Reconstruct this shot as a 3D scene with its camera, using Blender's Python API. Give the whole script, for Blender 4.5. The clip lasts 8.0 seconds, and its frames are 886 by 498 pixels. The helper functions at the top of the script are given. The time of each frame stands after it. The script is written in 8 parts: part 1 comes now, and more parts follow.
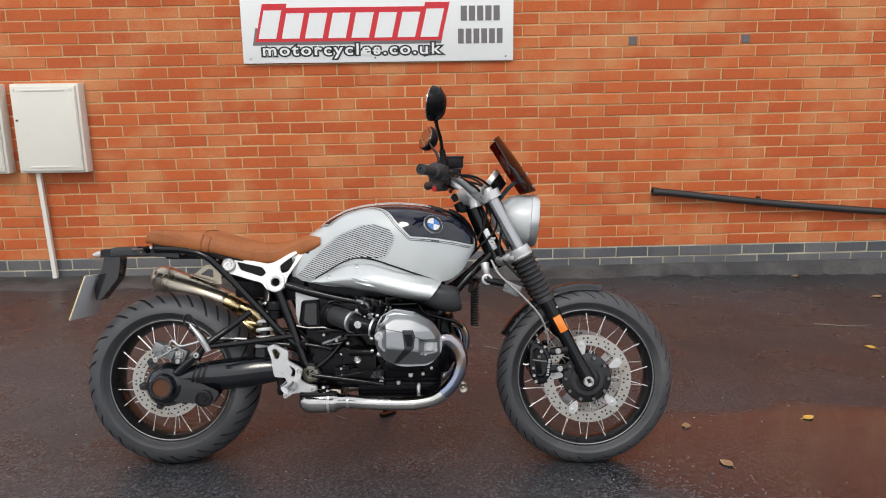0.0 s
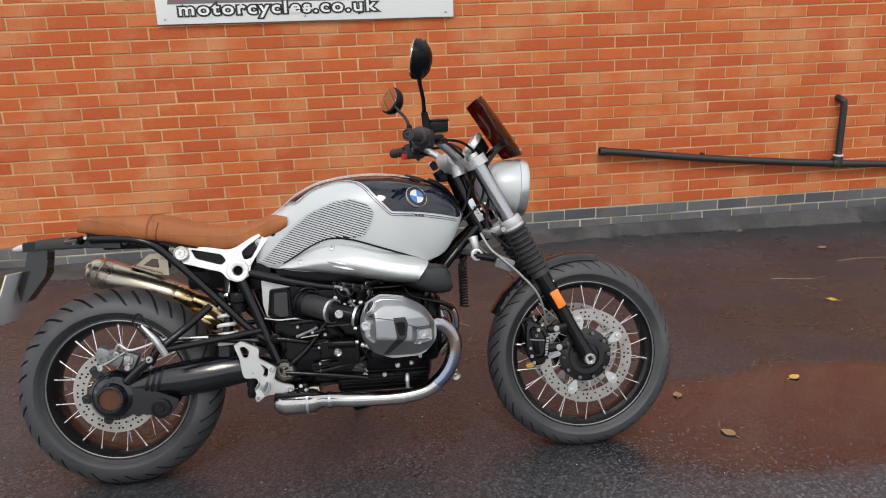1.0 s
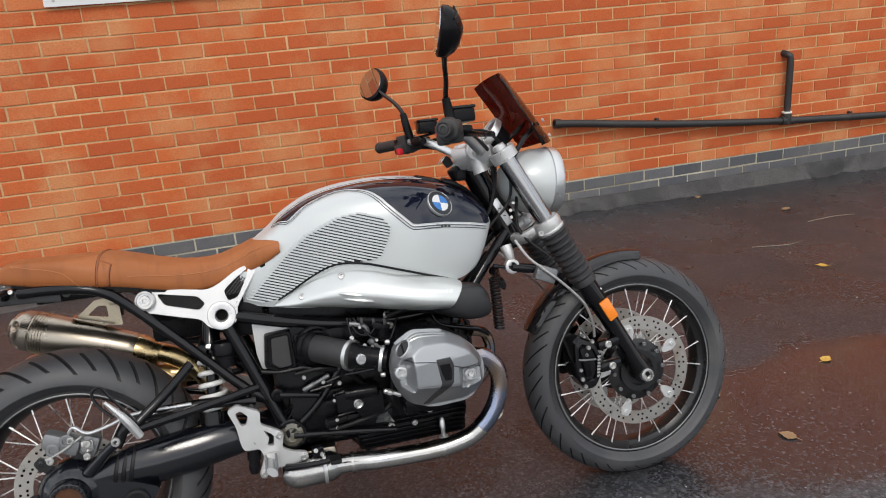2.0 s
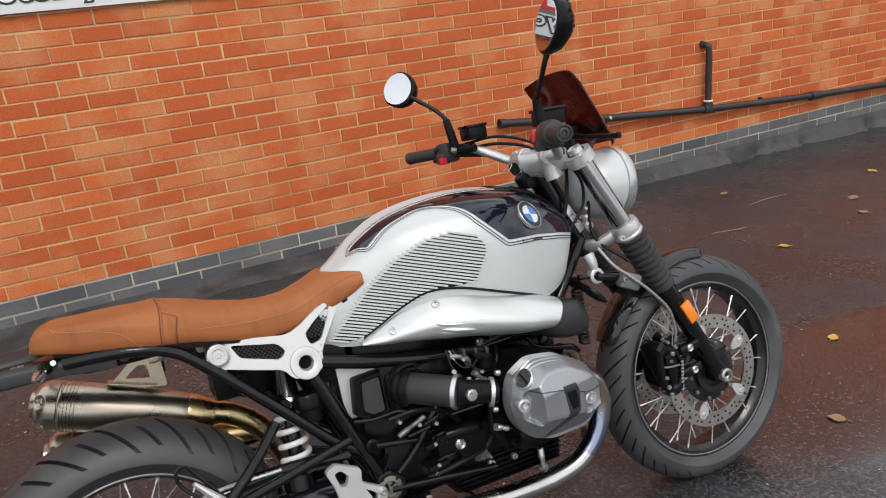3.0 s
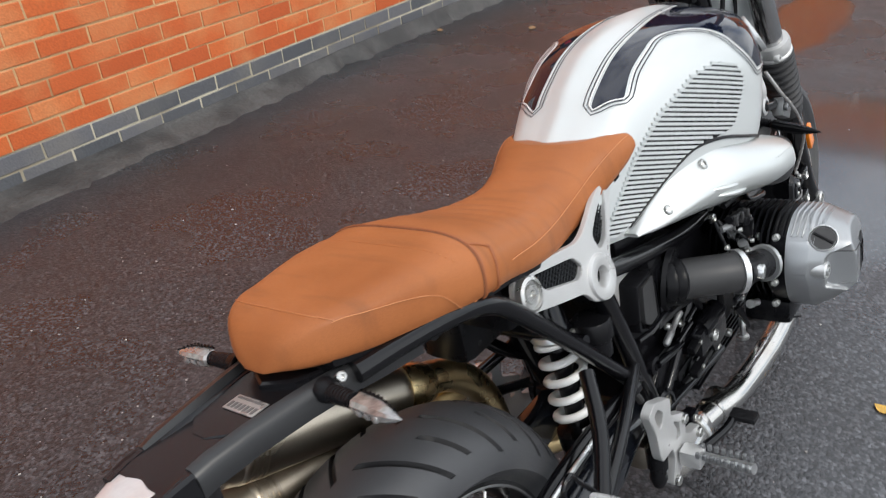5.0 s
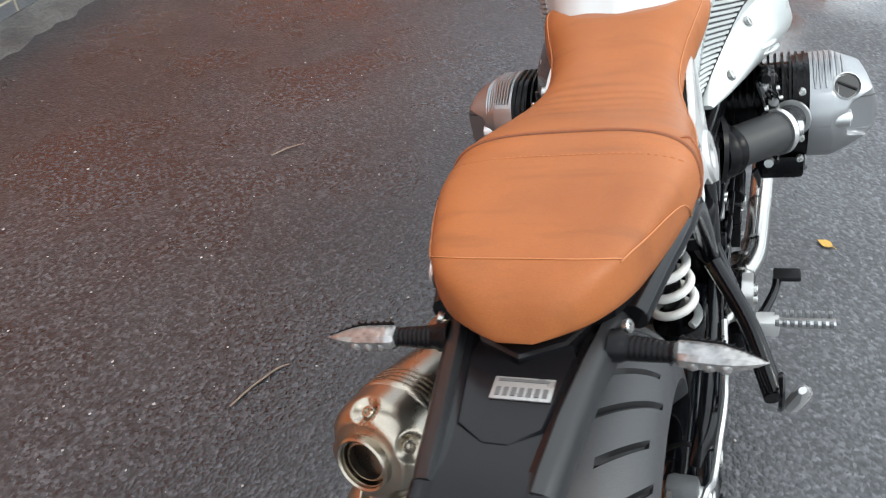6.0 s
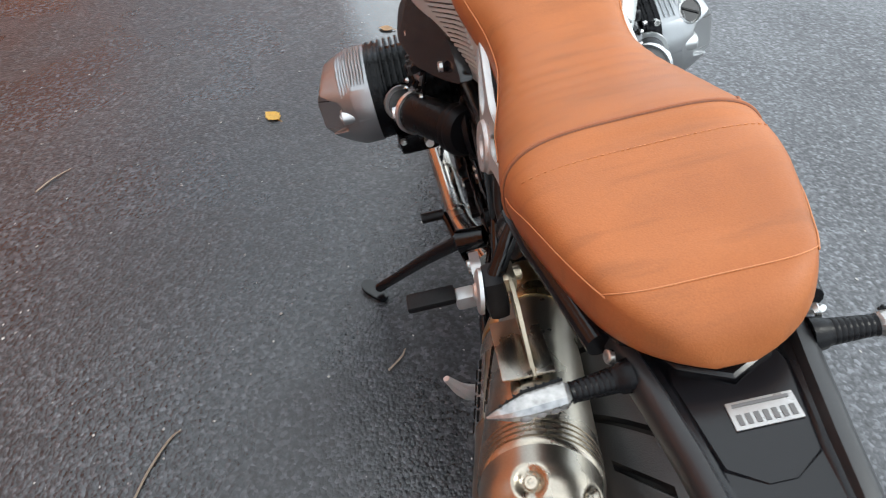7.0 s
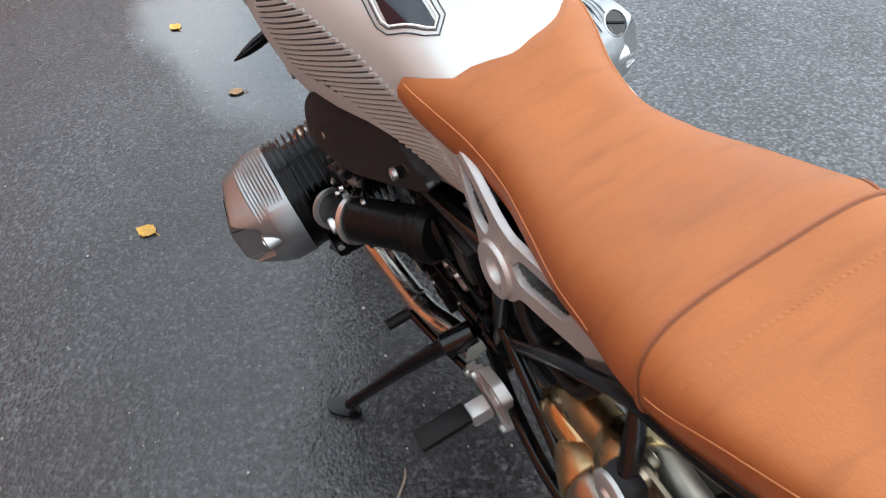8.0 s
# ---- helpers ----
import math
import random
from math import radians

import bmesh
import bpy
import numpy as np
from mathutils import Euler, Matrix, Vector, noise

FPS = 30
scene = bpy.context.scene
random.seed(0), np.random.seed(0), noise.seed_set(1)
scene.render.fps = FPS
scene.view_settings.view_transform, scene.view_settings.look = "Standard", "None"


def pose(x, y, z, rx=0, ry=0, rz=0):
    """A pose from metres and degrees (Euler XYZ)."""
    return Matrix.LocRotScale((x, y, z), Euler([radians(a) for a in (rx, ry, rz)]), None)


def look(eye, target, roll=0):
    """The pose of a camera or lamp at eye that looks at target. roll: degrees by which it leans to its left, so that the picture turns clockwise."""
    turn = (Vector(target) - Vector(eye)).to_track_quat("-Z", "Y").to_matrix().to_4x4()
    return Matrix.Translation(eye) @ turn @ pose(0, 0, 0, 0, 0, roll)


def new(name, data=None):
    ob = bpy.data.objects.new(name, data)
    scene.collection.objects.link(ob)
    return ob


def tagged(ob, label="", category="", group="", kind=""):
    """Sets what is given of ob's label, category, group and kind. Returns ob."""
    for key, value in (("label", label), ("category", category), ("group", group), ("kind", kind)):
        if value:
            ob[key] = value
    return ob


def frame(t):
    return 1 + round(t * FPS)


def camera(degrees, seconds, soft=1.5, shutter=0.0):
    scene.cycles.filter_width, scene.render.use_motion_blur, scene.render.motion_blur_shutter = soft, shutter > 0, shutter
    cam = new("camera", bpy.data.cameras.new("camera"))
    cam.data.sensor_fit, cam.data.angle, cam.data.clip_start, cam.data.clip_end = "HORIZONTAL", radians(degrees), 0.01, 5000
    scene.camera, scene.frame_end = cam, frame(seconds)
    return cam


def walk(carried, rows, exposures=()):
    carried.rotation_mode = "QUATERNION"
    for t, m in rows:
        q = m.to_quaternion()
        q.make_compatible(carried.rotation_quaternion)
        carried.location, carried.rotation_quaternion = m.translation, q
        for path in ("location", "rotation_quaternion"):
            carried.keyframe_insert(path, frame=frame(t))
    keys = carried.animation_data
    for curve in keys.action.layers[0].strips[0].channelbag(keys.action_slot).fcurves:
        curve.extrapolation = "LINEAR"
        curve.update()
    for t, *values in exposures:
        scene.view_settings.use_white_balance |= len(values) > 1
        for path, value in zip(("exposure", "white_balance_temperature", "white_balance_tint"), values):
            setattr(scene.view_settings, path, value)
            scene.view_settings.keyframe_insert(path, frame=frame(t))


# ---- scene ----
cam = camera(61.0, 8.0, 1.0, 0.22)
PATH = [
    (0, (0.945, -2.79, 1.389), (0.988, -0.838, 0.955), -0.2),
    (0.5, (0.885, -2.685, 1.363), (1.021, -0.747, 0.889), 0.0),
    (1, (0.713, -2.499, 1.358), (0.991, -0.589, 0.834), -1.3),
    (1.2, (0.666, -2.426, 1.353), (0.993, -0.529, 0.812), -2.2),
    (2.3, (0.325, -1.84, 1.379), (0.962, -0.047, 0.762), -3.8),
    (2.5, (0.223, -1.787, 1.389), (0.943, -0.025, 0.775), -3.8),
    (3, (0.038, -1.604, 1.383), (0.88, 0.101, 0.764), -5.5),
    (3.5, (-0.085, -1.29, 1.374), (0.862, 0.344, 0.714), -7.1),
    (4, (-0.286, -1.05, 1.364), (0.826, 0.441, 0.63), -6.9),
    (4.5, (-0.422, -0.818, 1.344), (0.854, 0.469, 0.497), -5.9),
    (5, (-0.461, -0.532, 1.286), (0.916, 0.506, 0.272), -4.0),
    (5.2, (-0.492, -0.439, 1.268), (0.92, 0.486, 0.196), -2.9),
    (6.3, (-0.501, 0.015, 1.217), (0.973, 0.318, -0.102), -2.7),
    (6.5, (-0.466, 0.07, 1.21), (1.003, 0.237, -0.138), -1.8),
    (7, (-0.393, 0.253, 1.224), (1.043, 0.008, -0.146), 0.8),
    (7.5, (-0.287, 0.343, 1.243), (1.074, -0.163, -0.133), -1.6),
    (8, (-0.084, 0.338, 1.231), (1.221, -0.234, -0.172), -6.3),
]
walk(cam, [(t, look(eye, target, roll)) for t, eye, target, roll in PATH], [(0, 0.42, 6600, 10), (3.0, 0.46, 6600, 10), (4.0, 0.55, 6570, 10), (5.0, 0.76, 6470, 8.5), (6.3, 1.21, 6280, 4), (8.0, 1.27, 6230, 4)])

from mathutils.bvhtree import BVHTree

world = bpy.data.worlds.new("sky")
scene.world = world
world.use_nodes = True
nt = world.node_tree
sky = nt.nodes.new("ShaderNodeTexSky")
sky.sky_type, sky.sun_disc = "NISHITA", False
sky.sun_elevation, sky.sun_rotation = radians(48), radians(200)
sky.air_density, sky.dust_density, sky.ozone_density = 1.0, 1.6, 1.0
cloud = nt.nodes.new("ShaderNodeTexNoise")
cloud.inputs["Scale"].default_value, cloud.inputs["Detail"].default_value = 3.0, 7
ramp = nt.nodes.new("ShaderNodeValToRGB")
ramp.color_ramp.elements[0].position, ramp.color_ramp.elements[1].position = 0.36, 0.55
ramp.color_ramp.elements[0].color = (0.30, 0.30, 0.30, 1)
coords = nt.nodes.new("ShaderNodeTexCoord")
drift = nt.nodes.new("ShaderNodeMapping")
drift.inputs["Location"].default_value = (7.9, -1.3, -11.4)
nt.links.new(coords.outputs["Generated"], drift.inputs["Vector"])
nt.links.new(drift.outputs[0], cloud.inputs["Vector"])
nt.links.new(cloud.outputs[0], ramp.inputs[0])
mixer = nt.nodes.new("ShaderNodeMix")
mixer.data_type = "RGBA"
nt.links.new(ramp.outputs[0], mixer.inputs[0])
nt.links.new(sky.outputs[0], mixer.inputs[6])
mixer.inputs[7].default_value = (10.5, 10.8, 11.3, 1)
nt.links.new(mixer.outputs[2], nt.nodes["Background"].inputs[0])
nt.nodes["Background"].inputs[1].default_value = 0.10

sun = new("sun", bpy.data.lights.new("sun", "SUN"))
sun.data.energy, sun.data.angle, sun.data.color = 0.9, radians(14), (1.0, 0.95, 0.88)
sun.matrix_world = look((-1.5, -6, 7.0), (0, 0, 0))

# ---- materials ----


def material(name, base, rough=0.5, metal=0.0, var=0.12, scale=12.0, bump=0.0, grain=300.0, coat=0.0, rvar=0.1, dirt=None, dirt_at=(0.55, 0.75), spec=0.5):
    """A surface with colour varied at two scales, uneven gloss, fine relief and, where given, dirt in patches."""
    m = bpy.data.materials.new(name)
    m.use_nodes = True
    n, l = m.node_tree.nodes, m.node_tree.links
    p = n["Principled BSDF"]
    p.inputs["Metallic"].default_value = metal
    p.inputs["Coat Weight"].default_value = coat
    p.inputs["Coat Roughness"].default_value = 0.04
    p.inputs["Specular IOR Level"].default_value = spec
    tc = n.new("ShaderNodeTexCoord")
    big = n.new("ShaderNodeTexNoise")
    big.inputs["Scale"].default_value, big.inputs["Detail"].default_value = scale, 6
    fine = n.new("ShaderNodeTexNoise")
    fine.inputs["Scale"].default_value, fine.inputs["Detail"].default_value = grain, 3
    for t in (big, fine):
        l.new(tc.outputs["Object"], t.inputs["Vector"])
    addn = n.new("ShaderNodeMath")
    addn.operation = "ADD"
    l.new(big.outputs[0], addn.inputs[0])
    l.new(fine.outputs[0], addn.inputs[1])
    mr = n.new("ShaderNodeMapRange")
    mr.inputs["From Min"].default_value, mr.inputs["From Max"].default_value = 0.6, 1.4
    mr.inputs["To Min"].default_value, mr.inputs["To Max"].default_value = 1 - var, 1 + var
    l.new(addn.outputs[0], mr.inputs["Value"])
    mul = n.new("ShaderNodeVectorMath")
    mul.operation = "SCALE"
    mul.inputs[0].default_value = base
    l.new(mr.outputs[0], mul.inputs["Scale"])
    colour = mul.outputs[0]
    if dirt:
        dn = n.new("ShaderNodeTexNoise")
        dn.inputs["Scale"].default_value, dn.inputs["Detail"].default_value = scale * 0.6, 8
        l.new(tc.outputs["Object"], dn.inputs["Vector"])
        dr = n.new("ShaderNodeMapRange")
        dr.inputs["From Min"].default_value, dr.inputs["From Max"].default_value = dirt_at
        l.new(dn.outputs[0], dr.inputs["Value"])
        mx = n.new("ShaderNodeMix")
        mx.data_type = "RGBA"
        l.new(dr.outputs[0], mx.inputs[0])
        l.new(colour, mx.inputs[6])
        mx.inputs[7].default_value = (*dirt, 1)
        colour = mx.outputs[2]
    l.new(colour, p.inputs["Base Color"])
    rr = n.new("ShaderNodeMapRange")
    rr.inputs["From Min"].default_value, rr.inputs["From Max"].default_value = 0.3, 0.7
    rr.inputs["To Min"].default_value, rr.inputs["To Max"].default_value = max(0.02, rough - rvar), min(1, rough + rvar)
    l.new(big.outputs[0], rr.inputs["Value"])
    l.new(rr.outputs[0], p.inputs["Roughness"])
    if bump:
        b = n.new("ShaderNodeBump")
        b.inputs["Strength"].default_value, b.inputs["Distance"].default_value = 1.0, bump
        l.new(fine.outputs[0], b.inputs["Height"])
        l.new(b.outputs[0], p.inputs["Normal"])
    return m


PAINT = material("silver_white_paint", (0.525, 0.55, 0.55), 0.42, 0.2, 0.03, 5, 0, 900, 0.35, 0.05)
# tank paint darkened to near black: the shade between louvres, put into colour
LOUVRE_GAP = material("louvre_gap_shade", (0.014, 0.0145, 0.015), 0.3, 0.2, 0.1, 9, 0, 500, 0.2, 0.08)
DARK_PAINT = material("blue_black_gloss_paint", (0.006, 0.008, 0.018), 0.07, 0.0, 0.1, 5, 0, 700, 0.0, 0.03, spec=0.6)
FENDER = material("black_gloss_plastic", (0.010, 0.009, 0.010), 0.10, 0.0, 0.15, 7, 0, 500, 0.0, 0.05, spec=0.55)
PINSTRIPE = material("pinstripe_black", (0.02, 0.022, 0.03), 0.3, 0, 0.05)
WHITE_STRIPE = material("stripe_white", (0.75, 0.75, 0.74), 0.3, 0, 0.03)
ALU = material("satin_aluminium", (0.62, 0.63, 0.63), 0.34, 0.85, 0.07, 10, 0.0002, 600, 0, 0.1)
FORK_TUBE = material("polished_fork_tube", (0.38, 0.38, 0.385), 0.2, 1.0, 0.06, 10, 0, 400, 0, 0.05)
BAR_GREY = material("faded_grey_print", (0.10, 0.10, 0.10), 0.5, 0, 0.05)
CAST = material("cast_silver_bracket", (0.56, 0.56, 0.555), 0.36, 0.55, 0.06, 20, 0.0003, 700, 0, 0.1)
COVER = material("brushed_aluminium_cover", (0.60, 0.62, 0.61), 0.34, 0.70, 0.04, 6, 0.0001, 900, 0.2, 0.05)
VALVE = material("grey_cast_valve_cover", (0.35, 0.36, 0.37), 0.36, 0.85, 0.06, 14, 0.0003, 600, 0, 0.08)
VALVE_DARK = material("dark_grey_valve_cover", (0.20, 0.205, 0.21), 0.42, 0.55, 0.08, 14, 0.0003, 600, 0, 0.08)
CHROME = material("polished_steel", (0.52, 0.51, 0.49), 0.22, 1.0, 0.08, 9, 0, 400, 0, 0.08, (0.42, 0.34, 0.26), (0.58, 0.8))
BLUED = material("heat_blued_steel", (0.27, 0.31, 0.42), 0.2, 1.0, 0.15, 14, 0, 400, 0, 0.08, (0.40, 0.30, 0.22), (0.42, 0.62))
STEEL = material("brushed_muffler_steel", (0.43, 0.38, 0.31), 0.30, 1.0, 0.10, 9, 0.0001, 500, 0, 0.08)
TAN_STEEL = material("heat_dulled_steel", (0.42, 0.36, 0.27), 0.35, 1.0, 0.12, 20, 0, 400)
GOLD = material("heat_tinted_gold_steel", (0.56, 0.43, 0.23), 0.30, 1.0, 0.2, 18, 0, 400, 0, 0.1, (0.36, 0.24, 0.12), (0.55, 0.85))
FRAME = material("black_frame_paint", (0.004, 0.004, 0.005), 0.14, 0.0, 0.2, 12, 0.0001, 500, 0.0, 0.06, spec=0.36)
ENGINE = material("black_engine_casting", (0.004, 0.004, 0.005), 0.19, 0.0, 0.3, 20, 0.0003, 500, 0, 0.09, (0.018, 0.017, 0.016), (0.66, 0.9), spec=0.15)
SHAFT = material("black_satin_driveshaft", (0.005, 0.006, 0.009), 0.15, 0.0, 0.15, 10, 0.0001, 500, 0.25, 0.05, spec=0.55)
PLASTIC = material("black_matt_plastic", (0.006, 0.006, 0.007), 0.29, 0, 0.15, 16, 0.0002, 800, 0, 0.08, spec=0.14)
TAIL = material("dark_tail_plastic", (0.0075, 0.0075, 0.009), 0.24, 0, 0.12, 10, 0.00003, 900, 0, 0.06, spec=0.3)
RAIL = material("grey_rail_plastic", (0.020, 0.0205, 0.022), 0.36, 0, 0.12, 10, 0.00008, 900, 0, 0.08, spec=0.4)
GREY_PLASTIC = material("grey_rubber_hose", (0.030, 0.030, 0.031), 0.5, 0, 0.12, 16, 0.0002, 700, 0, 0.08, spec=0.4)
RUBBER = material("black_rubber", (0.010, 0.010, 0.011), 0.42, 0, 0.15, 30, 0.0003, 900, 0, 0.08, spec=0.19)
HOSE_GREY = material("braided_steel_hose", (0.42, 0.41, 0.40), 0.35, 0.6, 0.2, 200)
GAITER = material("dusty_grey_rubber", (0.030, 0.030, 0.032), 0.5, 0, 0.15, 30, 0.0003, 900, 0, 0.08, spec=0.4)
TYRE = material("worn_tyre_rubber", (0.046, 0.047, 0.051), 0.46, 0, 0.22, 9, 0.0005, 700, 0, 0.1, (0.095, 0.093, 0.09), (0.5, 0.85))
RIM = material("black_anodised_rim", (0.014, 0.014, 0.015), 0.3, 0.3, 0.15, 9, 0, 500, 0.2, 0.08)
SPOKE = material("stainless_spoke", (0.86, 0.86, 0.85), 0.36, 0.6, 0.08, 30, 0, 300)
DISC = material("brake_disc_steel", (0.44, 0.42, 0.39), 0.34, 0.9, 0.1, 22, 0.0002, 400, 0, 0.1, (0.34, 0.27, 0.21), (0.5, 0.8))
# near black in place of the shade inside drillings, slots, outlets and windows
HOLE = material("dark_recess", (0.006, 0.006, 0.006), 0.8, 0, 0.1, spec=0.05)
BOLT = material("zinc_bolt", (0.50, 0.50, 0.485), 0.3, 0.9, 0.1, 40, 0, 400)
SPRING = material("white_spring_paint", (0.74, 0.74, 0.72), 0.38, 0, 0.05, 20, 0, 400, 0.2)
ORANGE = material("orange_reflector", (0.85, 0.22, 0.01), 0.18, 0, 0.08, 90, 0.0006, 400, 0.6)
RED = material("red_switch", (0.55, 0.01, 0.02), 0.35, 0, 0.1)
SCREEN = material("dark_tinted_screen", (0.075, 0.020, 0.018), 0.05, 0, 0.1, 6, 0, 300, 0.0, 0.02)
SCREEN.node_tree.nodes["Principled BSDF"].inputs["Transmission Weight"].default_value = 1.0
LENS = material("clear_lens", (0.30, 0.295, 0.29), 0.11, 0.5, 0.45, 90, 0.0004, 160, 0.9, 0.05)
LAMP_WHITE = material("white_tail_lens", (0.52, 0.50, 0.50), 0.16, 0.1, 0.06, 20, 0.0003, 200, 0.8, 0.05)
AMBER = material("brown_axle_cap", (0.10, 0.042, 0.02), 0.5, 0.5, 0.3, 60, 0.0004, 300)
DIAL = material("dial_face", (0.018, 0.018, 0.02), 0.35, 0, 0.1)
PRINT = material("white_print", (0.78, 0.78, 0.76), 0.5, 0, 0.03)
STICKER = material("silver_sticker", (0.36, 0.355, 0.35), 0.32, 0.5, 0.06, 60)
BLUE = material("badge_blue", (0.02, 0.17, 0.52), 0.25, 0, 0.05, 20, 0, 300, 0.8)
GLASS_BLACK = material("sight_glass", (0.14, 0.13, 0.10), 0.2, 0.3, 0.3, 60, 0, 300, 0.6)
PLATE_GREY = material("plate_back_grey", (0.66, 0.67, 0.68), 0.45, 0.2, 0.06)
PLATE_YELLOW = material("number_plate_yellow", (0.80, 0.60, 0.05), 0.4, 0, 0.04)
BOX_WHITE = material("weathered_white_grp", (0.74, 0.715, 0.64), 0.5, 0, 0.05, 5, 0.0002, 500, 0, 0.08, (0.45, 0.41, 0.34), (0.62, 0.95))
GASKET = material("grey_lock", (0.10, 0.095, 0.09), 0.5, 0, 0.1)
PIPE_BLACK = material("black_drain_pipe", (0.022, 0.021, 0.021), 0.4, 0, 0.2, 8, 0.0003, 300, 0, 0.1, (0.07, 0.06, 0.05), (0.55, 0.85))
SIGN_WHITE = material("sign_white", (0.80, 0.81, 0.80), 0.4, 0, 0.02, 3, 0, 300, 0, 0.05, (0.6, 0.58, 0.54), (0.7, 1.0))
SIGN_RED = material("sign_red", (0.62, 0.02, 0.03), 0.4, 0, 0.03)
SIGN_BLACK = material("sign_black", (0.02, 0.02, 0.022), 0.4, 0, 0.03)
SIGN_GREY = material("sign_grey", (0.16, 0.15, 0.15), 0.4, 0, 0.05)
CONCRETE = material("stained_concrete", (0.060, 0.058, 0.056), 0.62, 0, 0.45, 7.0, 0.006, 70, 0, 0.12, (0.028, 0.027, 0.027), (0.48, 0.62))
RENDER_GREY = material("grey_render", (0.30, 0.30, 0.30), 0.8, 0, 0.2, 1.5, 0.002, 120)
LINE_WHITE = material("worn_white_paint", (0.72, 0.71, 0.68), 0.6, 0, 0.2, 20, 0.001, 200, 0, 0.1, (0.2, 0.2, 0.2), (0.6, 0.75))
MORTAR = material("buff_mortar", (0.58, 0.39, 0.20), 0.9, 0, 0.3, 2.5, 0.002, 180, 0, 0.05, (0.35, 0.22, 0.11), (0.52, 0.80))
LIME = material("lime_stained_pointing", (0.47, 0.43, 0.33), 0.9, 0, 0.35, 3.0, 0.002, 160, 0, 0.05, (0.26, 0.22, 0.15), (0.46, 0.66))
MIRROR = material("mirror_glass", (0.60, 0.62, 0.64), 0.02, 1.0, 0.0, 1, 0, 100, 0, 0.0)
LEAF_A = material("yellow_leaf", (0.55, 0.33, 0.06), 0.6, 0, 0.3, 60, 0.0005, 300)
LEAF_B = material("brown_leaf", (0.26, 0.16, 0.08), 0.6, 0, 0.3, 60, 0.0005, 300)
TWIG = material("pale_twig", (0.26, 0.20, 0.15), 0.7, 0, 0.2, 60)


def leather():
    """Worn tan leather: grained, with dull smudges rubbed along the saddle."""
    m = material("tan_leather", (0.320, 0.110, 0.037), 0.44, 0, 0.17, 9, 0.00022, 620, 0, 0.08, (0.21, 0.066, 0.021), (0.50, 0.80), spec=0.21)
    n, l = m.node_tree.nodes, m.node_tree.links
    p = n["Principled BSDF"]
    old = p.inputs["Base Color"].links[0].from_socket
    tc = n.new("ShaderNodeTexCoord")
    mp = n.new("ShaderNodeMapping")
    mp.inputs["Scale"].default_value = (62, 11, 11)
    mp.inputs["Rotation"].default_value = (0, 0, 0.25)
    l.new(tc.outputs["Object"], mp.inputs["Vector"])
    streak = n.new("ShaderNodeTexNoise")
    streak.inputs["Scale"].default_value, streak.inputs["Detail"].default_value = 1.0, 7
    l.new(mp.outputs[0], streak.inputs["Vector"])
    mr = n.new("ShaderNodeMapRange")
    mr.inputs["From Min"].default_value, mr.inputs["From Max"].default_value = 0.53, 0.74
    mr.inputs["To Max"].default_value = 0.38
    l.new(streak.outputs[0], mr.inputs["Value"])
    mx = n.new("ShaderNodeMix")
    mx.data_type = "RGBA"
    l.new(mr.outputs[0], mx.inputs[0])
    l.new(old, mx.inputs[6])
    mx.inputs[7].default_value = (0.15, 0.058, 0.024, 1)
    l.new(mx.outputs[2], p.inputs["Base Color"])
    return m


LEATHER = leather()
THREAD = material("orange_thread", (0.43, 0.165, 0.06), 0.6, 0, 0.1, 60)
# dark brown for the shade in the leather's folds, drawn as thin lines
FOLD = material("seam_fold_shade", (0.13, 0.042, 0.016), 0.7, 0, 0.15, 60)
PIPING = material("dark_tan_piping", (0.26, 0.080, 0.025), 0.55, 0, 0.1, 60)


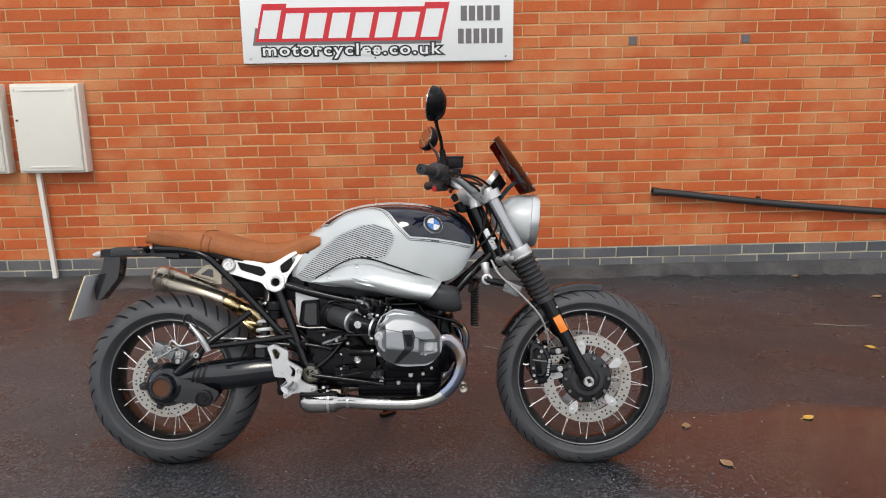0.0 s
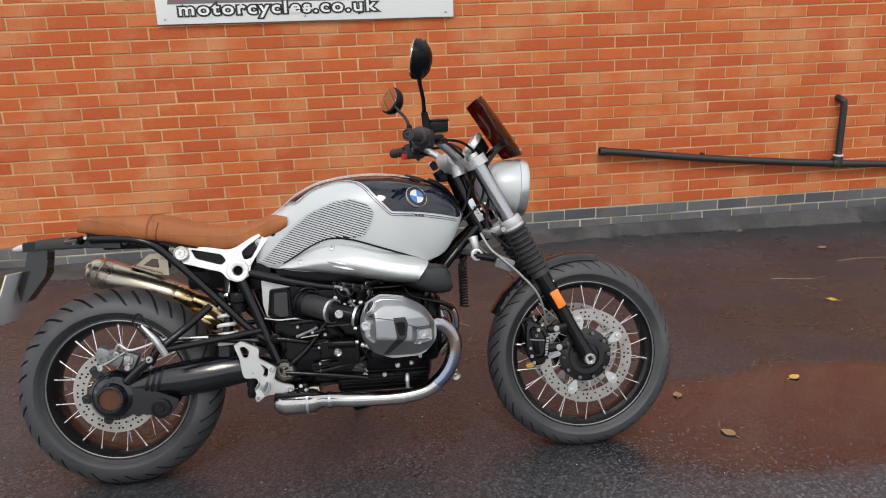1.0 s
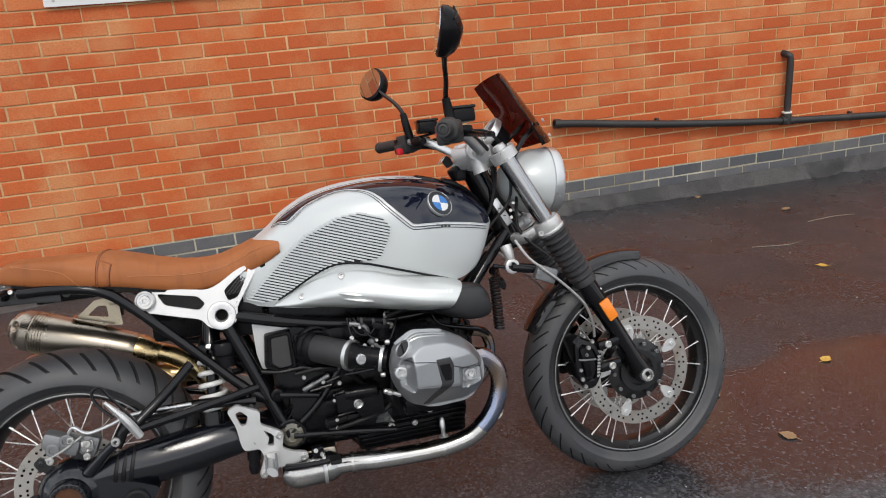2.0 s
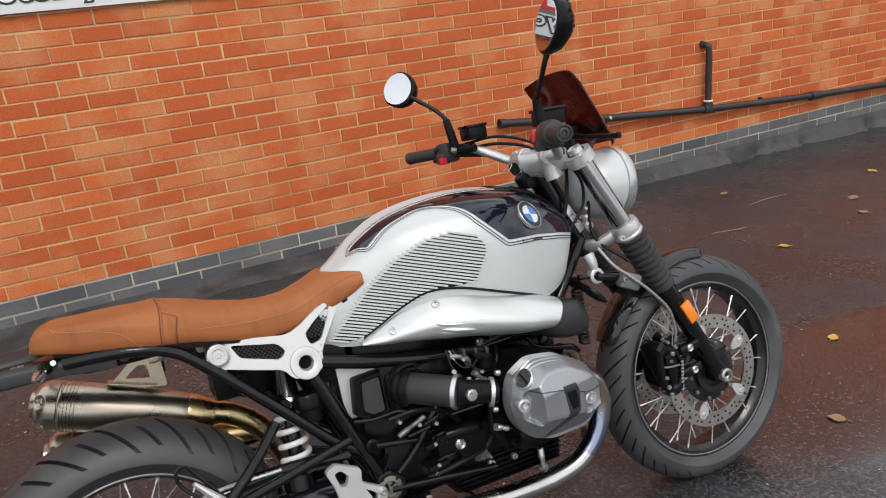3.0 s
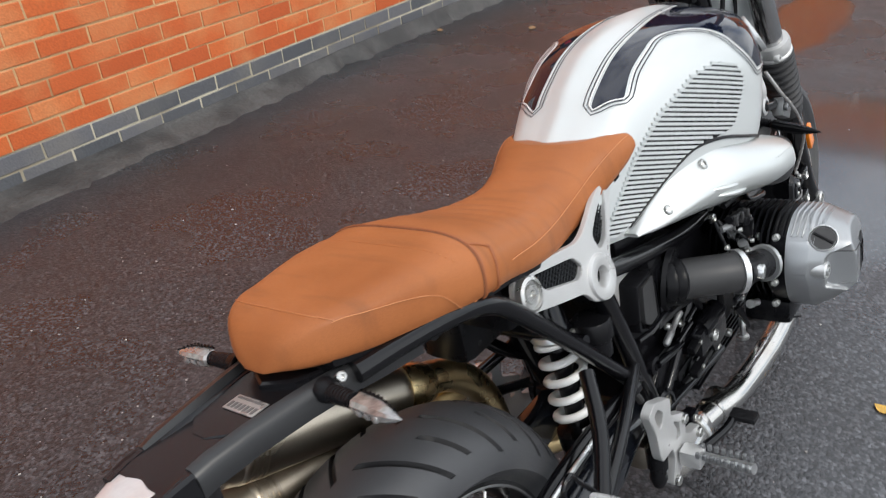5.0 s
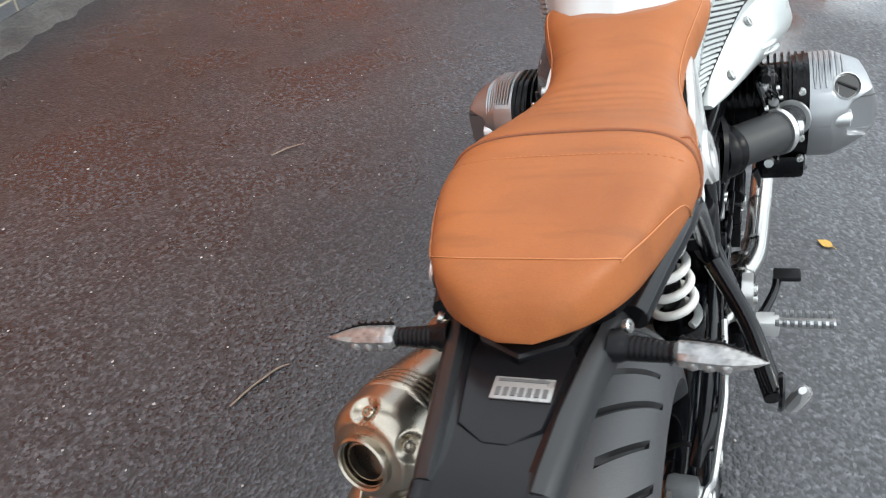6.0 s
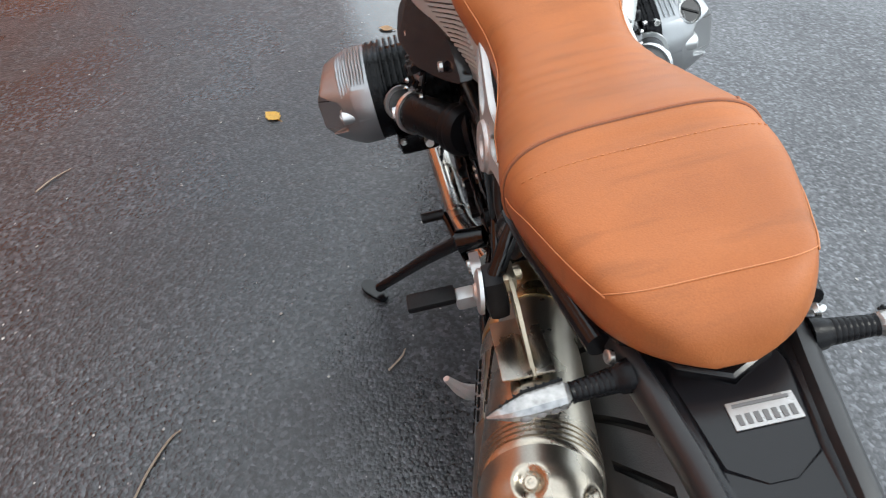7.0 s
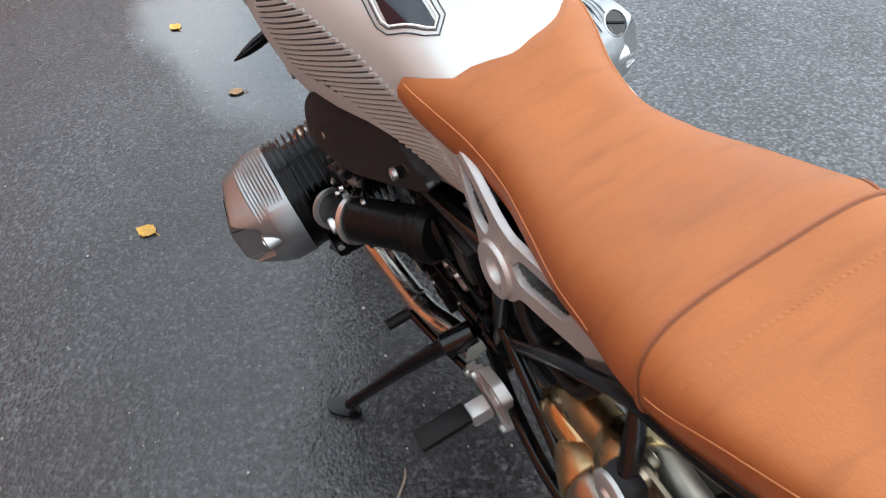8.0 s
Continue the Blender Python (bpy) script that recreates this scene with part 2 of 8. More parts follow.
def brick_material(name, dark, light, pale, single, rough=0.82):
    """Fired clay, each brick its own tone, with paler smeared faces and sandy relief."""
    m = bpy.data.materials.new(name)
    m.use_nodes = True
    n, l = m.node_tree.nodes, m.node_tree.links
    p = n["Principled BSDF"]
    if single:
        rnd = n.new("ShaderNodeObjectInfo").outputs["Random"]
    else:
        rnd = n.new("ShaderNodeNewGeometry").outputs["Random Per Island"]
    geo = n.new("ShaderNodeNewGeometry")
    tone = n.new("ShaderNodeMix")
    tone.data_type = "RGBA"
    tone.inputs[6].default_value, tone.inputs[7].default_value = (*dark, 1), (*light, 1)
    l.new(rnd, tone.inputs[0])
    smear = n.new("ShaderNodeTexNoise")
    smear.inputs["Scale"].default_value, smear.inputs["Detail"].default_value = 3.2, 5
    l.new(geo.outputs["Position"], smear.inputs["Vector"])
    shifted = n.new("ShaderNodeMath")
    shifted.operation = "MULTIPLY_ADD"
    l.new(rnd, shifted.inputs[0])
    shifted.inputs[1].default_value = 0.16
    l.new(smear.outputs[0], shifted.inputs[2])
    pr = n.new("ShaderNodeMapRange")
    pr.inputs["From Min"].default_value, pr.inputs["From Max"].default_value = 0.54, 0.80
    pr.inputs["To Max"].default_value = 0.75
    l.new(shifted.outputs[0], pr.inputs["Value"])
    mx = n.new("ShaderNodeMix")
    mx.data_type = "RGBA"
    l.new(pr.outputs[0], mx.inputs[0])
    l.new(tone.outputs[2], mx.inputs[6])
    mx.inputs[7].default_value = (*pale, 1)
    fine = n.new("ShaderNodeTexNoise")
    fine.inputs["Scale"].default_value, fine.inputs["Detail"].default_value = 130, 4
    l.new(geo.outputs["Position"], fine.inputs["Vector"])
    fr = n.new("ShaderNodeMapRange")
    fr.inputs["From Min"].default_value, fr.inputs["From Max"].default_value = 0.3, 0.7
    fr.inputs["To Min"].default_value, fr.inputs["To Max"].default_value = 0.84, 1.15
    l.new(fine.outputs[0], fr.inputs["Value"])
    sc = n.new("ShaderNodeVectorMath")
    sc.operation = "SCALE"
    l.new(mx.outputs[2], sc.inputs[0])
    l.new(fr.outputs[0], sc.inputs["Scale"])
    l.new(sc.outputs[0], p.inputs["Base Color"])
    p.inputs["Roughness"].default_value = rough
    b = n.new("ShaderNodeBump")
    b.inputs["Strength"].default_value, b.inputs["Distance"].default_value = 1, 0.002
    l.new(fine.outputs[0], b.inputs["Height"])
    l.new(b.outputs[0], p.inputs["Normal"])
    return m


RED_TONES = ((0.455, 0.088, 0.021), (0.570, 0.132, 0.032), (0.60, 0.27, 0.11))
BLUE_TONES = ((0.072, 0.076, 0.085), (0.125, 0.125, 0.135), (0.17, 0.16, 0.15))
BRICK_ONE, BRICK_MANY = brick_material("red_brick", *RED_TONES, True), brick_material("red_brick_far", *RED_TONES, False)
BLUE_ONE, BLUE_MANY = brick_material("blue_brick", *BLUE_TONES, True, 0.6), brick_material("blue_brick_far", *BLUE_TONES, False, 0.6)


def tarmac():
    """Damp asphalt: dark binder with small stones, wet patches, and puddles that lie flat."""
    m = bpy.data.materials.new("wet_tarmac")
    m.use_nodes = True
    n, l = m.node_tree.nodes, m.node_tree.links
    p = n["Principled BSDF"]
    tc = n.new("ShaderNodeTexCoord")

    def tex(kind, **inputs):
        t = n.new(kind)
        for k, v in inputs.items():
            t.inputs[k].default_value = v
        l.new(tc.outputs["Object"], t.inputs["Vector"])
        return t

    def remap(src, a, b, c, d):
        r = n.new("ShaderNodeMapRange")
        for k, v in zip(("From Min", "From Max", "To Min", "To Max"), (a, b, c, d)):
            r.inputs[k].default_value = v
        l.new(src, r.inputs["Value"])
        return r.outputs[0]

    def math_node(op, a, b):
        q = n.new("ShaderNodeMath")
        q.operation = op
        for i, v in enumerate((a, b)):
            if isinstance(v, (int, float)):
                q.inputs[i].default_value = v
            else:
                l.new(v, q.inputs[i])
        return q.outputs[0]

    stones = tex("ShaderNodeTexVoronoi", Scale=135.0)
    grit = tex("ShaderNodeTexNoise", Scale=125.0, Detail=3.0)
    patch = tex("ShaderNodeTexNoise", Scale=0.75, Detail=6.0)
    damp = tex("ShaderNodeTexNoise", Scale=2.3, Detail=6.0)
    # puddle: two hollows, edges broken by noise
    hollow = None
    for cx, cy, rx, ry in ((2.52, -0.18, 0.94, 0.44), (4.75, 0.40, 0.85, 0.24), (4.0, -0.75, 1.3, 0.6)):
        mp = n.new("ShaderNodeMapping")
        mp.vector_type = "TEXTURE"
        mp.inputs["Location"].default_value, mp.inputs["Scale"].default_value = (cx, cy, 0), (rx, ry, 1)
        l.new(tc.outputs["Object"], mp.inputs["Vector"])
        ln = n.new("ShaderNodeVectorMath")
        ln.operation = "LENGTH"
        l.new(mp.outputs[0], ln.inputs[0])
        d = ln.outputs["Value"]
        hollow = d if hollow is None else math_node("MINIMUM", hollow, d)
    edge = math_node("ADD", hollow, math_node("MULTIPLY", math_node("SUBTRACT", damp.outputs[0], 0.5), 0.55))
    pool = remap(edge, 0.80, 1.03, 1.0, 0.0)
    # standing water as a clear film
    l.new(pool, p.inputs["Coat Weight"])
    p.inputs["Coat IOR"].default_value, p.inputs["Coat Roughness"].default_value = 1.40, 0.07
    speckle = tex("ShaderNodeTexNoise", Scale=70.0, Detail=4.0)
    tone = math_node("MULTIPLY", remap(patch.outputs[0], 0.35, 0.65, 0.78, 1.2), remap(speckle.outputs[0], 0.35, 0.65, 0.6, 1.35))
    stone_tone = n.new("ShaderNodeMix")
    stone_tone.data_type = "RGBA"
    stone_tone.inputs[6].default_value, stone_tone.inputs[7].default_value = (0.0185, 0.0192, 0.0215, 1), (0.066, 0.068, 0.075, 1)
    l.new(math_node("POWER", remap(stones.outputs["Color"], 0.15, 1.0, 0.0, 1.15), 2.2), stone_tone.inputs[0])
    sc = n.new("ShaderNodeVectorMath")
    sc.operation = "SCALE"
    l.new(stone_tone.outputs[2], sc.inputs[0])
    # drier away from the wall, where the yard drains
    place = n.new("ShaderNodeSeparateXYZ")
    l.new(tc.outputs["Object"], place.inputs[0])
    across = math_node("ADD", place.outputs["Y"], math_node("MULTIPLY", math_node("SUBTRACT", patch.outputs[0], 0.5), 1.6))
    dry = math_node("MULTIPLY", remap(across, -0.15, -0.95, 0.0, 1.0), math_node("SUBTRACT", 1.0, pool))
    wet = math_node("ADD", remap(damp.outputs[0], 0.36, 0.62, 0.20, 0.38), math_node("MULTIPLY", dry, 0.22))
    p.inputs["Specular IOR Level"].default_value = 0.56
    l.new(math_node("MULTIPLY", tone, math_node("ADD", 1.12, math_node("SUBTRACT", math_node("MULTIPLY", dry, 0.90), math_node("MULTIPLY", pool, 0.3)))), sc.inputs["Scale"])
    l.new(sc.outputs[0], p.inputs["Base Color"])
    l.new(math_node("ADD", math_node("MULTIPLY", wet, math_node("SUBTRACT", 1.0, pool)), math_node("MULTIPLY", pool, 0.17)), p.inputs["Roughness"])
    relief = math_node("ADD", math_node("MULTIPLY", stones.outputs["Distance"], -0.8), math_node("MULTIPLY", grit.outputs[0], 0.8))
    b = n.new("ShaderNodeBump")
    b.inputs["Distance"].default_value = 0.0013
    l.new(math_node("MULTIPLY", math_node("SUBTRACT", 1.0, math_node("MULTIPLY", pool, 0.93)), 0.9), b.inputs["Strength"])
    l.new(relief, b.inputs["Height"])
    l.new(b.outputs[0], p.inputs["Normal"])
    return m


TARMAC = tarmac()

# ---- building blocks ----


def finish(name, bm, mat, smooth=38):
    bmesh.ops.recalc_face_normals(bm, faces=bm.faces)
    me = bpy.data.meshes.new(name)
    bm.to_mesh(me)
    bm.free()
    me.materials.append(mat)
    if smooth:
        me.polygons.foreach_set("use_smooth", [True] * len(me.polygons))
        me.set_sharp_from_angle(angle=radians(smooth))
    return me


def thing(name, bm, mat, label, category, kind="", group="", smooth=38):
    return tagged(new(name, finish(name, bm, mat, smooth)), label, category, group, kind)


def part(name, bm, mat, parent, label="", smooth=38):
    ob = new(name, finish(name, bm, mat, smooth))
    ob.parent = parent
    return tagged(ob, label) if label else ob


def pieces(name, bm, mat, parent, label="", smooth=38):
    """Each loose piece of the mesh as a part of its own."""
    todo = set(bm.verts)
    while todo:
        stack, island = [todo.pop()], []
        while stack:
            v = stack.pop()
            island.append(v)
            for e in v.link_edges:
                o = e.other_vert(v)
                if o in todo:
                    todo.remove(o)
                    stack.append(o)
        one = bmesh.new()
        made = {v: one.verts.new(v.co) for v in island}
        for f in {f for v in island for f in v.link_faces}:
            one.faces.new([made[v] for v in f.verts])
        part(name, one, mat, parent, label, smooth)
    bm.free()


def spline(pts, n=6):
    """Catmull-Rom through the points, n steps a span."""
    if len(pts) < 3 or n < 2:
        return [Vector(p) for p in pts]
    p = [Vector(q) for q in pts]
    p = [p[0] * 2 - p[1]] + p + [p[-1] * 2 - p[-2]]
    out = []
    for i in range(1, len(p) - 2):
        for k in range(n):
            t = k / n
            out.append(0.5 * (2 * p[i] + (p[i + 1] - p[i - 1]) * t + (2 * p[i - 1] - 5 * p[i] + 4 * p[i + 1] - p[i + 2]) * t * t
                              + (3 * p[i] - p[i - 1] - 3 * p[i + 1] + p[i + 2]) * t ** 3))
    return out + [p[-2]]


def loft(bm, rings, cap=True, wrap=True, ends=(True, True)):
    rows = [[bm.verts.new(v) for v in r] for r in rings]
    for a, b in zip(rows, rows[1:]):
        for i in range(len(a) if wrap else len(a) - 1):
            j = (i + 1) % len(a)
            bm.faces.new((a[i], a[j], b[j], b[i]))
    if cap and wrap:
        if ends[0]:
            bm.faces.new(rows[0][::-1])
        if ends[1]:
            bm.faces.new(rows[-1])
    return rows


def tube(bm, pts, r, seg=10, n=5, flat=1.0):
    """A round bar along a smooth path; r is one radius or one for each given point."""
    path = spline(pts, n)
    k = len(pts)
    rs = [r] * len(path) if isinstance(r, (int, float)) else [float(np.interp(i / (len(path) - 1) * (k - 1), range(k), r)) for i in range(len(path))]
    up = None
    rings = []
    for i, p in enumerate(path):
        d = (path[min(i + 1, len(path) - 1)] - path[max(i - 1, 0)]).normalized()
        if up is None:
            up = d.orthogonal().normalized()
        up = (up - d * up.dot(d)).normalized()
        side = d.cross(up)
        rings.append([p + rs[i] * (up * math.cos(a) * flat + side * math.sin(a)) for a in np.linspace(0, 2 * math.pi, seg, endpoint=False)])
    loft(bm, rings)
    return bm


def lathe(bm, o, axis, prof, seg=28):
    """A turned body: prof holds (distance along the axis, radius)."""
    o, axis = Vector(o), Vector(axis).normalized()
    u = axis.orthogonal().normalized()
    v = axis.cross(u)
    along = [s for s, _ in prof]
    shut = (along[0] <= min(along) or along[0] >= max(along), along[-1] >= max(along) or along[-1] <= min(along) and along[0] >= max(along))
    if prof[-1][1] == 0:
        shut = (shut[0], True)
    loft(bm, [[o + axis * s + max(r, 1e-4) * (u * math.cos(a) + v * math.sin(a)) for a in np.linspace(0, 2 * math.pi, seg, endpoint=False)] for s, r in prof], ends=shut)
    return bm


def block(bm, c, size, bevel=0.004, rot=None, taper=1.0):
    """A box with rounded edges; taper narrows its top."""
    v = bmesh.ops.create_cube(bm, size=1)["verts"]
    for q in v:
        f = taper if q.co.z > 0 else 1
        q.co = Vector((q.co.x * size[0] * f, q.co.y * size[1] * f, q.co.z * size[2]))
    if bevel:
        e = list({e for q in v for e in q.link_edges})
        got = bmesh.ops.bevel(bm, geom=e, offset=bevel, segments=2, affect="EDGES", profile=0.6, clamp_overlap=True)
        v = got["verts"]
    m = Matrix.Translation(c) @ (rot.to_4x4() if rot else Matrix())
    bmesh.ops.transform(bm, matrix=m, verts=list(v))
    return bm


def plate(bm, outline, y0, y1, holes=(), bevel=0.0015):
    """A flat piece cut along an outline in x and z, with holes, from y0 to y1."""
    edges = []
    for loop in (outline, *holes):
        vs = [bm.verts.new((x, y0, z)) for x, z in loop]
        edges += [bm.edges.new((vs[i], vs[(i + 1) % len(vs)])) for i in range(len(vs))]
    faces = [f for f in bmesh.ops.triangle_fill(bm, edges=edges, use_beauty=True)["geom"] if isinstance(f, bmesh.types.BMFace)]
    ext = bmesh.ops.extrude_face_region(bm, geom=faces)["geom"]
    bmesh.ops.translate(bm, vec=(0, y1 - y0, 0), verts=[g for g in ext if isinstance(g, bmesh.types.BMVert)])
    if bevel:
        bmesh.ops.recalc_face_normals(bm, faces=bm.faces)
        rim = [e for e in bm.edges if len(e.link_faces) == 2 and 1.2 < e.calc_face_angle(0) < 1.9 and abs(e.verts[0].co.y - e.verts[1].co.y) < 1e-5]
        bmesh.ops.bevel(bm, geom=rim, offset=bevel, segments=2, affect="EDGES", clamp_overlap=True)
    return bm


def rounded(pts, r=0.008, n=4):
    """The closed outline with its corners rounded."""
    out = []
    k = len(pts)
    for i in range(k):
        a, b, c = (Vector(pts[(i + d) % k]) for d in (-1, 0, 1))
        ra = min(r, (a - b).length * 0.45)
        rc = min(r, (c - b).length * 0.45)
        p, q = b + (a - b).normalized() * ra, b + (c - b).normalized() * rc
        for j in range(n + 1):
            t = j / n
            out.append(tuple((1 - t) ** 2 * p + 2 * t * (1 - t) * b + t * t * q))
    return out


def bolt(bm, p, axis, r=0.007, h=0.006):
    lathe(bm, p, axis, [(0, r), (h * 0.8, r), (h, r * 0.8), (h, r * 0.5), (h * 0.4, r * 0.45), (h * 0.4, 0)], 10)
    return bm


def B():
    return bmesh.new()


def sides(points, s):
    """Mirror a list of points to the side s (1 left, -1 right)."""
    return [(p[0], p[1] * s, p[2]) for p in points]

# ---- ground ----
bm = B()
bmesh.ops.create_grid(bm, x_segments=40, y_segments=40, size=300)
thing("ground", bm, TARMAC, "dark damp tarmac yard with puddles", "ground", "structure", smooth=0)

# the courses of the wall climb a little against the yard's fall
WALL_Y, TILT, COURSE, LENGTH = 2.58, 0.85, 0.079, 0.2335
BLUE_TOP = 0.166
wall_frame = pose(0, WALL_Y, BLUE_TOP, 0, -TILT, 0)
# what is fixed to the wall hangs nearer the level than the courses run
FIX_Z, FIX_TILT = 0.183, 0.6
fixing_frame = pose(0, WALL_Y, FIX_Z, 0, -FIX_TILT, 0)


def on_wall(x, z, d=0.0):
    """A point of the wall's face, d metres in front of it."""
    return fixing_frame @ Vector((x, -d, z))


bm = B()
block(bm, (0.92, 0.1105, 1.5), (14.84, 0.215, 3.8), 0)
wall = thing("wall_brick", bm, MORTAR, "long orange-red brick wall with buff mortar joints", "wall", "structure", smooth=0)
wall.matrix_world = wall_frame

# paler, lime-stained pointing round the blue courses
bm = B()
block(bm, (0.92, 0.060, -0.118), (14.80, 0.117, 0.244), 0)
part("lime_pointing", bm, LIME, wall, smooth=0)

# apron of rough concrete along the foot of the wall
rnd = random.Random(4)
bm = B()
xs = np.linspace(-6.4, 8.3, 320)
rows = []
for x in xs:
    out = float(np.interp(x, (-6, -1.3, -0.2, 0.3, 0.7, 2.5, 2.8, 13), (0.33, 0.33, 0.30, 0.27, 0.19, 0.12, 0.09, 0.10)))
    jag = 0.05 * noise.noise((x * 2.1, 3, 0)) + 0.06 * noise.noise((x * 7, 1, 0)) + 0.03 * noise.noise((x * 19, 1, 0)) + 0.016 * noise.noise((x * 45, 1, 0))
    top = max(0.014, 0.035 + 0.014 * x) * min(1.0, (8.32 - x) / 0.8) + 0.005 * noise.noise((x * 3, 8, 0))
    yo = WALL_Y - max(0.05, out + jag)
    rows.append([(x, WALL_Y + 0.02, top), (x, WALL_Y - 0.012, top), (x, WALL_Y - 0.03, top * 0.75), (x, (WALL_Y + yo) / 2, top * 0.4 + 0.006), (x, yo + 0.02, 0.009), (x, yo, -0.004)])
loft(bm, rows, cap=False, wrap=False)
thing("trim_concrete_apron", bm, CONCRETE, "stained grey concrete apron along the brick wall", "apron", "structure")

# plain grey rendered wall set back beyond the end of the brickwork
bm = B()
block(bm, (14.4, 3.72, 1.9), (12.2, 0.2, 3.9), 0.01)
thing("wall_grey", bm, RENDER_GREY, "plain grey rendered wall beyond the brick wall", "wall", "structure", smooth=0)
# painted bay lines
for x, y0, y1 in ((8.62, 1.55, 2.98), (10.65, 1.7, 3.5)):
    bm = B()
    rows = [[(x + dx + 0.006 * noise.noise((y * 9, dx * 40, 1)), y, 0.003) for dx in (-0.05, 0, 0.05)] for y in np.linspace(y0, y1, 24)]
    loft(bm, rows, cap=False, wrap=False)
    low = bmesh.ops.extrude_face_region(bm, geom=list(bm.faces))["geom"]
    bmesh.ops.translate(bm, vec=(0, 0, 0.002), verts=[g for g in low if isinstance(g, bmesh.types.BMVert)])
    thing("trim_bay_line", bm, LINE_WHITE, "worn white painted bay line on tarmac", "road marking", "structure", smooth=0)

# ---- things on the wall ----


def meter_box(x0, x1, z0, z1):
    box = tagged(new("meter_box"), "weathered white plastic meter box fixed to brick", "meter box")
    box.matrix_world = fixing_frame
    cx, cz, w, h = (x0 + x1) / 2, (z0 + z1) / 2, x1 - x0, z1 - z0
    bm = B()
    block(bm, (cx, -0.045, cz), (w, 0.10, h), 0.012)
    part("body", bm, BOX_WHITE, box)
    bm = B()
    block(bm, (cx, -0.104, cz), (w - 0.035, 0.018, h - 0.035), 0.006)
    door = part("door", bm, BOX_WHITE, box)
    for dz in (h / 2 - 0.045, -h / 2 + 0.045):
        bm = B()
        block(bm, (cx, -0.115, cz + dz), (w * 0.62, 0.006, 0.012), 0.003)
        part("moulded_rib", bm, BOX_WHITE, door)
    bm = B()
    block(bm, (x1 - 0.028, -0.115, cz), (0.010, 0.006, h * 0.8), 0.003)
    part("moulded_rib", bm, BOX_WHITE, door)
    for dx, dz in ((-w / 2 + 0.035, h / 2 - 0.04), (w / 2 - 0.045, h / 2 - 0.04), (w / 2 - 0.045, -h / 2 + 0.04), (-w / 2 + 0.035, 0.06)):
        bm = B()
        bolt(bm, (cx + dx, -0.112, cz + dz), (0, -1, 0), 0.008, 0.006)
        part("lock", bm, GASKET if dz < h / 2 - 0.05 and dx < 0 else BOX_WHITE, door)
    return box


meter_box(-1.865, -1.400, 0.613, 1.222)
meter_box(-2.40, -1.938, 0.613, 1.222)
bm = B()
tube(bm, [on_wall(-1.765, 0.62, 0.045), on_wall(-1.750, 0.2, 0.045), on_wall(-1.738, -0.150, 0.045)], 0.021, 4, 3)
thing("conduit", bm, BOX_WHITE, "white square conduit running down from the meter box", "conduit")

# black waste pipe: sags along the wall, with a branch that turns into it higher up
drain = tagged(new("waste_pipe"), "black plastic waste pipe clipped along the brick wall", "pipe")
run = [on_wall(x, z - 0.024 - FIX_Z - 0.0105 * x, 0.055) for x, z in ((2.58, 0.640), (2.75, 0.625), (3.1, 0.585), (3.6, 0.535), (4.4, 0.474), (5.6, 0.415), (6.6, 0.385), (7.5, 0.36), (8.25, 0.34))]
bm = B()
tube(bm, run, 0.026, 14, 6)
part("run", bm, PIPE_BLACK, drain)
bm = B()
lathe(bm, run[0], run[0] - run[1], [(-0.03, 0.026), (-0.03, 0.031), (0.012, 0.031), (0.014, 0.02), (-0.02, 0.019), (-0.02, 0)], 16)
part("end_cap", bm, PIPE_BLACK, drain)
bm = B()
j = run[4]
tube(bm, [j, j + Vector((0, 0, 0.2)), j + Vector((0, 0, 0.42)), j + Vector((-0.01, 0.01, 0.46)), j + Vector((-0.02, 0.06, 0.475))], 0.024, 14, 6)
part("branch", bm, PIPE_BLACK, drain)
bm = B()
lathe(bm, j + Vector((0, 0, -0.02)), (0, 0, 1), [(0, 0.026), (0.0, 0.034), (0.075, 0.034), (0.08, 0.026)], 16)
lathe(bm, j + (run[3] - j).normalized() * 0.05, j - run[3], [(0, 0.026), (0, 0.032), (0.1, 0.032), (0.1, 0.026)], 16)
part("tee", bm, PIPE_BLACK, drain)
bm = B()
lathe(bm, run[5] - Vector((0.06, 0, 0)), run[6] - run[5], [(0, 0.026), (0, 0.034), (0.12, 0.034), (0.12, 0.026)], 16)
part("coupling", bm, PIPE_BLACK, drain)
bm = B()
lathe(bm, j + Vector((0, -0.0, 0.055)), (0, 0, 1), [(0, 0.0342), (0.002, 0.0352), (0.010, 0.0352), (0.012, 0.0342)], 16)
part("ring", bm, BOX_WHITE, drain)
for k, x in enumerate((3.35, 5.0, 6.6, 7.9)):
    bm = B()
    zz = float(np.interp(x, [p.x for p in run], [p.z for p in run]))
    block(bm, (x, WALL_Y - 0.018, zz), (0.022, 0.034, 0.07), 0.004)
    part("clip", bm, PIPE_BLACK, drain)

# sign board
sign = tagged(new("sign_board"), "white shop sign with red and black lettering on brick", "sign")
sign.matrix_world = fixing_frame @ pose(0, -0.022, 0)
SX, SZ = 0.640, 1.335
bm = B()
block(bm, (SX, 0.0, SZ + 0.235), (1.852, 0.012, 0.47), 0.001)
part("board", bm, SIGN_WHITE, sign)


def slab(outline, depth, mat, name):
    bm = B()
    plate(bm, outline, -0.006 - depth, -0.004 - depth + 0.0015, bevel=0)
    return part(name, bm, mat, sign, smooth=0)


def slanted(x, z, w, h, lean=0.2):
    return [(x, z), (x + w, z), (x + w + lean * h, z + h), (x + lean * h, z + h)]


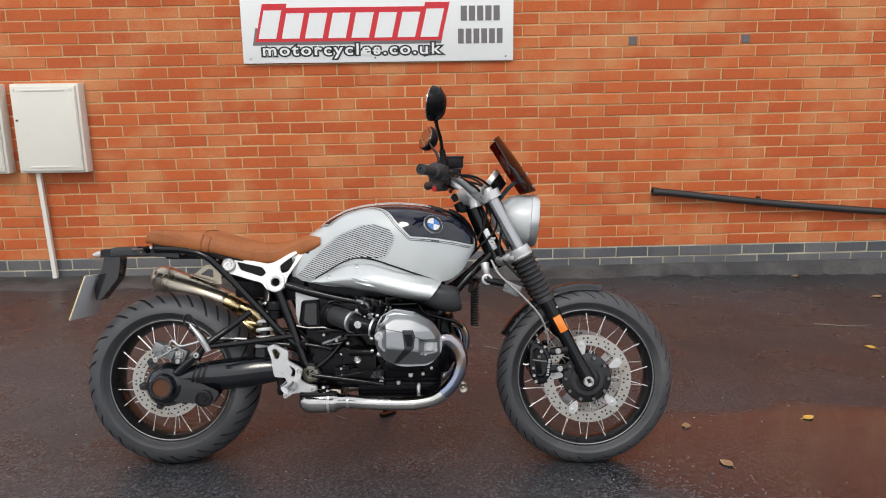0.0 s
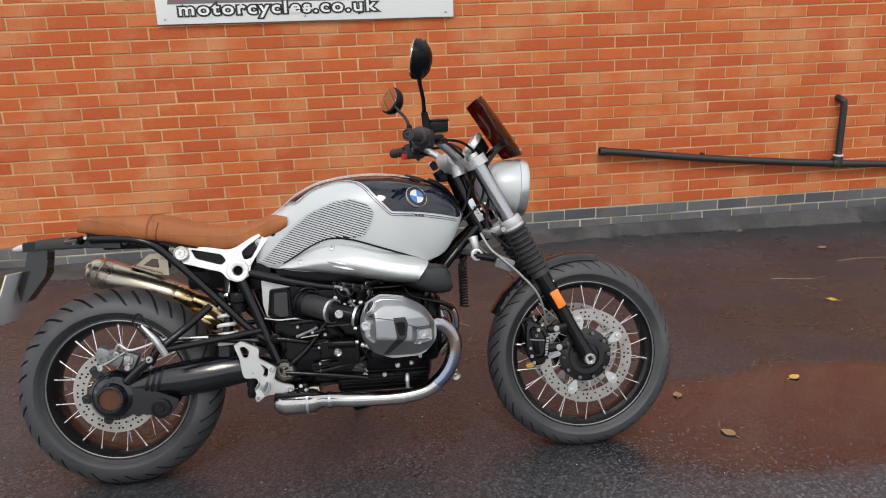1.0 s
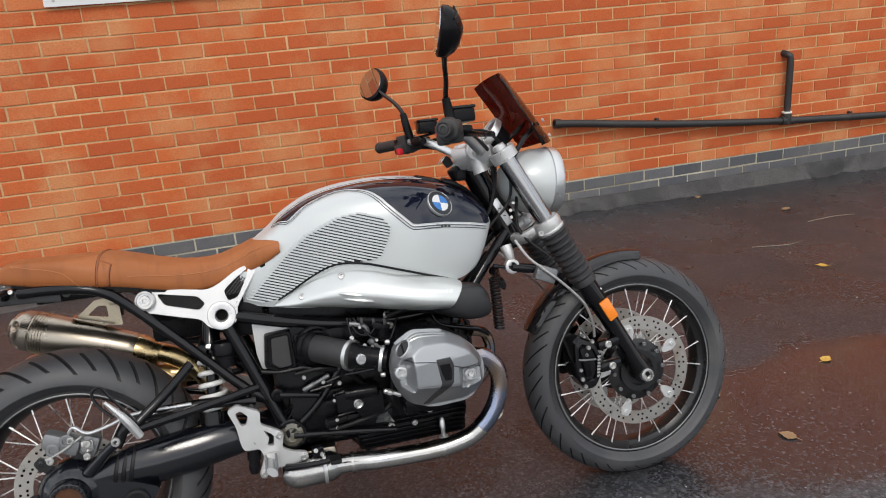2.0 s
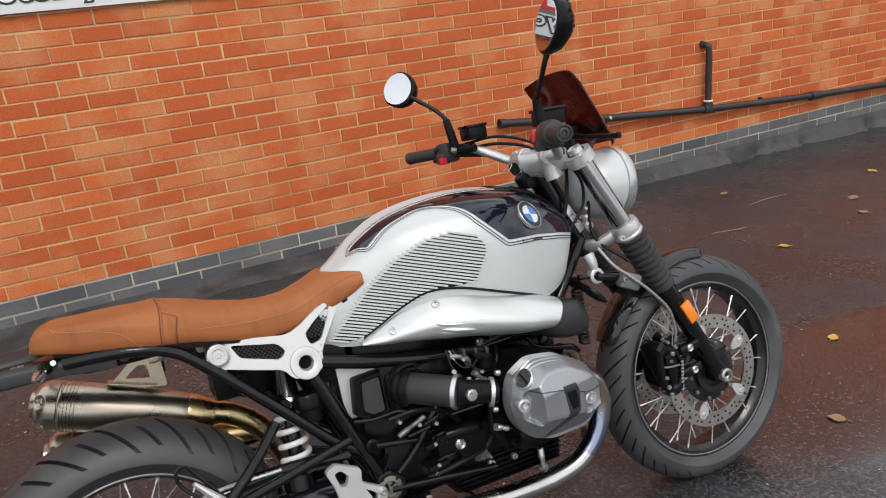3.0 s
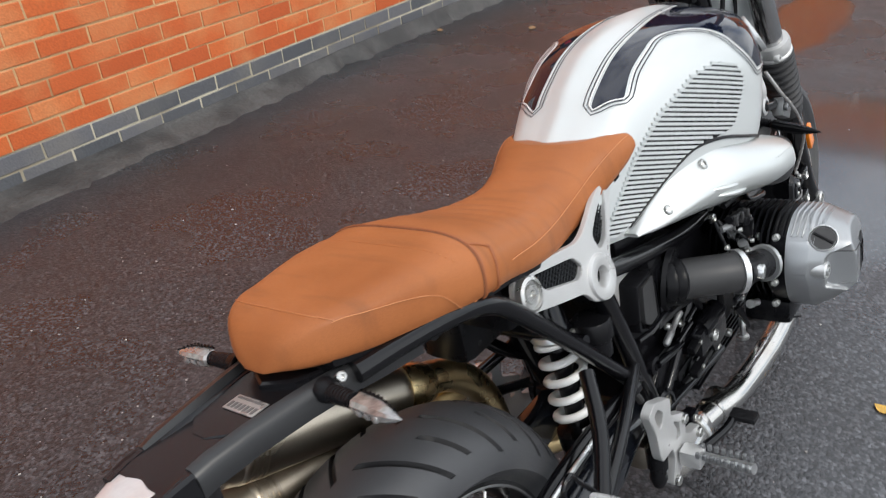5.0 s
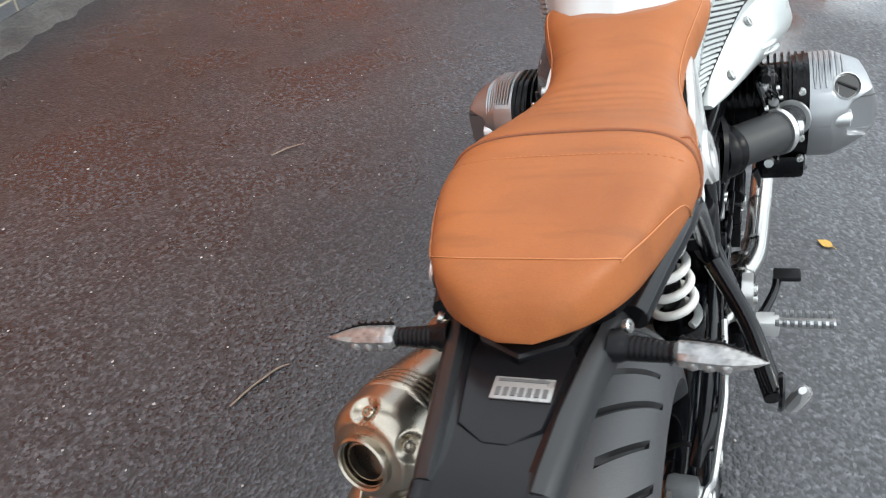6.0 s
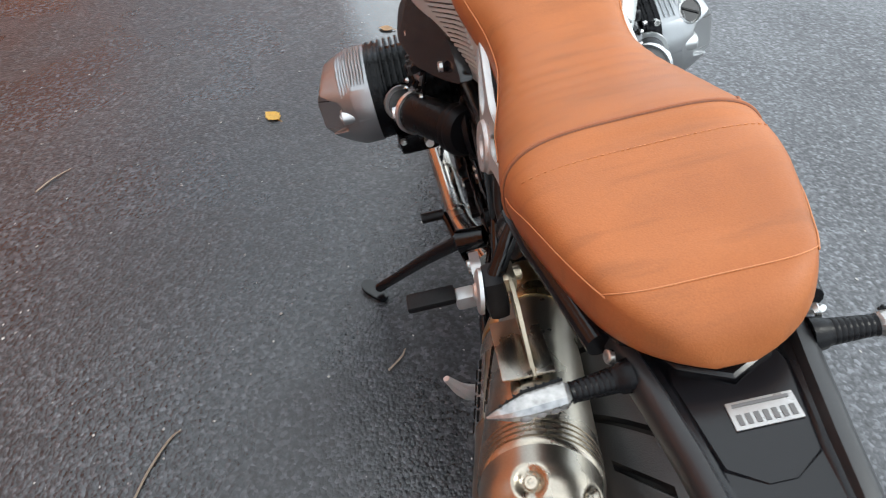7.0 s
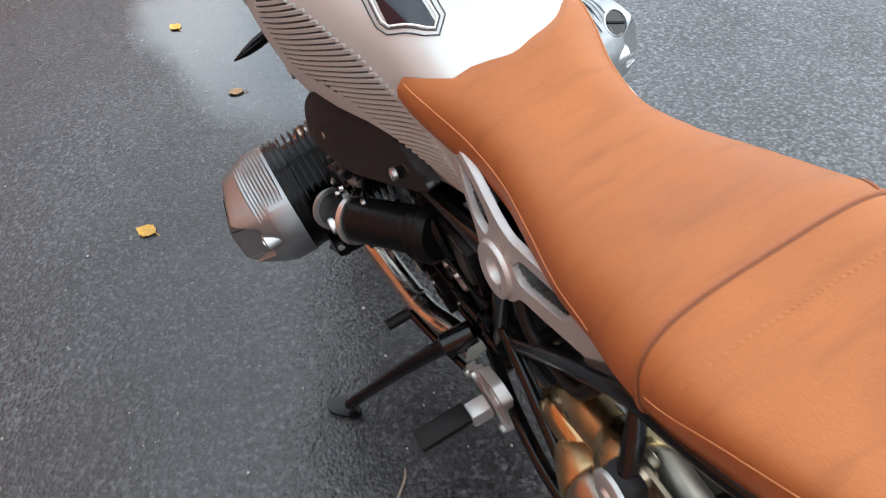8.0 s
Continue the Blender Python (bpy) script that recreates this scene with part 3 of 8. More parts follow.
lw = 1.26 / 8
slab(slanted(-0.215, SZ + 0.118, 1.285, 0.115, 0.2), 0.001, SIGN_GREY, "emblem_shadow")
for i in range(8):
    big = 1.12 if i in (0, 7) else 1.0
    x = -0.185 + i * lw
    slab(slanted(x - 0.012, SZ + 0.135 + 0.006, lw * 1.06, 0.222 * big, 0.24), 0.002 + 0.0004 * (i % 2), SIGN_RED, "emblem_block")
    slab(slanted(x + 0.012, SZ + 0.162, lw * 0.76, 0.165 * big, 0.24), 0.0036, SIGN_WHITE, "emblem_block")
wide = 0.0
for mat, swell, depth, name in ((SIGN_WHITE, 0.0018, 0.0098, "lettering"), (SIGN_BLACK, 0.0125, 0.0085, "lettering_edge")):
    txt = bpy.data.curves.new(name, "FONT")
    txt.body, txt.size, txt.extrude, txt.offset = "motorcycles.co.uk", 0.112, 0.0006, swell
    txt.space_character = 1.22
    lettering = new(name, txt)
    bpy.context.view_layer.update()
    wide = wide or lettering.dimensions.x
    me = bpy.data.meshes.new_from_object(lettering)
    bpy.data.objects.remove(lettering)
    me.materials.append(mat)
    web = new(name, me)
    web.parent = sign
    web.matrix_basis = pose(-0.155, -depth, SZ + 0.052, 90) @ Matrix.Diagonal((1.22 / max(wide, 0.1), 0.92, 1, 1))
for row, (z, digits, x0, x1) in enumerate(((SZ + 0.265, 5, 1.200, 1.480), (SZ + 0.115, 6, 1.180, 1.500))):
    step = (x1 - x0) / digits
    for i in range(digits):
        slab([(x0 + i * step + 0.006, z), (x0 + (i + 1) * step - 0.008, z), (x0 + (i + 1) * step - 0.008, z + 0.098), (x0 + i * step + 0.006, z + 0.098)], 0.002, SIGN_GREY, "printed_bar")
for dx in (0.05, 0.9, 1.8):
    bm = B()
    bolt(bm, (SX - 0.926 + dx, -0.006, SZ + 0.03), (0, -1, 0), 0.008, 0.004)
    part("screw", bm, BOLT, sign)

# ---- motorcycle: x forward, y to its left, z up, on its side stand ----
bike = tagged(new("motorcycle"), "silver-white roadster motorcycle with tan leather seat on side stand", "motorcycle")
bike.matrix_world = pose(0, -0.175, 0.0, 0, 0, -1.6) @ pose(0, 0, 0, -11.5)
FRONT, REAR = Vector((1.527, 0, 0.322)), Vector((0.0, 0, 0.316))

# -- wheels --


def tyre_mesh(r, w, rim, slant, count):
    """A tyre with a round crown, slanted grooves cut into the tread and a stepped sidewall. The mesh is sheared along the grooves."""
    bm = B()
    per, nv = 20, 48
    na = count * per
    cut = set()
    rings = []

    def groove(s, k, n):
        """Whether the tread is cut away: long grooves, every second one shorter."""
        return k < (3 if count < 36 else 2) and (0.06 < s < 0.94 if n % 2 else 0.34 < s < 0.80)

    for i in range(na):
        ring = []
        for j in range(nv):
            t = j / (nv - 1) * 2 - 1
            th = t * 1.98
            y = w * math.sin(min(max(th, -1.57), 1.57)) if abs(th) < 1.57 else math.copysign(w * (1 - 0.32 * (abs(th) - 1.57) / 0.41), th)
            if abs(th) < 1.57:
                rr = r - w * 0.80 * (1 - math.cos(th))
            else:
                rr = r - w * 0.80 - (r - w * 0.80 - rim) * (abs(th) - 1.57) / 0.41
            s = abs(th) / 1.25
            k = (i + (per // 2 if t > 0 else 0)) % per
            if groove(s, k, i // per):
                rr -= 0.006
            if 1.30 < abs(th) < 1.42:
                rr -= 0.0012
            if abs(th) > 1.80:
                rr += 0.002
            a = 2 * math.pi * (i / na - slant * min(s, 1.0) / count)
            ring.append((rr * math.cos(a), y, rr * math.sin(a)))
            if groove(s, k, i // per):
                cut.add((i, j))
        rings.append(ring)
    rows = [[bm.verts.new(v) for v in ring] for ring in rings]
    for i in range(na):
        a, b = rows[i], rows[(i + 1) % na]
        for j in range(nv - 1):
            made = bm.faces.new((a[j], b[j], b[j + 1], a[j + 1]))
            # groove faces take the second, darker slot, which paints in their shade
            if any(((i + p) % na, j + q) in cut for p in (0, 1) for q in (0, 1)):
                made.material_index = 1
    return bm


def ring_mesh(bm, prof, seg=72):
    """A ring about the y axis from a closed profile of (y, radius)."""
    rows = [[bm.verts.new((q * math.cos(a), y, q * math.sin(a))) for y, q in prof] for a in np.linspace(0, 2 * math.pi, seg, endpoint=False)]
    for i in range(seg):
        a, b = rows[i], rows[(i + 1) % seg]
        for j in range(len(prof)):
            k = (j + 1) % len(prof)
            bm.faces.new((a[j], b[j], b[k], a[k]))
    return bm


def brake_disc(parent, centre, y, outer, inner, arms, turn):
    bm = ring_mesh(B(), [(-0.0025, inner), (-0.0025, outer), (0.0025, outer), (0.0025, inner)], 64)
    d = part("brake_disc", bm, DISC, parent, "drilled steel brake disc")
    d.matrix_basis = Matrix.Translation(centre + Vector((0, y, 0)))
    bm = B()
    for k in range(36):
        for q, rr in enumerate((0.30, 0.68)):
            a = 2 * math.pi * (k + 0.5 * q + 0.2 * (k % 3)) / 36
            rad = inner + (outer - inner) * rr
            lathe(bm, (rad * math.cos(a), y - 0.0031, rad * math.sin(a)), (0, 1, 0), [(0, 0.0034), (0.0062, 0.0034)], 8)
    h = part("drilling", bm, HOLE, parent)
    h.matrix_basis = Matrix.Translation(centre)
    for k in range(arms):
        g = 2 * math.pi * k / arms + turn
        bm = B()
        lug = [(inner - 0.032, -0.006), (inner - 0.004, -0.017), (inner + 0.017, -0.011), (inner + 0.017, 0.011), (inner - 0.004, 0.017), (inner - 0.032, 0.006)]
        out = rounded([(p * math.cos(g) - q * math.sin(g), p * math.sin(g) + q * math.cos(g)) for p, q in lug], 0.005, 2)
        plate(bm, out, y + math.copysign(0.001, y), y + math.copysign(0.007, y), bevel=0.001)
        bolt(bm, ((inner + 0.004) * math.cos(g), y + math.copysign(0.006, y), (inner + 0.004) * math.sin(g)), (0, y, 0), 0.007, 0.004)
        bmesh.ops.translate(bm, vec=centre, verts=bm.verts)
        part("disc_carrier", bm, CAST if arms < 6 else RIM, parent)
    return d


def wheel(name, label, c, r, w, rim, hub_r, hub_w, slant, count, pairs):
    bm = lathe(B(), c - Vector((0, hub_w, 0)), (0, 1, 0), [(0, hub_r * 0.7), (0, hub_r), (0.012, hub_r), (0.02, hub_r * 0.62), (hub_w * 2 - 0.02, hub_r * 0.62), (hub_w * 2 - 0.012, hub_r), (hub_w * 2, hub_r), (hub_w * 2, hub_r * 0.7)], 36)
    wh = part(name, bm, RIM, bike, label)
    t = part("tyre", tyre_mesh(r, w, rim + 0.004, slant, count), TYRE, wh, "grey worn rubber tyre with slanted grooves", 32)
    # darker rubber for the grooves, deepening their shade by colour
    t.data.materials.append(RUBBER)
    t.matrix_basis = Matrix.Translation(c)
    e = w * 0.72
    bm = ring_mesh(B(), [(-e, rim + 0.012), (-e, rim), (-e + 0.008, rim - 0.004), (-e + 0.014, rim - 0.010), (-0.025, rim - 0.018), (0, rim - 0.024), (0.025, rim - 0.018),
                         (e - 0.014, rim - 0.010), (e - 0.008, rim - 0.004), (e, rim), (e, rim + 0.012), (0, rim - 0.004)], 96)
    rm = part("rim", bm, RIM, wh, "black spoked wheel rim")
    rm.matrix_basis = Matrix.Translation(c)
    for s in (-1, 1):
        lip = part("rim_lip", ring_mesh(B(), [(s * (e + 0.001), rim + 0.004), (s * (e + 0.002), rim + 0.002), (s * (e + 0.001), rim), (s * (e - 0.003), rim)], 96), VALVE_DARK, wh)
        lip.matrix_basis = Matrix.Translation(c)
    meshes = []
    for s in (-1, 1):
        for lean in (-1, 1):
            bm = B()
            a = -lean * 0.42
            p0 = Vector((hub_r * 0.92 * math.cos(a), s * hub_w * 0.95, hub_r * 0.92 * math.sin(a)))
            p1 = Vector(((rim - 0.012) * math.cos(0.155 * lean), s * e * 0.62, (rim - 0.012) * math.sin(0.155 * lean)))
            tube(bm, [p0, p1], 0.0016, 6, 1)
            tube(bm, [p1 + (p0 - p1) * 0.08, p1], 0.0023, 6, 1)
            meshes.append(finish("spoke", bm, SPOKE))
    for k in range(pairs):
        for q, me in enumerate(meshes):
            sp = new("spoke", me)
            sp.parent = wh
            sp.matrix_basis = Matrix.Translation(c) @ Matrix.Rotation(2 * math.pi * (k + (0.5 if q > 1 else 0)) / pairs, 4, "Y")
    return wh


front_wheel = wheel("front_wheel", "front wheel with black rim and bright spokes", FRONT, 0.326, 0.063, 0.246, 0.050, 0.055, 1.75, 40, 9)
rear_wheel = wheel("rear_wheel", "wide rear wheel with black rim and bright spokes", REAR, 0.320, 0.089, 0.219, 0.055, 0.07, 1.5, 34, 9)
for s in (-1, 1):
    brake_disc(front_wheel, FRONT, s * 0.072, 0.160, 0.122, 5, 0.5)
brake_disc(rear_wheel, REAR, -0.082, 0.132, 0.090, 6, 0.2)

# -- fork and front end --
F0, FD = Vector((1.165, 0, 1.003)), Vector((0.468, 0, -0.884))
fork = part("front_fork", tube(B(), [F0 + FD * 0.0 + Vector((-0.062, 0, -0.03)), F0 + FD * 0.27 + Vector((-0.062, 0, -0.03))], 0.026, 16, 1), FRAME, bike, "telescopic fork with rubber gaiters")
for s in (-1, 1):
    off = Vector((0, s * 0.105, 0))
    bm = lathe(B(), F0 + off, FD, [(0, 0.018), (0, 0.023), (0.01, 0.0250), (0.26, 0.0250), (0.26, 0.02)], 22)
    part("stanchion", bm, FORK_TUBE, fork, "satin silver fork tube")
    bm = lathe(B(), F0 + off + FD * -0.012, FD, [(0, 0.008), (0, 0.017), (0.013, 0.019)], 18)
    part("fork_cap", bm, CAST, fork)
    prof = [(0.245, 0.030)]
    for k in range(9):
        z = 0.262 + k * 0.0185
        prof += [(z, 0.031), (z + 0.005, 0.0405 - 0.0004 * k), (z + 0.011, 0.0405 - 0.0004 * k), (z + 0.0165, 0.031)]
    prof += [(0.435, 0.033), (0.445, 0.033), (0.445, 0.025)]
    part("gaiter", lathe(B(), F0 + off, FD, prof, 26), GAITER, fork, "ribbed black rubber gaiter")
    bm = lathe(B(), F0 + off, FD, [(0.44, 0.022), (0.44, 0.028), (0.50, 0.0285), (0.56, 0.0245), (0.70, 0.023), (0.75, 0.027), (0.775, 0.027), (0.785, 0.018)], 20)
    part("fork_leg", bm, FRAME, fork)
    lug = FRONT + Vector((-0.005, s * 0.105, 0))
    bm = lathe(B(), lug - Vector((0, s * 0.025, 0)), (0, s, 0), [(0, 0.026), (0.035, 0.026), (0.04, 0.021)], 20)
    part("axle_lug", bm, FRAME, fork)
    bm = lathe(B(), lug + Vector((0, s * 0.014, 0)), (0, s, 0), [(0, 0.019), (0.018, 0.019), (0.021, 0.0165), (0.021, 0.0125), (0.012, 0.0115), (0.012, 0)], 22)
    part("axle_end", bm, BOLT, fork)
    # reflector
    up = FD.cross(Vector((0, 1, 0))).normalized()
    bm = B()
    block(bm, (0, 0, 0), (0.030, 0.010, 0.062), 0.003)
    ob = part("reflector", bm, ORANGE, fork, "orange side reflector")
    ob.matrix_basis = Matrix.Translation(F0 + FD * 0.535 + Vector((0.004, s * 0.139, 0))) @ Matrix.Rotation(-math.atan2(0.468, 0.884), 4, "Y")

bm = B()
for s in (-1, 1):
    lathe(bm, F0 + Vector((0, s * 0.105, 0)) + FD * 0.002, FD, [(0, 0.03), (0, 0.037), (0.03, 0.037), (0.03, 0.03)], 22)
    tube(bm, [F0 + Vector((-0.01, s * 0.085, -0.010)), F0 + Vector((-0.052, s * 0.045, -0.018)), F0 + Vector((-0.075, 0, -0.022))], [0.031, 0.042, 0.050], 16, 5, 0.55)
lathe(bm, F0 + Vector((-0.066, 0, -0.005)), FD, [(0, 0.012), (0, 0.026), (0.012, 0.03), (0.03, 0.03)], 20)
part("top_yoke", bm, CAST, bike, "cast silver upper fork yoke")
bm = B()
LY = F0 + FD * 0.247
for s in (-1, 1):
    lathe(bm, LY + Vector((0, s * 0.105, 0)) - FD * 0.018, FD, [(0, 0.028), (0, 0.036), (0.014, 0.039), (0.028, 0.036), (0.032, 0.039), (0.044, 0.037), (0.046, 0.03)], 24)
    tube(bm, [LY + Vector((0, s * 0.09, 0)), LY + Vector((-0.05, s * 0.06, -0.03)), LY + Vector((-0.072, 0, -0.036))], [0.021, 0.022, 0.028], 12, 4, 0.7)
    bolt(bm, LY + Vector((-0.03, s * 0.118, -0.02)), (-0.2, s, 0), 0.008, 0.012)
part("lower_yoke", bm, CAST, bike, "cast silver lower fork yoke")
bm = B()
tube(bm, [F0 + Vector((-0.066, 0, -0.01)), LY + Vector((-0.072, 0, -0.05))], 0.033, 18, 1)
part("steering_head", bm, FRAME, bike)
# steering damper slung under the lower yoke
bm = lathe(B(), (1.108, -0.115, 0.695), (1, 0, -0.2), [(0, 0.003), (0, 0.007), (0.012, 0.007), (0.014, 0.0045), (0.050, 0.0045), (0.052, 0.013), (0.125, 0.013), (0.127, 0.006)], 14)
damper = part("steering_damper", bm, FRAME, bike)
bm = lathe(B(), (1.160, -0.104, 0.688), (0, -1, 0), [(0, 0.011), (0, 0.020), (0.018, 0.020), (0.020, 0.017), (0.020, 0.012), (0.012, 0.010), (0.012, 0)], 20)
tube(bm, [(1.160, -0.112, 0.700), (1.156, -0.112, 0.722), (1.152, -0.105, 0.744)], [0.011, 0.014, 0.016], 10, 3)
part("damper_clamp", bm, CAST, damper)
bm = B()
block(bm, (1.248, -0.128, 0.655), (0.062, 0.026, 0.042), 0.008, Matrix.Rotation(radians(24), 3, "Y"))
bolt(bm, (1.226, -0.142, 0.664), (0, -1, 0), 0.008, 0.006)
part("hose_bracket", bm, VALVE_DARK, damper)
# bright tag on the steering head, and the bolts beside it
bm = B()
block(bm, (0, 0, 0), (0.020, 0.003, 0.082), 0.0008)
bmesh.ops.transform(bm, matrix=Matrix.Translation((1.176, -0.036, 0.831)) @ Matrix.Rotation(-math.atan2(0.468, 0.884), 4, "Y"), verts=bm.verts)
tag = part("steering_head_tag", bm, ALU, bike)
bm = B()
for k, w in enumerate((0.010, 0.012, 0.008)):
    block(bm, (1.170 + 0.006 * k, -0.0382, 0.842 - 0.011 * k), (w, 0.001, 0.003), 0)
pieces("printed_bar", bm, BAR_GREY, tag, smooth=0)
bm = B()
for p in ((1.251, -0.05, 0.799), (1.206, -0.05, 0.852), (1.190, -0.068, 0.834), (1.190, -0.068, 0.815)):
    bolt(bm, p, (-0.3, -1, 0.2), 0.005, 0.006)
pieces("head_bolt", bm, BOLT, bike)

# headlamp
bm = lathe(B(), (1.268, 0, 0.905), (1, 0, -0.10), [(-0.088, 0.0), (-0.086, 0.016), (-0.075, 0.040), (-0.055, 0.062), (-0.025, 0.081), (0.01, 0.0915), (0.05, 0.0945), (0.054, 0.0945)], 44)
lamp = part("headlamp", bm, PAINT, bike, "round silver-white headlamp bowl")
bm = lathe(B(), (1.268, 0, 0.905), (1, 0, -0.10), [(0.052, 0.0945), (0.054, 0.0985), (0.075, 0.0975), (0.083, 0.092), (0.083, 0.086), (0.07, 0.086)], 44)
part("rim_ring", bm, ALU, lamp)
bm = lathe(B(), (1.268, 0, 0.905), (1, 0, -0.10), [(0.072, 0.086), (0.080, 0.078), (0.092, 0.040), (0.095, 0.0)], 32)
part("lens", bm, LENS, lamp)
# fly screen
bm = B()
grid = []
for k in range(11):
    t = k / 10
    cx, cz = 1.213 + 0.138 * t + 0.005 * math.sin(t * 3.1), 1.212 - 0.20 * t
    hw = float(np.interp(t, (0, 0.04, 0.5, 0.9, 1), (0.116, 0.121, 0.109, 0.092, 0.078)))
    sweep = float(np.interp(t, (0, 0.5, 1), (0.026, 0.044, 0.050)))
    grid.append([(cx - sweep * u * u, hw * u, cz - 0.012 * abs(u) ** 3 * (1 - t) - 0.01 * u * u) for u in np.linspace(-1, 1, 17)])
front = [[bm.verts.new(v) for v in row] for row in grid]
back = [[bm.verts.new((v[0] - 0.0045, v[1], v[2] - 0.002)) for v in row] for row in grid]
for i in range(10):
    for j in range(16):
        bm.faces.new((front[i][j], front[i][j + 1], front[i + 1][j + 1], front[i + 1][j]))
        bm.faces.new((back[i][j], back[i + 1][j], back[i + 1][j + 1], back[i][j + 1]))
for i in range(10):
    for j in (0, 16):
        bm.faces.new((front[i][j], front[i + 1][j], back[i + 1][j], back[i][j]))
for j in range(16):
    for i in (0, 10):
        bm.faces.new((front[i][j], front[i][j + 1], back[i][j + 1], back[i][j]))
screen = part("fly_screen", bm, SCREEN, bike, "dark brown tinted fly screen")
for s in (-1, 1):
    for x, y, z in ((1.30, 0.075, 1.068), (1.325, 0.052, 1.025)):
        part("screen_bolt", bolt(B(), (x + 0.006, s * y, z), (0.8, s * 0.5, 0.3), 0.006, 0.005), BOLT, screen)
    part("screen_stay", tube(B(), [(1.20, s * 0.085, 0.965), (1.245, s * 0.072, 1.02), (1.295, s * 0.066, 1.062)], 0.007, 8, 4), FRAME, screen)

# instrument
GO, GA = Vector((1.178, 0.012, 1.050)), Vector((-0.80, 0, 0.60)).normalized()
bm = lathe(B(), GO, GA, [(-0.055, 0.0), (-0.055, 0.028), (-0.02, 0.042), (0.0, 0.0455)], 36)
gauge = part("speedometer", bm, PLASTIC, bike, "round speedometer with bright bezel")
part("bezel", lathe(B(), GO, GA, [(-0.012, 0.0455), (-0.010, 0.0490), (0.006, 0.0490), (0.010, 0.0460), (0.008, 0.0425), (0.0, 0.0415)], 36), ALU, gauge)
part("dial", lathe(B(), GO, GA, [(0.0, 0.0420), (0.0015, 0.0420), (0.0015, 0)], 32), DIAL, gauge)
gu = Vector((0, -1, 0))
gv = GA.cross(gu) * -1
bm = B()
for k in range(25):
    a = radians(-30 + k * 10)
    d = gu * math.cos(a) + gv * math.sin(a)
    n0, n1 = 0.032 if k % 2 else 0.029, 0.0375
    tube(bm, [GO + GA * 0.002 + d * n0, GO + GA * 0.002 + d * n1], 0.0011, 4, 1)
for k in range(13):
    a = radians(-30 + k * 20)
    d = gu * math.cos(a) + gv * math.sin(a)
    block(bm, GO + GA * 0.002 + d * 0.0235, (0.0012, 0.0045, 0.004), 0)
part("dial_marks", bm, PRINT, gauge, smooth=0)
part("needle", tube(B(), [GO + GA * 0.003 - gv * 0.005, GO + GA * 0.003 + (gu * 0.6 - gv * 0.4) * 0.034], [0.0016, 0.0006], 5, 1), PRINT, gauge)

# handlebar with its controls
half = [(1.108, 0.0, 1.006), (1.108, 0.07, 1.004), (1.105, 0.115, 1.004), (1.075, 0.155, 1.028), (1.035, 0.195, 1.055), (1.005, 0.24, 1.060), (0.965, 0.33, 1.058), (0.942, 0.392, 1.057)]
bar = part("handlebar", tube(B(), sides(half[::-1], -1) + half[1:], 0.0125, 14, 6), ALU, bike, "silver tubular handlebar")
bm = B()
for s in (-1, 1):
    lathe(bm, (1.108, s * 0.034, 1.006), (0, s, 0), [(0, 0.013), (0, 0.023), (0.003, 0.026), (0.037, 0.026), (0.040, 0.023), (0.040, 0.013)], 22)
    tube(bm, [(1.108, s * 0.055, 0.998), (1.116, s * 0.055, 0.974), (1.124, s * 0.056, 0.948)], [0.020, 0.020, 0.023], 16, 4)
    for dx in (-0.017, 0.017):
        bolt(bm, (1.108 + dx, s * 0.055, 1.026 - abs(dx) * 0.2), (0, 0, 1), 0.0055, 0.006)
pieces("handlebar_clamp", bm, CAST, bike, "cast silver handlebar clamp")
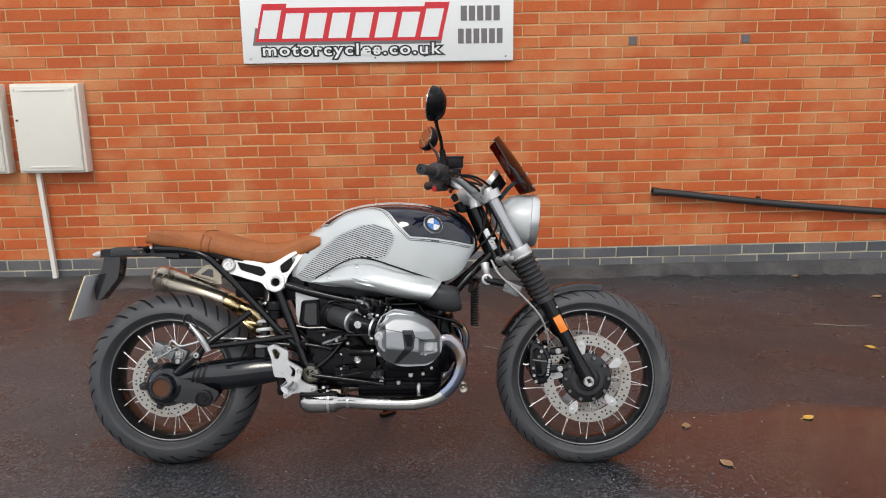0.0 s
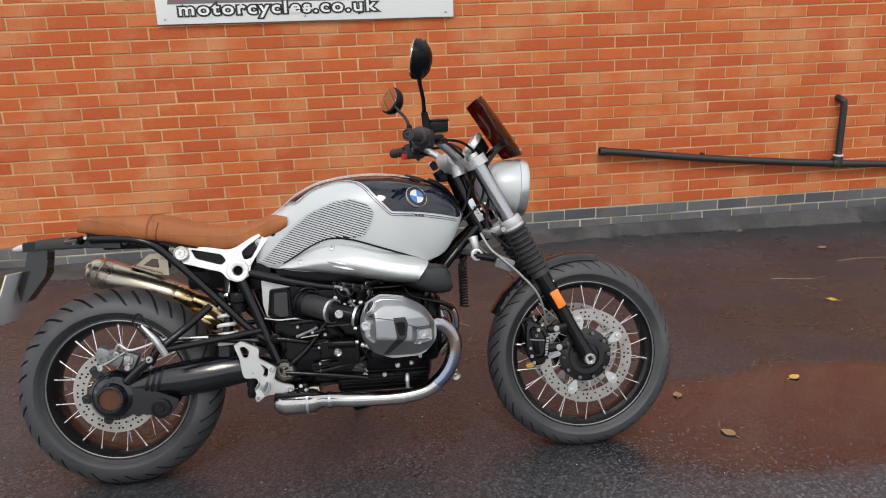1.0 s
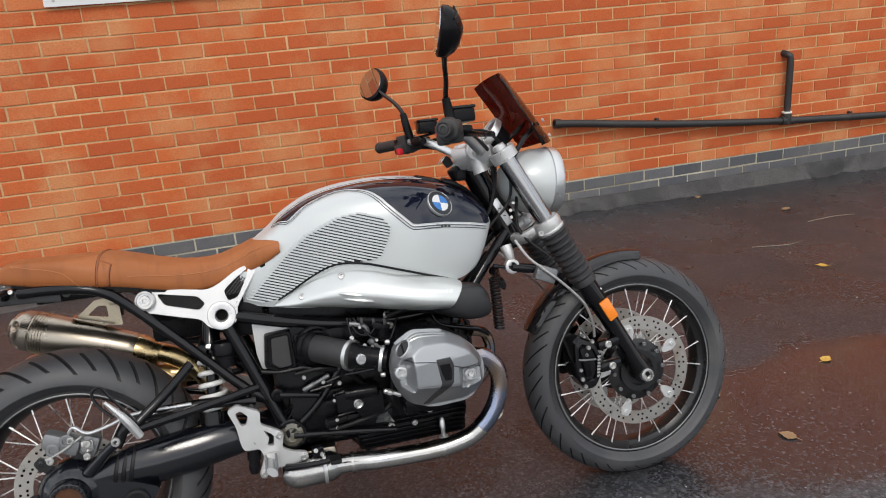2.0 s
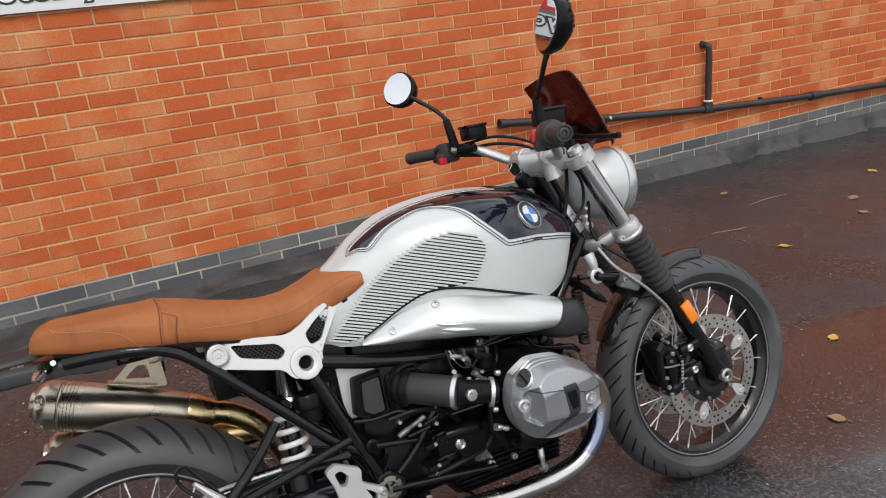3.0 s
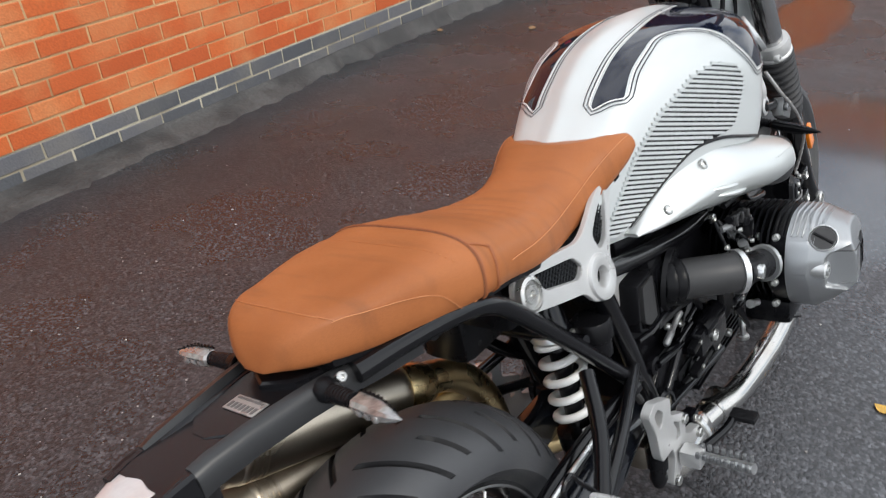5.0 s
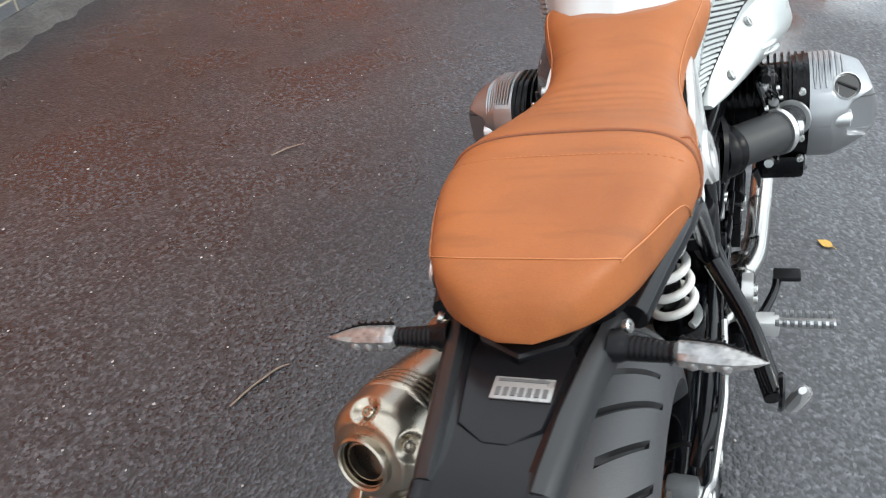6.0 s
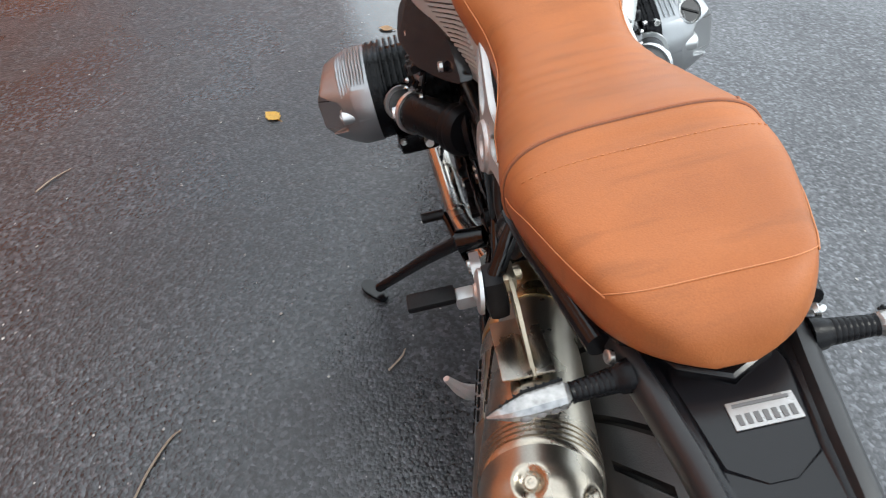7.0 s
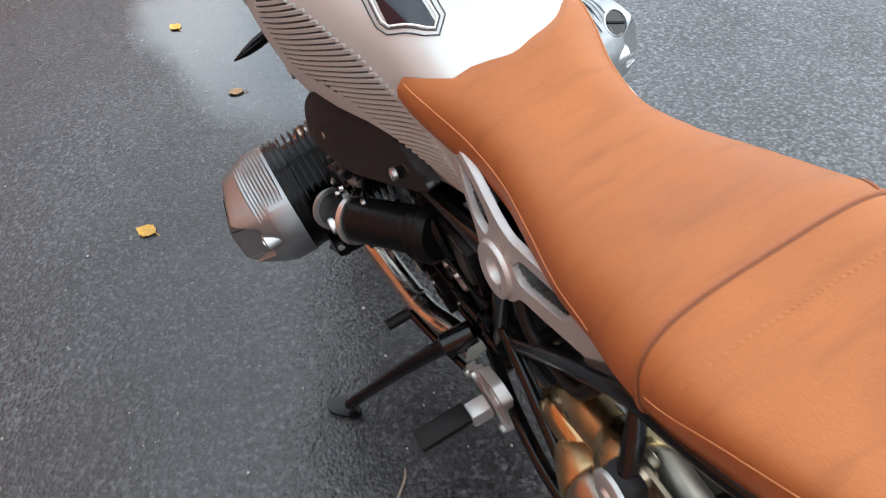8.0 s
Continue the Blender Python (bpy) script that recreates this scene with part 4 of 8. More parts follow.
for s in (-1, 1):
    g0, g1 = Vector((0.979, s * 0.292, 1.0585)), Vector((0.938, s * 0.400, 1.057))
    ax = (g1 - g0).normalized()
    prof = [(0, 0.013), (0, 0.0168)]
    for k in range(11):
        prof += [(0.006 + k * 0.0092, 0.0166), (0.009 + k * 0.0092, 0.0170), (0.012 + k * 0.0092, 0.0170)]
    prof += [(0.112, 0.0168), (0.116, 0.015), (0.116, 0.010)]
    part("grip", lathe(B(), g0, ax, prof, 18), GREY_PLASTIC, bar, "black rubber grip")
    part("bar_end", lathe(B(), g1, ax, [(-0.002, 0.0160), (0.001, 0.0180), (0.009, 0.0180), (0.012, 0.0165), (0.012, 0.0140), (0.009, 0.0130), (0.011, 0.0100), (0.011, 0.0065), (0.006, 0.0055), (0.006, 0)], 22), GREY_PLASTIC, bar)
    # switch housing
    bm = B()
    tilt = Matrix.Rotation(math.atan2(ax.x, ax.y * s) * -s, 3, "Z")
    block(bm, (0.995, s * 0.268, 1.055), (0.050, 0.052, 0.056), 0.012, tilt)
    block(bm, (0.975, s * 0.258, 1.040), (0.034, 0.034, 0.030), 0.008, tilt)
    part("switch_housing", bm, GREY_PLASTIC, bar)
    if s < 0:
        lathe(bm2 := B(), Vector((0.992, s * 0.262, 1.060)), ax, [(0, 0.02), (0, 0.029), (0.045, 0.030), (0.06, 0.024), (0.062, 0.018)], 20)
        part("throttle_housing", bm2, GREY_PLASTIC, bar)
    bm = B()
    block(bm, (0.966, s * 0.246, 1.060 if s < 0 else 1.034), (0.014, 0.019, 0.027 if s < 0 else 0.020), 0.003, tilt)
    part("red_switch", bm, RED, bar, "red switch")
    bm = B()
    for k, (dx, dz) in enumerate(((-0.028, 0.012), (-0.026, -0.008), (-0.018, -0.024))):
        block(bm, (0.995 + dx, s * 0.278, 1.055 + dz), (0.012, 0.018, 0.010), 0.003, tilt)
    pieces("switch_button", bm, FRAME, bar)
    # lever and its perch
    bm = tube(B(), [(1.035, s * 0.232, 1.050), (1.045, s * 0.265, 1.046), (1.040, s * 0.33, 1.040), (1.030, s * 0.40, 1.036), (1.028, s * 0.435, 1.034), (1.034, s * 0.452, 1.034)], [0.010, 0.009, 0.007, 0.0065, 0.0065, 0.008], 10, 5, 0.75)
    part("lever", bm, PLASTIC, bar, "dark hand lever")
    bm = B()
    block(bm, (1.030, s * 0.222, 1.056), (0.055, 0.034, 0.028), 0.008)
    lathe(bm, (1.01, s * 0.21, 1.058), (0.2, -s, -0.05), [(0, 0.013), (0.0, 0.016), (0.035, 0.016), (0.05, 0.010), (0.06, 0.010)], 14)
    part("lever_perch", bm, PLASTIC, bar)
    # fluid reservoir
    bm = B()
    block(bm, (1.045, s * 0.190, 1.095), (0.056, 0.062, 0.034), 0.007)
    res = part("reservoir", bm, PLASTIC, bar)
    bm = B()
    block(bm, (1.045, s * 0.190, 1.115), (0.060, 0.066, 0.008), 0.003)
    part("reservoir_lid", bm, FRAME, res)
    # mirror
    if s > 0:
        stem = [(0.998, 0.222, 1.07), (0.990, 0.220, 1.11), (0.985, 0.222, 1.145), (0.975, 0.262, 1.178), (0.955, 0.315, 1.212), (0.945, 0.345, 1.232)]
        mc, tip = Vector((0.935, 0.392, 1.258)), Vector((0.945, 0.345, 1.232))
    else:
        stem = [(1.008, -0.222, 1.07), (1.004, -0.220, 1.11), (1.000, -0.224, 1.140), (0.995, -0.262, 1.175), (0.985, -0.300, 1.205), (0.980, -0.326, 1.226)]
        mc, tip = Vector((0.972, -0.370, 1.276)), Vector((0.980, -0.326, 1.226))
    part("mirror_socket", tube(B(), stem[:3], [0.013, 0.012, 0.010], 12, 3), PLASTIC, bar)
    part("mirror_arm", tube(B(), stem[1:], [0.008, 0.0065, 0.006, 0.006, 0.007], 10, 5), FRAME, bar)
    face = (Vector((-0.855, -0.49, 0.40)) if s > 0 else Vector((-0.972, 0.14, 0.19))).normalized()
    u = (tip - mc - face * (tip - mc).dot(face)).normalized()
    v = face.cross(u)
    bm = B()
    rings = []
    for d, q in ((0.012, 0.90), (0.008, 1.0), (-0.006, 1.0), (-0.022, 0.86), (-0.036, 0.55), (-0.043, 0.2)):
        rings.append([mc + face * d + (u * math.cos(a) * (0.064 if math.cos(a) > 0 else 0.054) + v * math.sin(a) * 0.052) * q for a in np.linspace(0, 2 * math.pi, 32, endpoint=False)])
    loft(bm, rings)
    for k in range(4):
        o = mc + face * (-0.036 + 0.006 * k) - u * (0.012 + 0.011 * k)
        tube(bm, [o + v * 0.026, o - face * 0.006, o - v * 0.026], 0.0022, 5, 3)
    mir = part("mirror_shell", bm, PLASTIC, bar, "black mirror shell with ribbed back")
    bm = B()
    loft(bm, [[mc + face * d + (u * math.cos(a) * (0.062 if math.cos(a) > 0 else 0.052) + v * math.sin(a) * 0.050) * q for a in np.linspace(0, 2 * math.pi, 32, endpoint=False)] for d, q in ((0.010, 0.93), (0.0135, 0.93))])
    part("mirror_glass", bm, MIRROR, mir, "mirror glass")
    part("mirror_neck", tube(B(), [tip, tip * 0.6 + mc * 0.4 - face * 0.02, mc - face * 0.028], [0.007, 0.012, 0.018], 10, 4), PLASTIC, mir)

# cables
for pts, r in (([(1.035, 0.215, 1.055), (1.11, 0.17, 1.055), (1.17, 0.09, 1.02), (1.19, 0.05, 0.93), (1.15, 0.04, 0.82), (1.08, 0.05, 0.74)], 0.0045),
               ([(1.035, -0.215, 1.055), (1.12, -0.15, 1.05), (1.19, -0.07, 1.00), (1.22, -0.05, 0.90), (1.21, -0.06, 0.78), (1.27, -0.115, 0.70)], 0.0045),
               ([(1.02, 0.205, 1.07), (1.09, 0.14, 1.075), (1.15, 0.06, 1.04), (1.18, 0.04, 0.98)], 0.004),
               ([(0.99, -0.24, 1.05), (1.08, -0.16, 1.04), (1.16, -0.06, 0.97), (1.14, -0.05, 0.85), (1.06, -0.07, 0.76)], 0.005),
               ([(1.00, 0.24, 1.045), (1.09, 0.15, 1.02), (1.15, 0.07, 0.96), (1.13, 0.06, 0.85)], 0.005),
               ([(1.17, -0.03, 0.99), (1.20, -0.055, 0.93), (1.19, -0.06, 0.86), (1.13, -0.06, 0.80)], 0.004)):
    part("cable", tube(B(), pts, r, 8, 6), RUBBER, bike)
for s in (-1, 1):
    part("brake_hose", tube(B(), [(1.175, s * 0.120, 0.757), (1.200, s * 0.138, 0.709), (1.235, s * 0.146, 0.674), (1.289, s * 0.150, 0.624), (1.345, s * 0.146, 0.560), (1.372, s * 0.130, 0.50), (1.380, s * 0.115, 0.455)], 0.0038, 8, 6), HOSE_GREY, bike, "braided steel brake hose")

# front brake callipers
for s in (-1, 1):
    rot = Matrix.Rotation(radians(-8), 3, "Y")
    shape = rounded([(1.330, 0.468), (1.376, 0.440), (1.392, 0.398), (1.389, 0.346), (1.368, 0.312), (1.336, 0.310), (1.313, 0.346), (1.308, 0.400), (1.311, 0.452)], 0.008, 3)
    bm = B()
    loft(bm, [[Vector((1.350 + (x - 1.350) * k, s * y, 0.388 + (z - 0.388) * k)) for x, z in shape] for y, k in ((0.050, 0.96), (0.118, 1.0), (0.126, 0.90), (0.127, 0.70), (0.119, 0.62), (0.119, 0.1))])
    cal = part("brake_calliper", bm, FRAME, bike, "black radial brake calliper", 25)
    bm = B()
    for z in (0.367, 0.430):
        block(bm, (1.418, s * 0.112, z), (0.066, 0.030, 0.026), 0.007, rot)
    part("calliper_lug", bm, FRAME, cal)
    bm = B()
    block(bm, (1.342, s * 0.122, 0.390), (0.020, 0.014, 0.085), 0.005, rot)
    part("bridge", bm, ENGINE, cal)
    bm = B()
    for x, z, r in ((1.353, 0.430, 0.0065), (1.345, 0.411, 0.005), (1.324, 0.370, 0.0055), (1.327, 0.344, 0.006), (1.334, 0.322, 0.006), (1.366, 0.446, 0.006), (1.343, 0.464, 0.005)):
        bolt(bm, (x, s * 0.124, z), (0, s, 0), r, 0.008)
    for x, z in ((1.413, 0.430), (1.420, 0.367)):
        lathe(bm, (x, s * 0.126, z), (0, s, 0), [(0, 0.0105), (0.006, 0.0105), (0.008, 0.008), (0.004, 0.005), (0.004, 0)], 14)
    pieces("calliper_bolt", bm, BOLT, cal)
    bm = B()
    for k in range(7):
        block(bm, (1.3755 + 0.0012 * k, s * 0.1272, 0.346 + 0.009 * k), (0.009, 0.0012, 0.006), 0, rot)
    pieces("printed_bar", bm, STICKER, cal, smooth=0)
    part("pad_pin", tube(B(), [(1.318, s * 0.118, 0.400), (1.336, s * 0.130, 0.398), (1.372, s * 0.127, 0.394)], 0.0028, 7, 3), VALVE_DARK, cal)
    part("bleed_nipple", lathe(B(), (1.342, s * 0.112, 0.466), (-0.2, s * 0.2, 1), [(0, 0.006), (0.008, 0.006), (0.009, 0.003), (0.018, 0.003), (0.020, 0.0045), (0.026, 0.004), (0.027, 0)], 10), BOLT, cal)
# hub flanges, sensor ring and bolts
for s in (-1, 1):
    part("hub_flange", lathe(B(), FRONT + Vector((0, s * 0.058, 0)), (0, s, 0), [(0, 0.090), (0.004, 0.090), (0.008, 0.083), (0.010, 0.050), (0.016, 0.045), (0.018, 0.03)], 40), RIM, front_wheel)
    bm = ring_mesh(B(), [(-0.002, 0.044), (-0.002, 0.060), (0.002, 0.060), (0.002, 0.044)], 40)
    ob = part("sensor_ring", bm, RIM, front_wheel)
    ob.matrix_basis = Matrix.Translation(FRONT + Vector((0, s * 0.080, 0)))
    bm = B()
    for k in range(10):
        a = 2 * math.pi * k / 10
        bolt(bm, FRONT + Vector((0.078 * math.cos(a), s * 0.074, 0.078 * math.sin(a))), (0, s, 0), 0.006, 0.006)
    pieces("disc_bolt", bm, VALVE_DARK, front_wheel)

# front mudguard
bm = B()
rings = []
for k in range(27):
    a = radians(153 - k * 2.85)
    t = k / 26
    hw = 0.047 * (0.80 + 0.28 * math.sin(math.pi * min(1, max(0.0, t * 1.15 + 0.05)))) * (0.78 if k in (0, 26) else 1)
    ring = []
    for thick in (0.0, -0.004):
        for u in (np.linspace(-1, 1, 13) if thick == 0 else np.linspace(1, -1, 13)):
            rr = 0.349 + thick - 0.014 * u * u - 0.010 * abs(u) ** 5
            ring.append(FRONT + Vector((rr * math.cos(a), hw * u, rr * math.sin(a))))
    rings.append(ring)
loft(bm, rings)
fender = part("front_mudguard", bm, FENDER, bike, "short gloss black front mudguard")
for s in (-1, 1):
    bm = tube(B(), [FRONT + Vector((-0.15, s * 0.070, 0.285)), FRONT + Vector((-0.14, s * 0.10, 0.28)), FRONT + Vector((-0.115, s * 0.112, 0.26))], [0.014, 0.016, 0.014], 10, 4, 0.5)
    part("mudguard_stay", bm, CAST if s < 0 else FRAME, fender)


def indicator(parent, root, tip, body, clear):
    """A tapered flasher on a ribbed stem."""
    root, tip = Vector(root), Vector(tip)
    d = (tip - root).normalized()
    length = (tip - root).length
    a = length * 0.42
    prof = [(0, 0.014), (0.010, 0.0125)]
    for k in range(8):
        prof += [(0.012 + k * (a - 0.012) / 8.5, 0.0108 - 0.0003 * k), (0.012 + (k + 0.6) * (a - 0.012) / 8.5, 0.0106 - 0.0003 * k), (0.012 + (k + 0.8) * (a - 0.012) / 8.5, 0.0102 - 0.0003 * k)]
    prof += [(a, 0.009)]
    stem = part("indicator", lathe(B(), root, d, prof, 14), body, parent, "arrow-shaped indicator on ribbed stem")
    bm = B()
    back = Vector((-1, 0, 0)) if root.x < 0.5 else Vector((1, 0, 0))
    up = d.cross(back).normalized()
    if up.z < 0:
        up = -up
    rings = []
    for t, q in ((0, 0.62), (0.06, 0.95), (0.14, 1.0), (0.52, 0.96), (0.72, 0.74), (0.90, 0.34), (1, 0.05)):
        c = root + d * (a + (length - a) * t)
        rings.append([c + back * u * 0.0105 * q + up * v * 0.0122 * q for u, v in ((1, 0.25), (0.7, 0.62), (-0.7, 0.62), (-1, 0.25), (-0.9, -0.45), (-0.35, -0.95), (0.35, -0.95), (0.9, -0.45))])
    loft(bm, rings)
    lens = part("lens", bm, clear, stem, "clear arrow-shaped lens", 20)
    bm = B()
    for t0, t1, q0, q1 in ((0.06, 0.52, 1.0, 0.96), (0.52, 0.98, 0.96, 0.12)):
        rings = []
        for t, q in ((t0, q0), (t1, q1)):
            c = root + d * (a + (length - a) * t) + up * 0.0135 * 0.62 * q
            rings.append([c - back * 0.0072 * q - up * 0.001, c - back * 0.0072 * q + up * 0.0014, c - back * 0.0090 * q + up * 0.0010, c - back * 0.0090 * q - up * 0.002])
        loft(bm, rings)
    part("lens_edge", bm, body, lens)
    bm = B()
    for k in range(9):
        t = 0.10 + 0.09 * k
        q = float(np.interp(t, (0, 0.52, 1), (1, 0.96, 0.05)))
        block(bm, root + d * (a + (length - a) * t) + up * (0.0135 * 0.62 * q + 0.0022) - back * 0.0082 * q, (0.0016, 0.0018, 0.0020), 0)
    pieces("lens_tooth", bm, body, stem)
    for k in range(3):
        t = 0.22 + 0.17 * k
        part("bulb_dome", lathe(B(), root + d * (a + (length - a) * t) + back * 0.0074 - up * 0.003, back, [(0, 0.0052), (0.002, 0.0046), (0.0032, 0.0026), (0.0036, 0)], 12), clear, lens)
    return stem


for s in (-1, 1):
    indicator(bike, (1.122, s * 0.070, 0.676), (1.092, s * 0.245, 0.652), PLASTIC, PLASTIC)

# -- tank --
TX = (0.455, 0.50, 0.54, 0.58, 0.66, 0.78, 0.90, 1.00, 1.06, 1.10, 1.118)
TZ = (0.815, 0.848, 0.876, 0.910, 0.949, 0.968, 0.965, 0.944, 0.914, 0.872, 0.835)
TW = (0.092, 0.098, 0.104, 0.114, 0.142, 0.178, 0.193, 0.166, 0.142, 0.120, 0.098)
TB = (0.690, 0.680, 0.672, 0.665, 0.660, 0.665, 0.672, 0.682, 0.708, 0.768, 0.802)


def ease(x, xs, ys):
    """A smooth curve through the knots."""
    i = min(max(int(np.searchsorted(xs, x)) - 1, 0), len(xs) - 2)
    h = xs[i + 1] - xs[i]
    t = (x - xs[i]) / h

    def slope(k):
        a, b = max(k - 1, 0), min(k + 1, len(xs) - 1)
        return (ys[b] - ys[a]) / (xs[b] - xs[a])
    return ((2 * t ** 3 - 3 * t * t + 1) * ys[i] + (t ** 3 - 2 * t * t + t) * h * slope(i) + (-2 * t ** 3 + 3 * t * t) * ys[i + 1] + (t ** 3 - t * t) * h * slope(i + 1))


def tank_section(x):
    zt, w, zb = ease(x, TX, TZ), ease(x, TX, TW), ease(x, TX, TB)
    k = min(1.0, max(0.15, (zt - zb) / 0.27))
    f = ((0, 0), (0.25, 0.0085), (0.5, 0.0150), (0.70, 0.0255), (0.86, 0.0455), (0.955, 0.0765), (1.0, 0.116))
    pts = [(a * w, zt - b * k) for a, b in f]
    z6 = pts[-1][1]
    pts += [(w * 0.995, z6 + (zb - z6) * 0.35), (w * 0.96, z6 + (zb - z6) * 0.70), (w * 0.88, zb)]
    return pts


def tank_point(x, u, lift=0.0):
    """A point of the tank's skin: u runs from 0 on the ridge to 1 at the lower edge."""
    pts = tank_section(x)
    g = u * (len(pts) - 1)
    i = min(int(g), len(pts) - 2)
    t = g - i
    p = [Vector((0, *pts[min(max(k, 0), len(pts) - 1)])) for k in (i - 1, i, i + 1, i + 2)]
    if i == 0:
        p[0] = Vector((0, -p[2].y, p[2].z))
    q = 0.5 * (2 * p[1] + (p[2] - p[0]) * t + (2 * p[0] - 5 * p[1] + 4 * p[2] - p[3]) * t * t + (3 * p[1] - p[0] - 3 * p[2] + p[3]) * t ** 3)
    q.x = x
    if lift:
        e = 0.004
        du = tank_point(x, min(u + e, 1)) - tank_point(x, max(u - e, 0))
        dx = tank_point(min(x + e, 1.117), u) - tank_point(max(x - e, 0.456), u)
        nrm = dx.cross(du).normalized()
        if nrm.y < 0 and u > 0.3 or (u <= 0.3 and nrm.z < 0):
            nrm = -nrm
        q = q + nrm * lift
    return q


def u_at(x, z):
    """Where the skin at x is at the height z."""
    lo, hi = 0.0, 1.0
    for _ in range(24):
        mid = (lo + hi) / 2
        if tank_point(x, mid).z > z:
            lo = mid
        else:
            hi = mid
    return (lo + hi) / 2


def u_wide(x, y):
    lo, hi = 0.0, 0.62
    for _ in range(24):
        mid = (lo + hi) / 2
        if tank_point(x, mid).y < y:
            lo = mid
        else:
            hi = mid
    return (lo + hi) / 2


def mirrored(p, s):
    return Vector((p.x, p.y * s, p.z))


bm = B()
rings = []
for x in np.linspace(0.455, 1.118, 56):
    right = [mirrored(tank_point(x, u), -1) for u in np.linspace(0, 1, 30)]
    left = [mirrored(p, -1) for p in right[:0:-1]]
    rings.append(right + left)
loft(bm, rings)
tank = part("fuel_tank", bm, PAINT, bike, "silver-white fuel tank with louvred flanks", 60)

# dark panel over the shoulders and the nose, edged with pinstripes
EDGE_X = (0.570, 0.583, 0.634, 0.690, 0.734, 0.775, 0.805, 0.835, 0.865, 0.895, 0.974, 1.05, 1.100)
EDGE_Z = (0.868, 0.880, 0.917, 0.938, 0.946, 0.943, 0.931, 0.902, 0.866, 0.849, 0.840, 0.824, 0.812)


def low_u(x):
    if x > 0.83:
        # the edge breaks sharply where it turns along the nose
        return u_at(x, float(np.interp(x, (0.83, 0.850, 0.889, 0.974, 1.05, 1.10), (0.9055, 0.883, 0.8425, 0.8365, 0.824, 0.813))))
    return u_at(x, ease(max(x, 0.57), EDGE_X, EDGE_Z) - max(0, 0.57 - x) * 0.9)


def inner_u(x):
    y = float(np.interp(x, (0.54, 0.62, 0.75, 0.88, 0.96, 1.01, 1.03), (0.050, 0.051, 0.056, 0.053, 0.040, 0.010, 0.0)))
    return u_wide(x, y) if y > 0.001 else 0.0


for s in (-1, 1):
    bm = B()
    rows = []
    for x in np.linspace(0.556, 1.112, 100):
        a, b = inner_u(x), max(low_u(min(x, 1.1)), inner_u(x) + 0.02)
        if x < 0.585:
            b = a + (b - a) * max(0.03, (x - 0.553) / 0.032)
        rows.append([mirrored(tank_point(x, a + (b - a) * k / 12, 0.0008), s) for k in range(13)])
    loft(bm, rows, cap=False, wrap=False)
    part("dark_panel", bm, DARK_PAINT, tank, "blue-black gloss panel with pinstripes", 60)
    ua, ub = inner_u(0.556), low_u(0.586)
    outline = [(x, low_u(x)) for x in np.linspace(1.10, 0.596, 100)]
    outline += [(0.589 - 0.030 * t, ub + (ua - ub) * (0.12 + 0.80 * t)) for t in np.linspace(0, 1, 9)] + [(x, inner_u(x)) for x in np.linspace(0.562, 1.0, 44)]
    pts = [tank_point(x, u, 0.001) for x, u in outline]
    for off, wide, mat in ((0.0045, 0.0011, WHITE_STRIPE), (0.0075, 0.0009, PINSTRIPE), (0.0135, 0.0009, PINSTRIPE)):
        line = []
        for i, p in enumerate(pts):
            d = (pts[min(i + 1, len(pts) - 1)] - pts[max(i - 1, 0)]).normalized()
            nrm = (tank_point(outline[i][0], outline[i][1], 0.01) - tank_point(*outline[i])).normalized()
            side = d.cross(nrm)
            line.append((p + side * off, side, nrm))
        mid = sum((p for p in pts), Vector()) / len(pts)
        if (line[20][0] - mid).length < (pts[20] - mid).length:
            line = [(p + (pts[i] - p) * 2, sd, nr) for i, (p, sd, nr) in enumerate(line)]
        bm = B()
        kept = [line[0]]
        for q, i in zip(line[1:], range(1, len(line))):
            ahead = pts[min(i + 1, len(pts) - 1)] - pts[i - 1]
            if (q[0] - kept[-1][0]).dot(ahead) > 0:
                kept.append(q)
        line = kept
        rows = [[mirrored(p - sd * wide, s), mirrored(p + nr * 0.0006, s), mirrored(p + sd * wide, s)] for p, sd, nr in line]
        loft(bm, rows, cap=False, wrap=False)
        part("pinstripe", bm, mat, tank, smooth=0)
    # round badge
    u = u_at(0.968, 0.884)
    c = tank_point(0.968, u, 0.001)
    nrm = (tank_point(0.968, u, 0.01) - tank_point(0.968, u)).normalized()
    nrm = (nrm + Vector((0.08, 0, 0.17))).normalized()
    c -= nrm * 0.003
    c, nrm = mirrored(c, s), mirrored(nrm, s)
    badge = part("badge", lathe(B(), c, nrm, [(-0.020, 0.0355), (0.003, 0.0355), (0.0045, 0.034), (0.0045, 0.0)], 32), SIGN_BLACK, tank, "round badge")
    part("badge_rim", lathe(B(), c, nrm, [(-0.003, 0.0362), (0.0045, 0.0362), (0.0055, 0.0352), (0.0045, 0.0342)], 32), ALU, badge)
    gx = (Vector((1, 0, 0)) - nrm * nrm.x).normalized()
    gz = nrm.cross(gx)
    for q in range(4):
        bm = B()
        ring = [c + nrm * 0.005] + [c + nrm * 0.005 + 0.0235 * (gx * math.cos(a) + gz * math.sin(a)) for a in np.linspace(q * math.pi / 2, (q + 1) * math.pi / 2, 9)]
        top = [p + nrm * 0.0008 for p in ring]
        loft(bm, [ring, top])
        part("badge_quarter", bm, (BLUE, WHITE_STRIPE)[q % 2], badge, smooth=0)
    bm = B()
    for k in range(3):
        x = 0.964 + 0.010 * k
        block(bm, mirrored(tank_point(x, u_at(x, 0.8275 - 0.0017 * k), 0.0012), s), (0.0065, 0.002, 0.0065), 0)
    pieces("printed_bar", bm, SIGN_BLACK, tank, smooth=0)
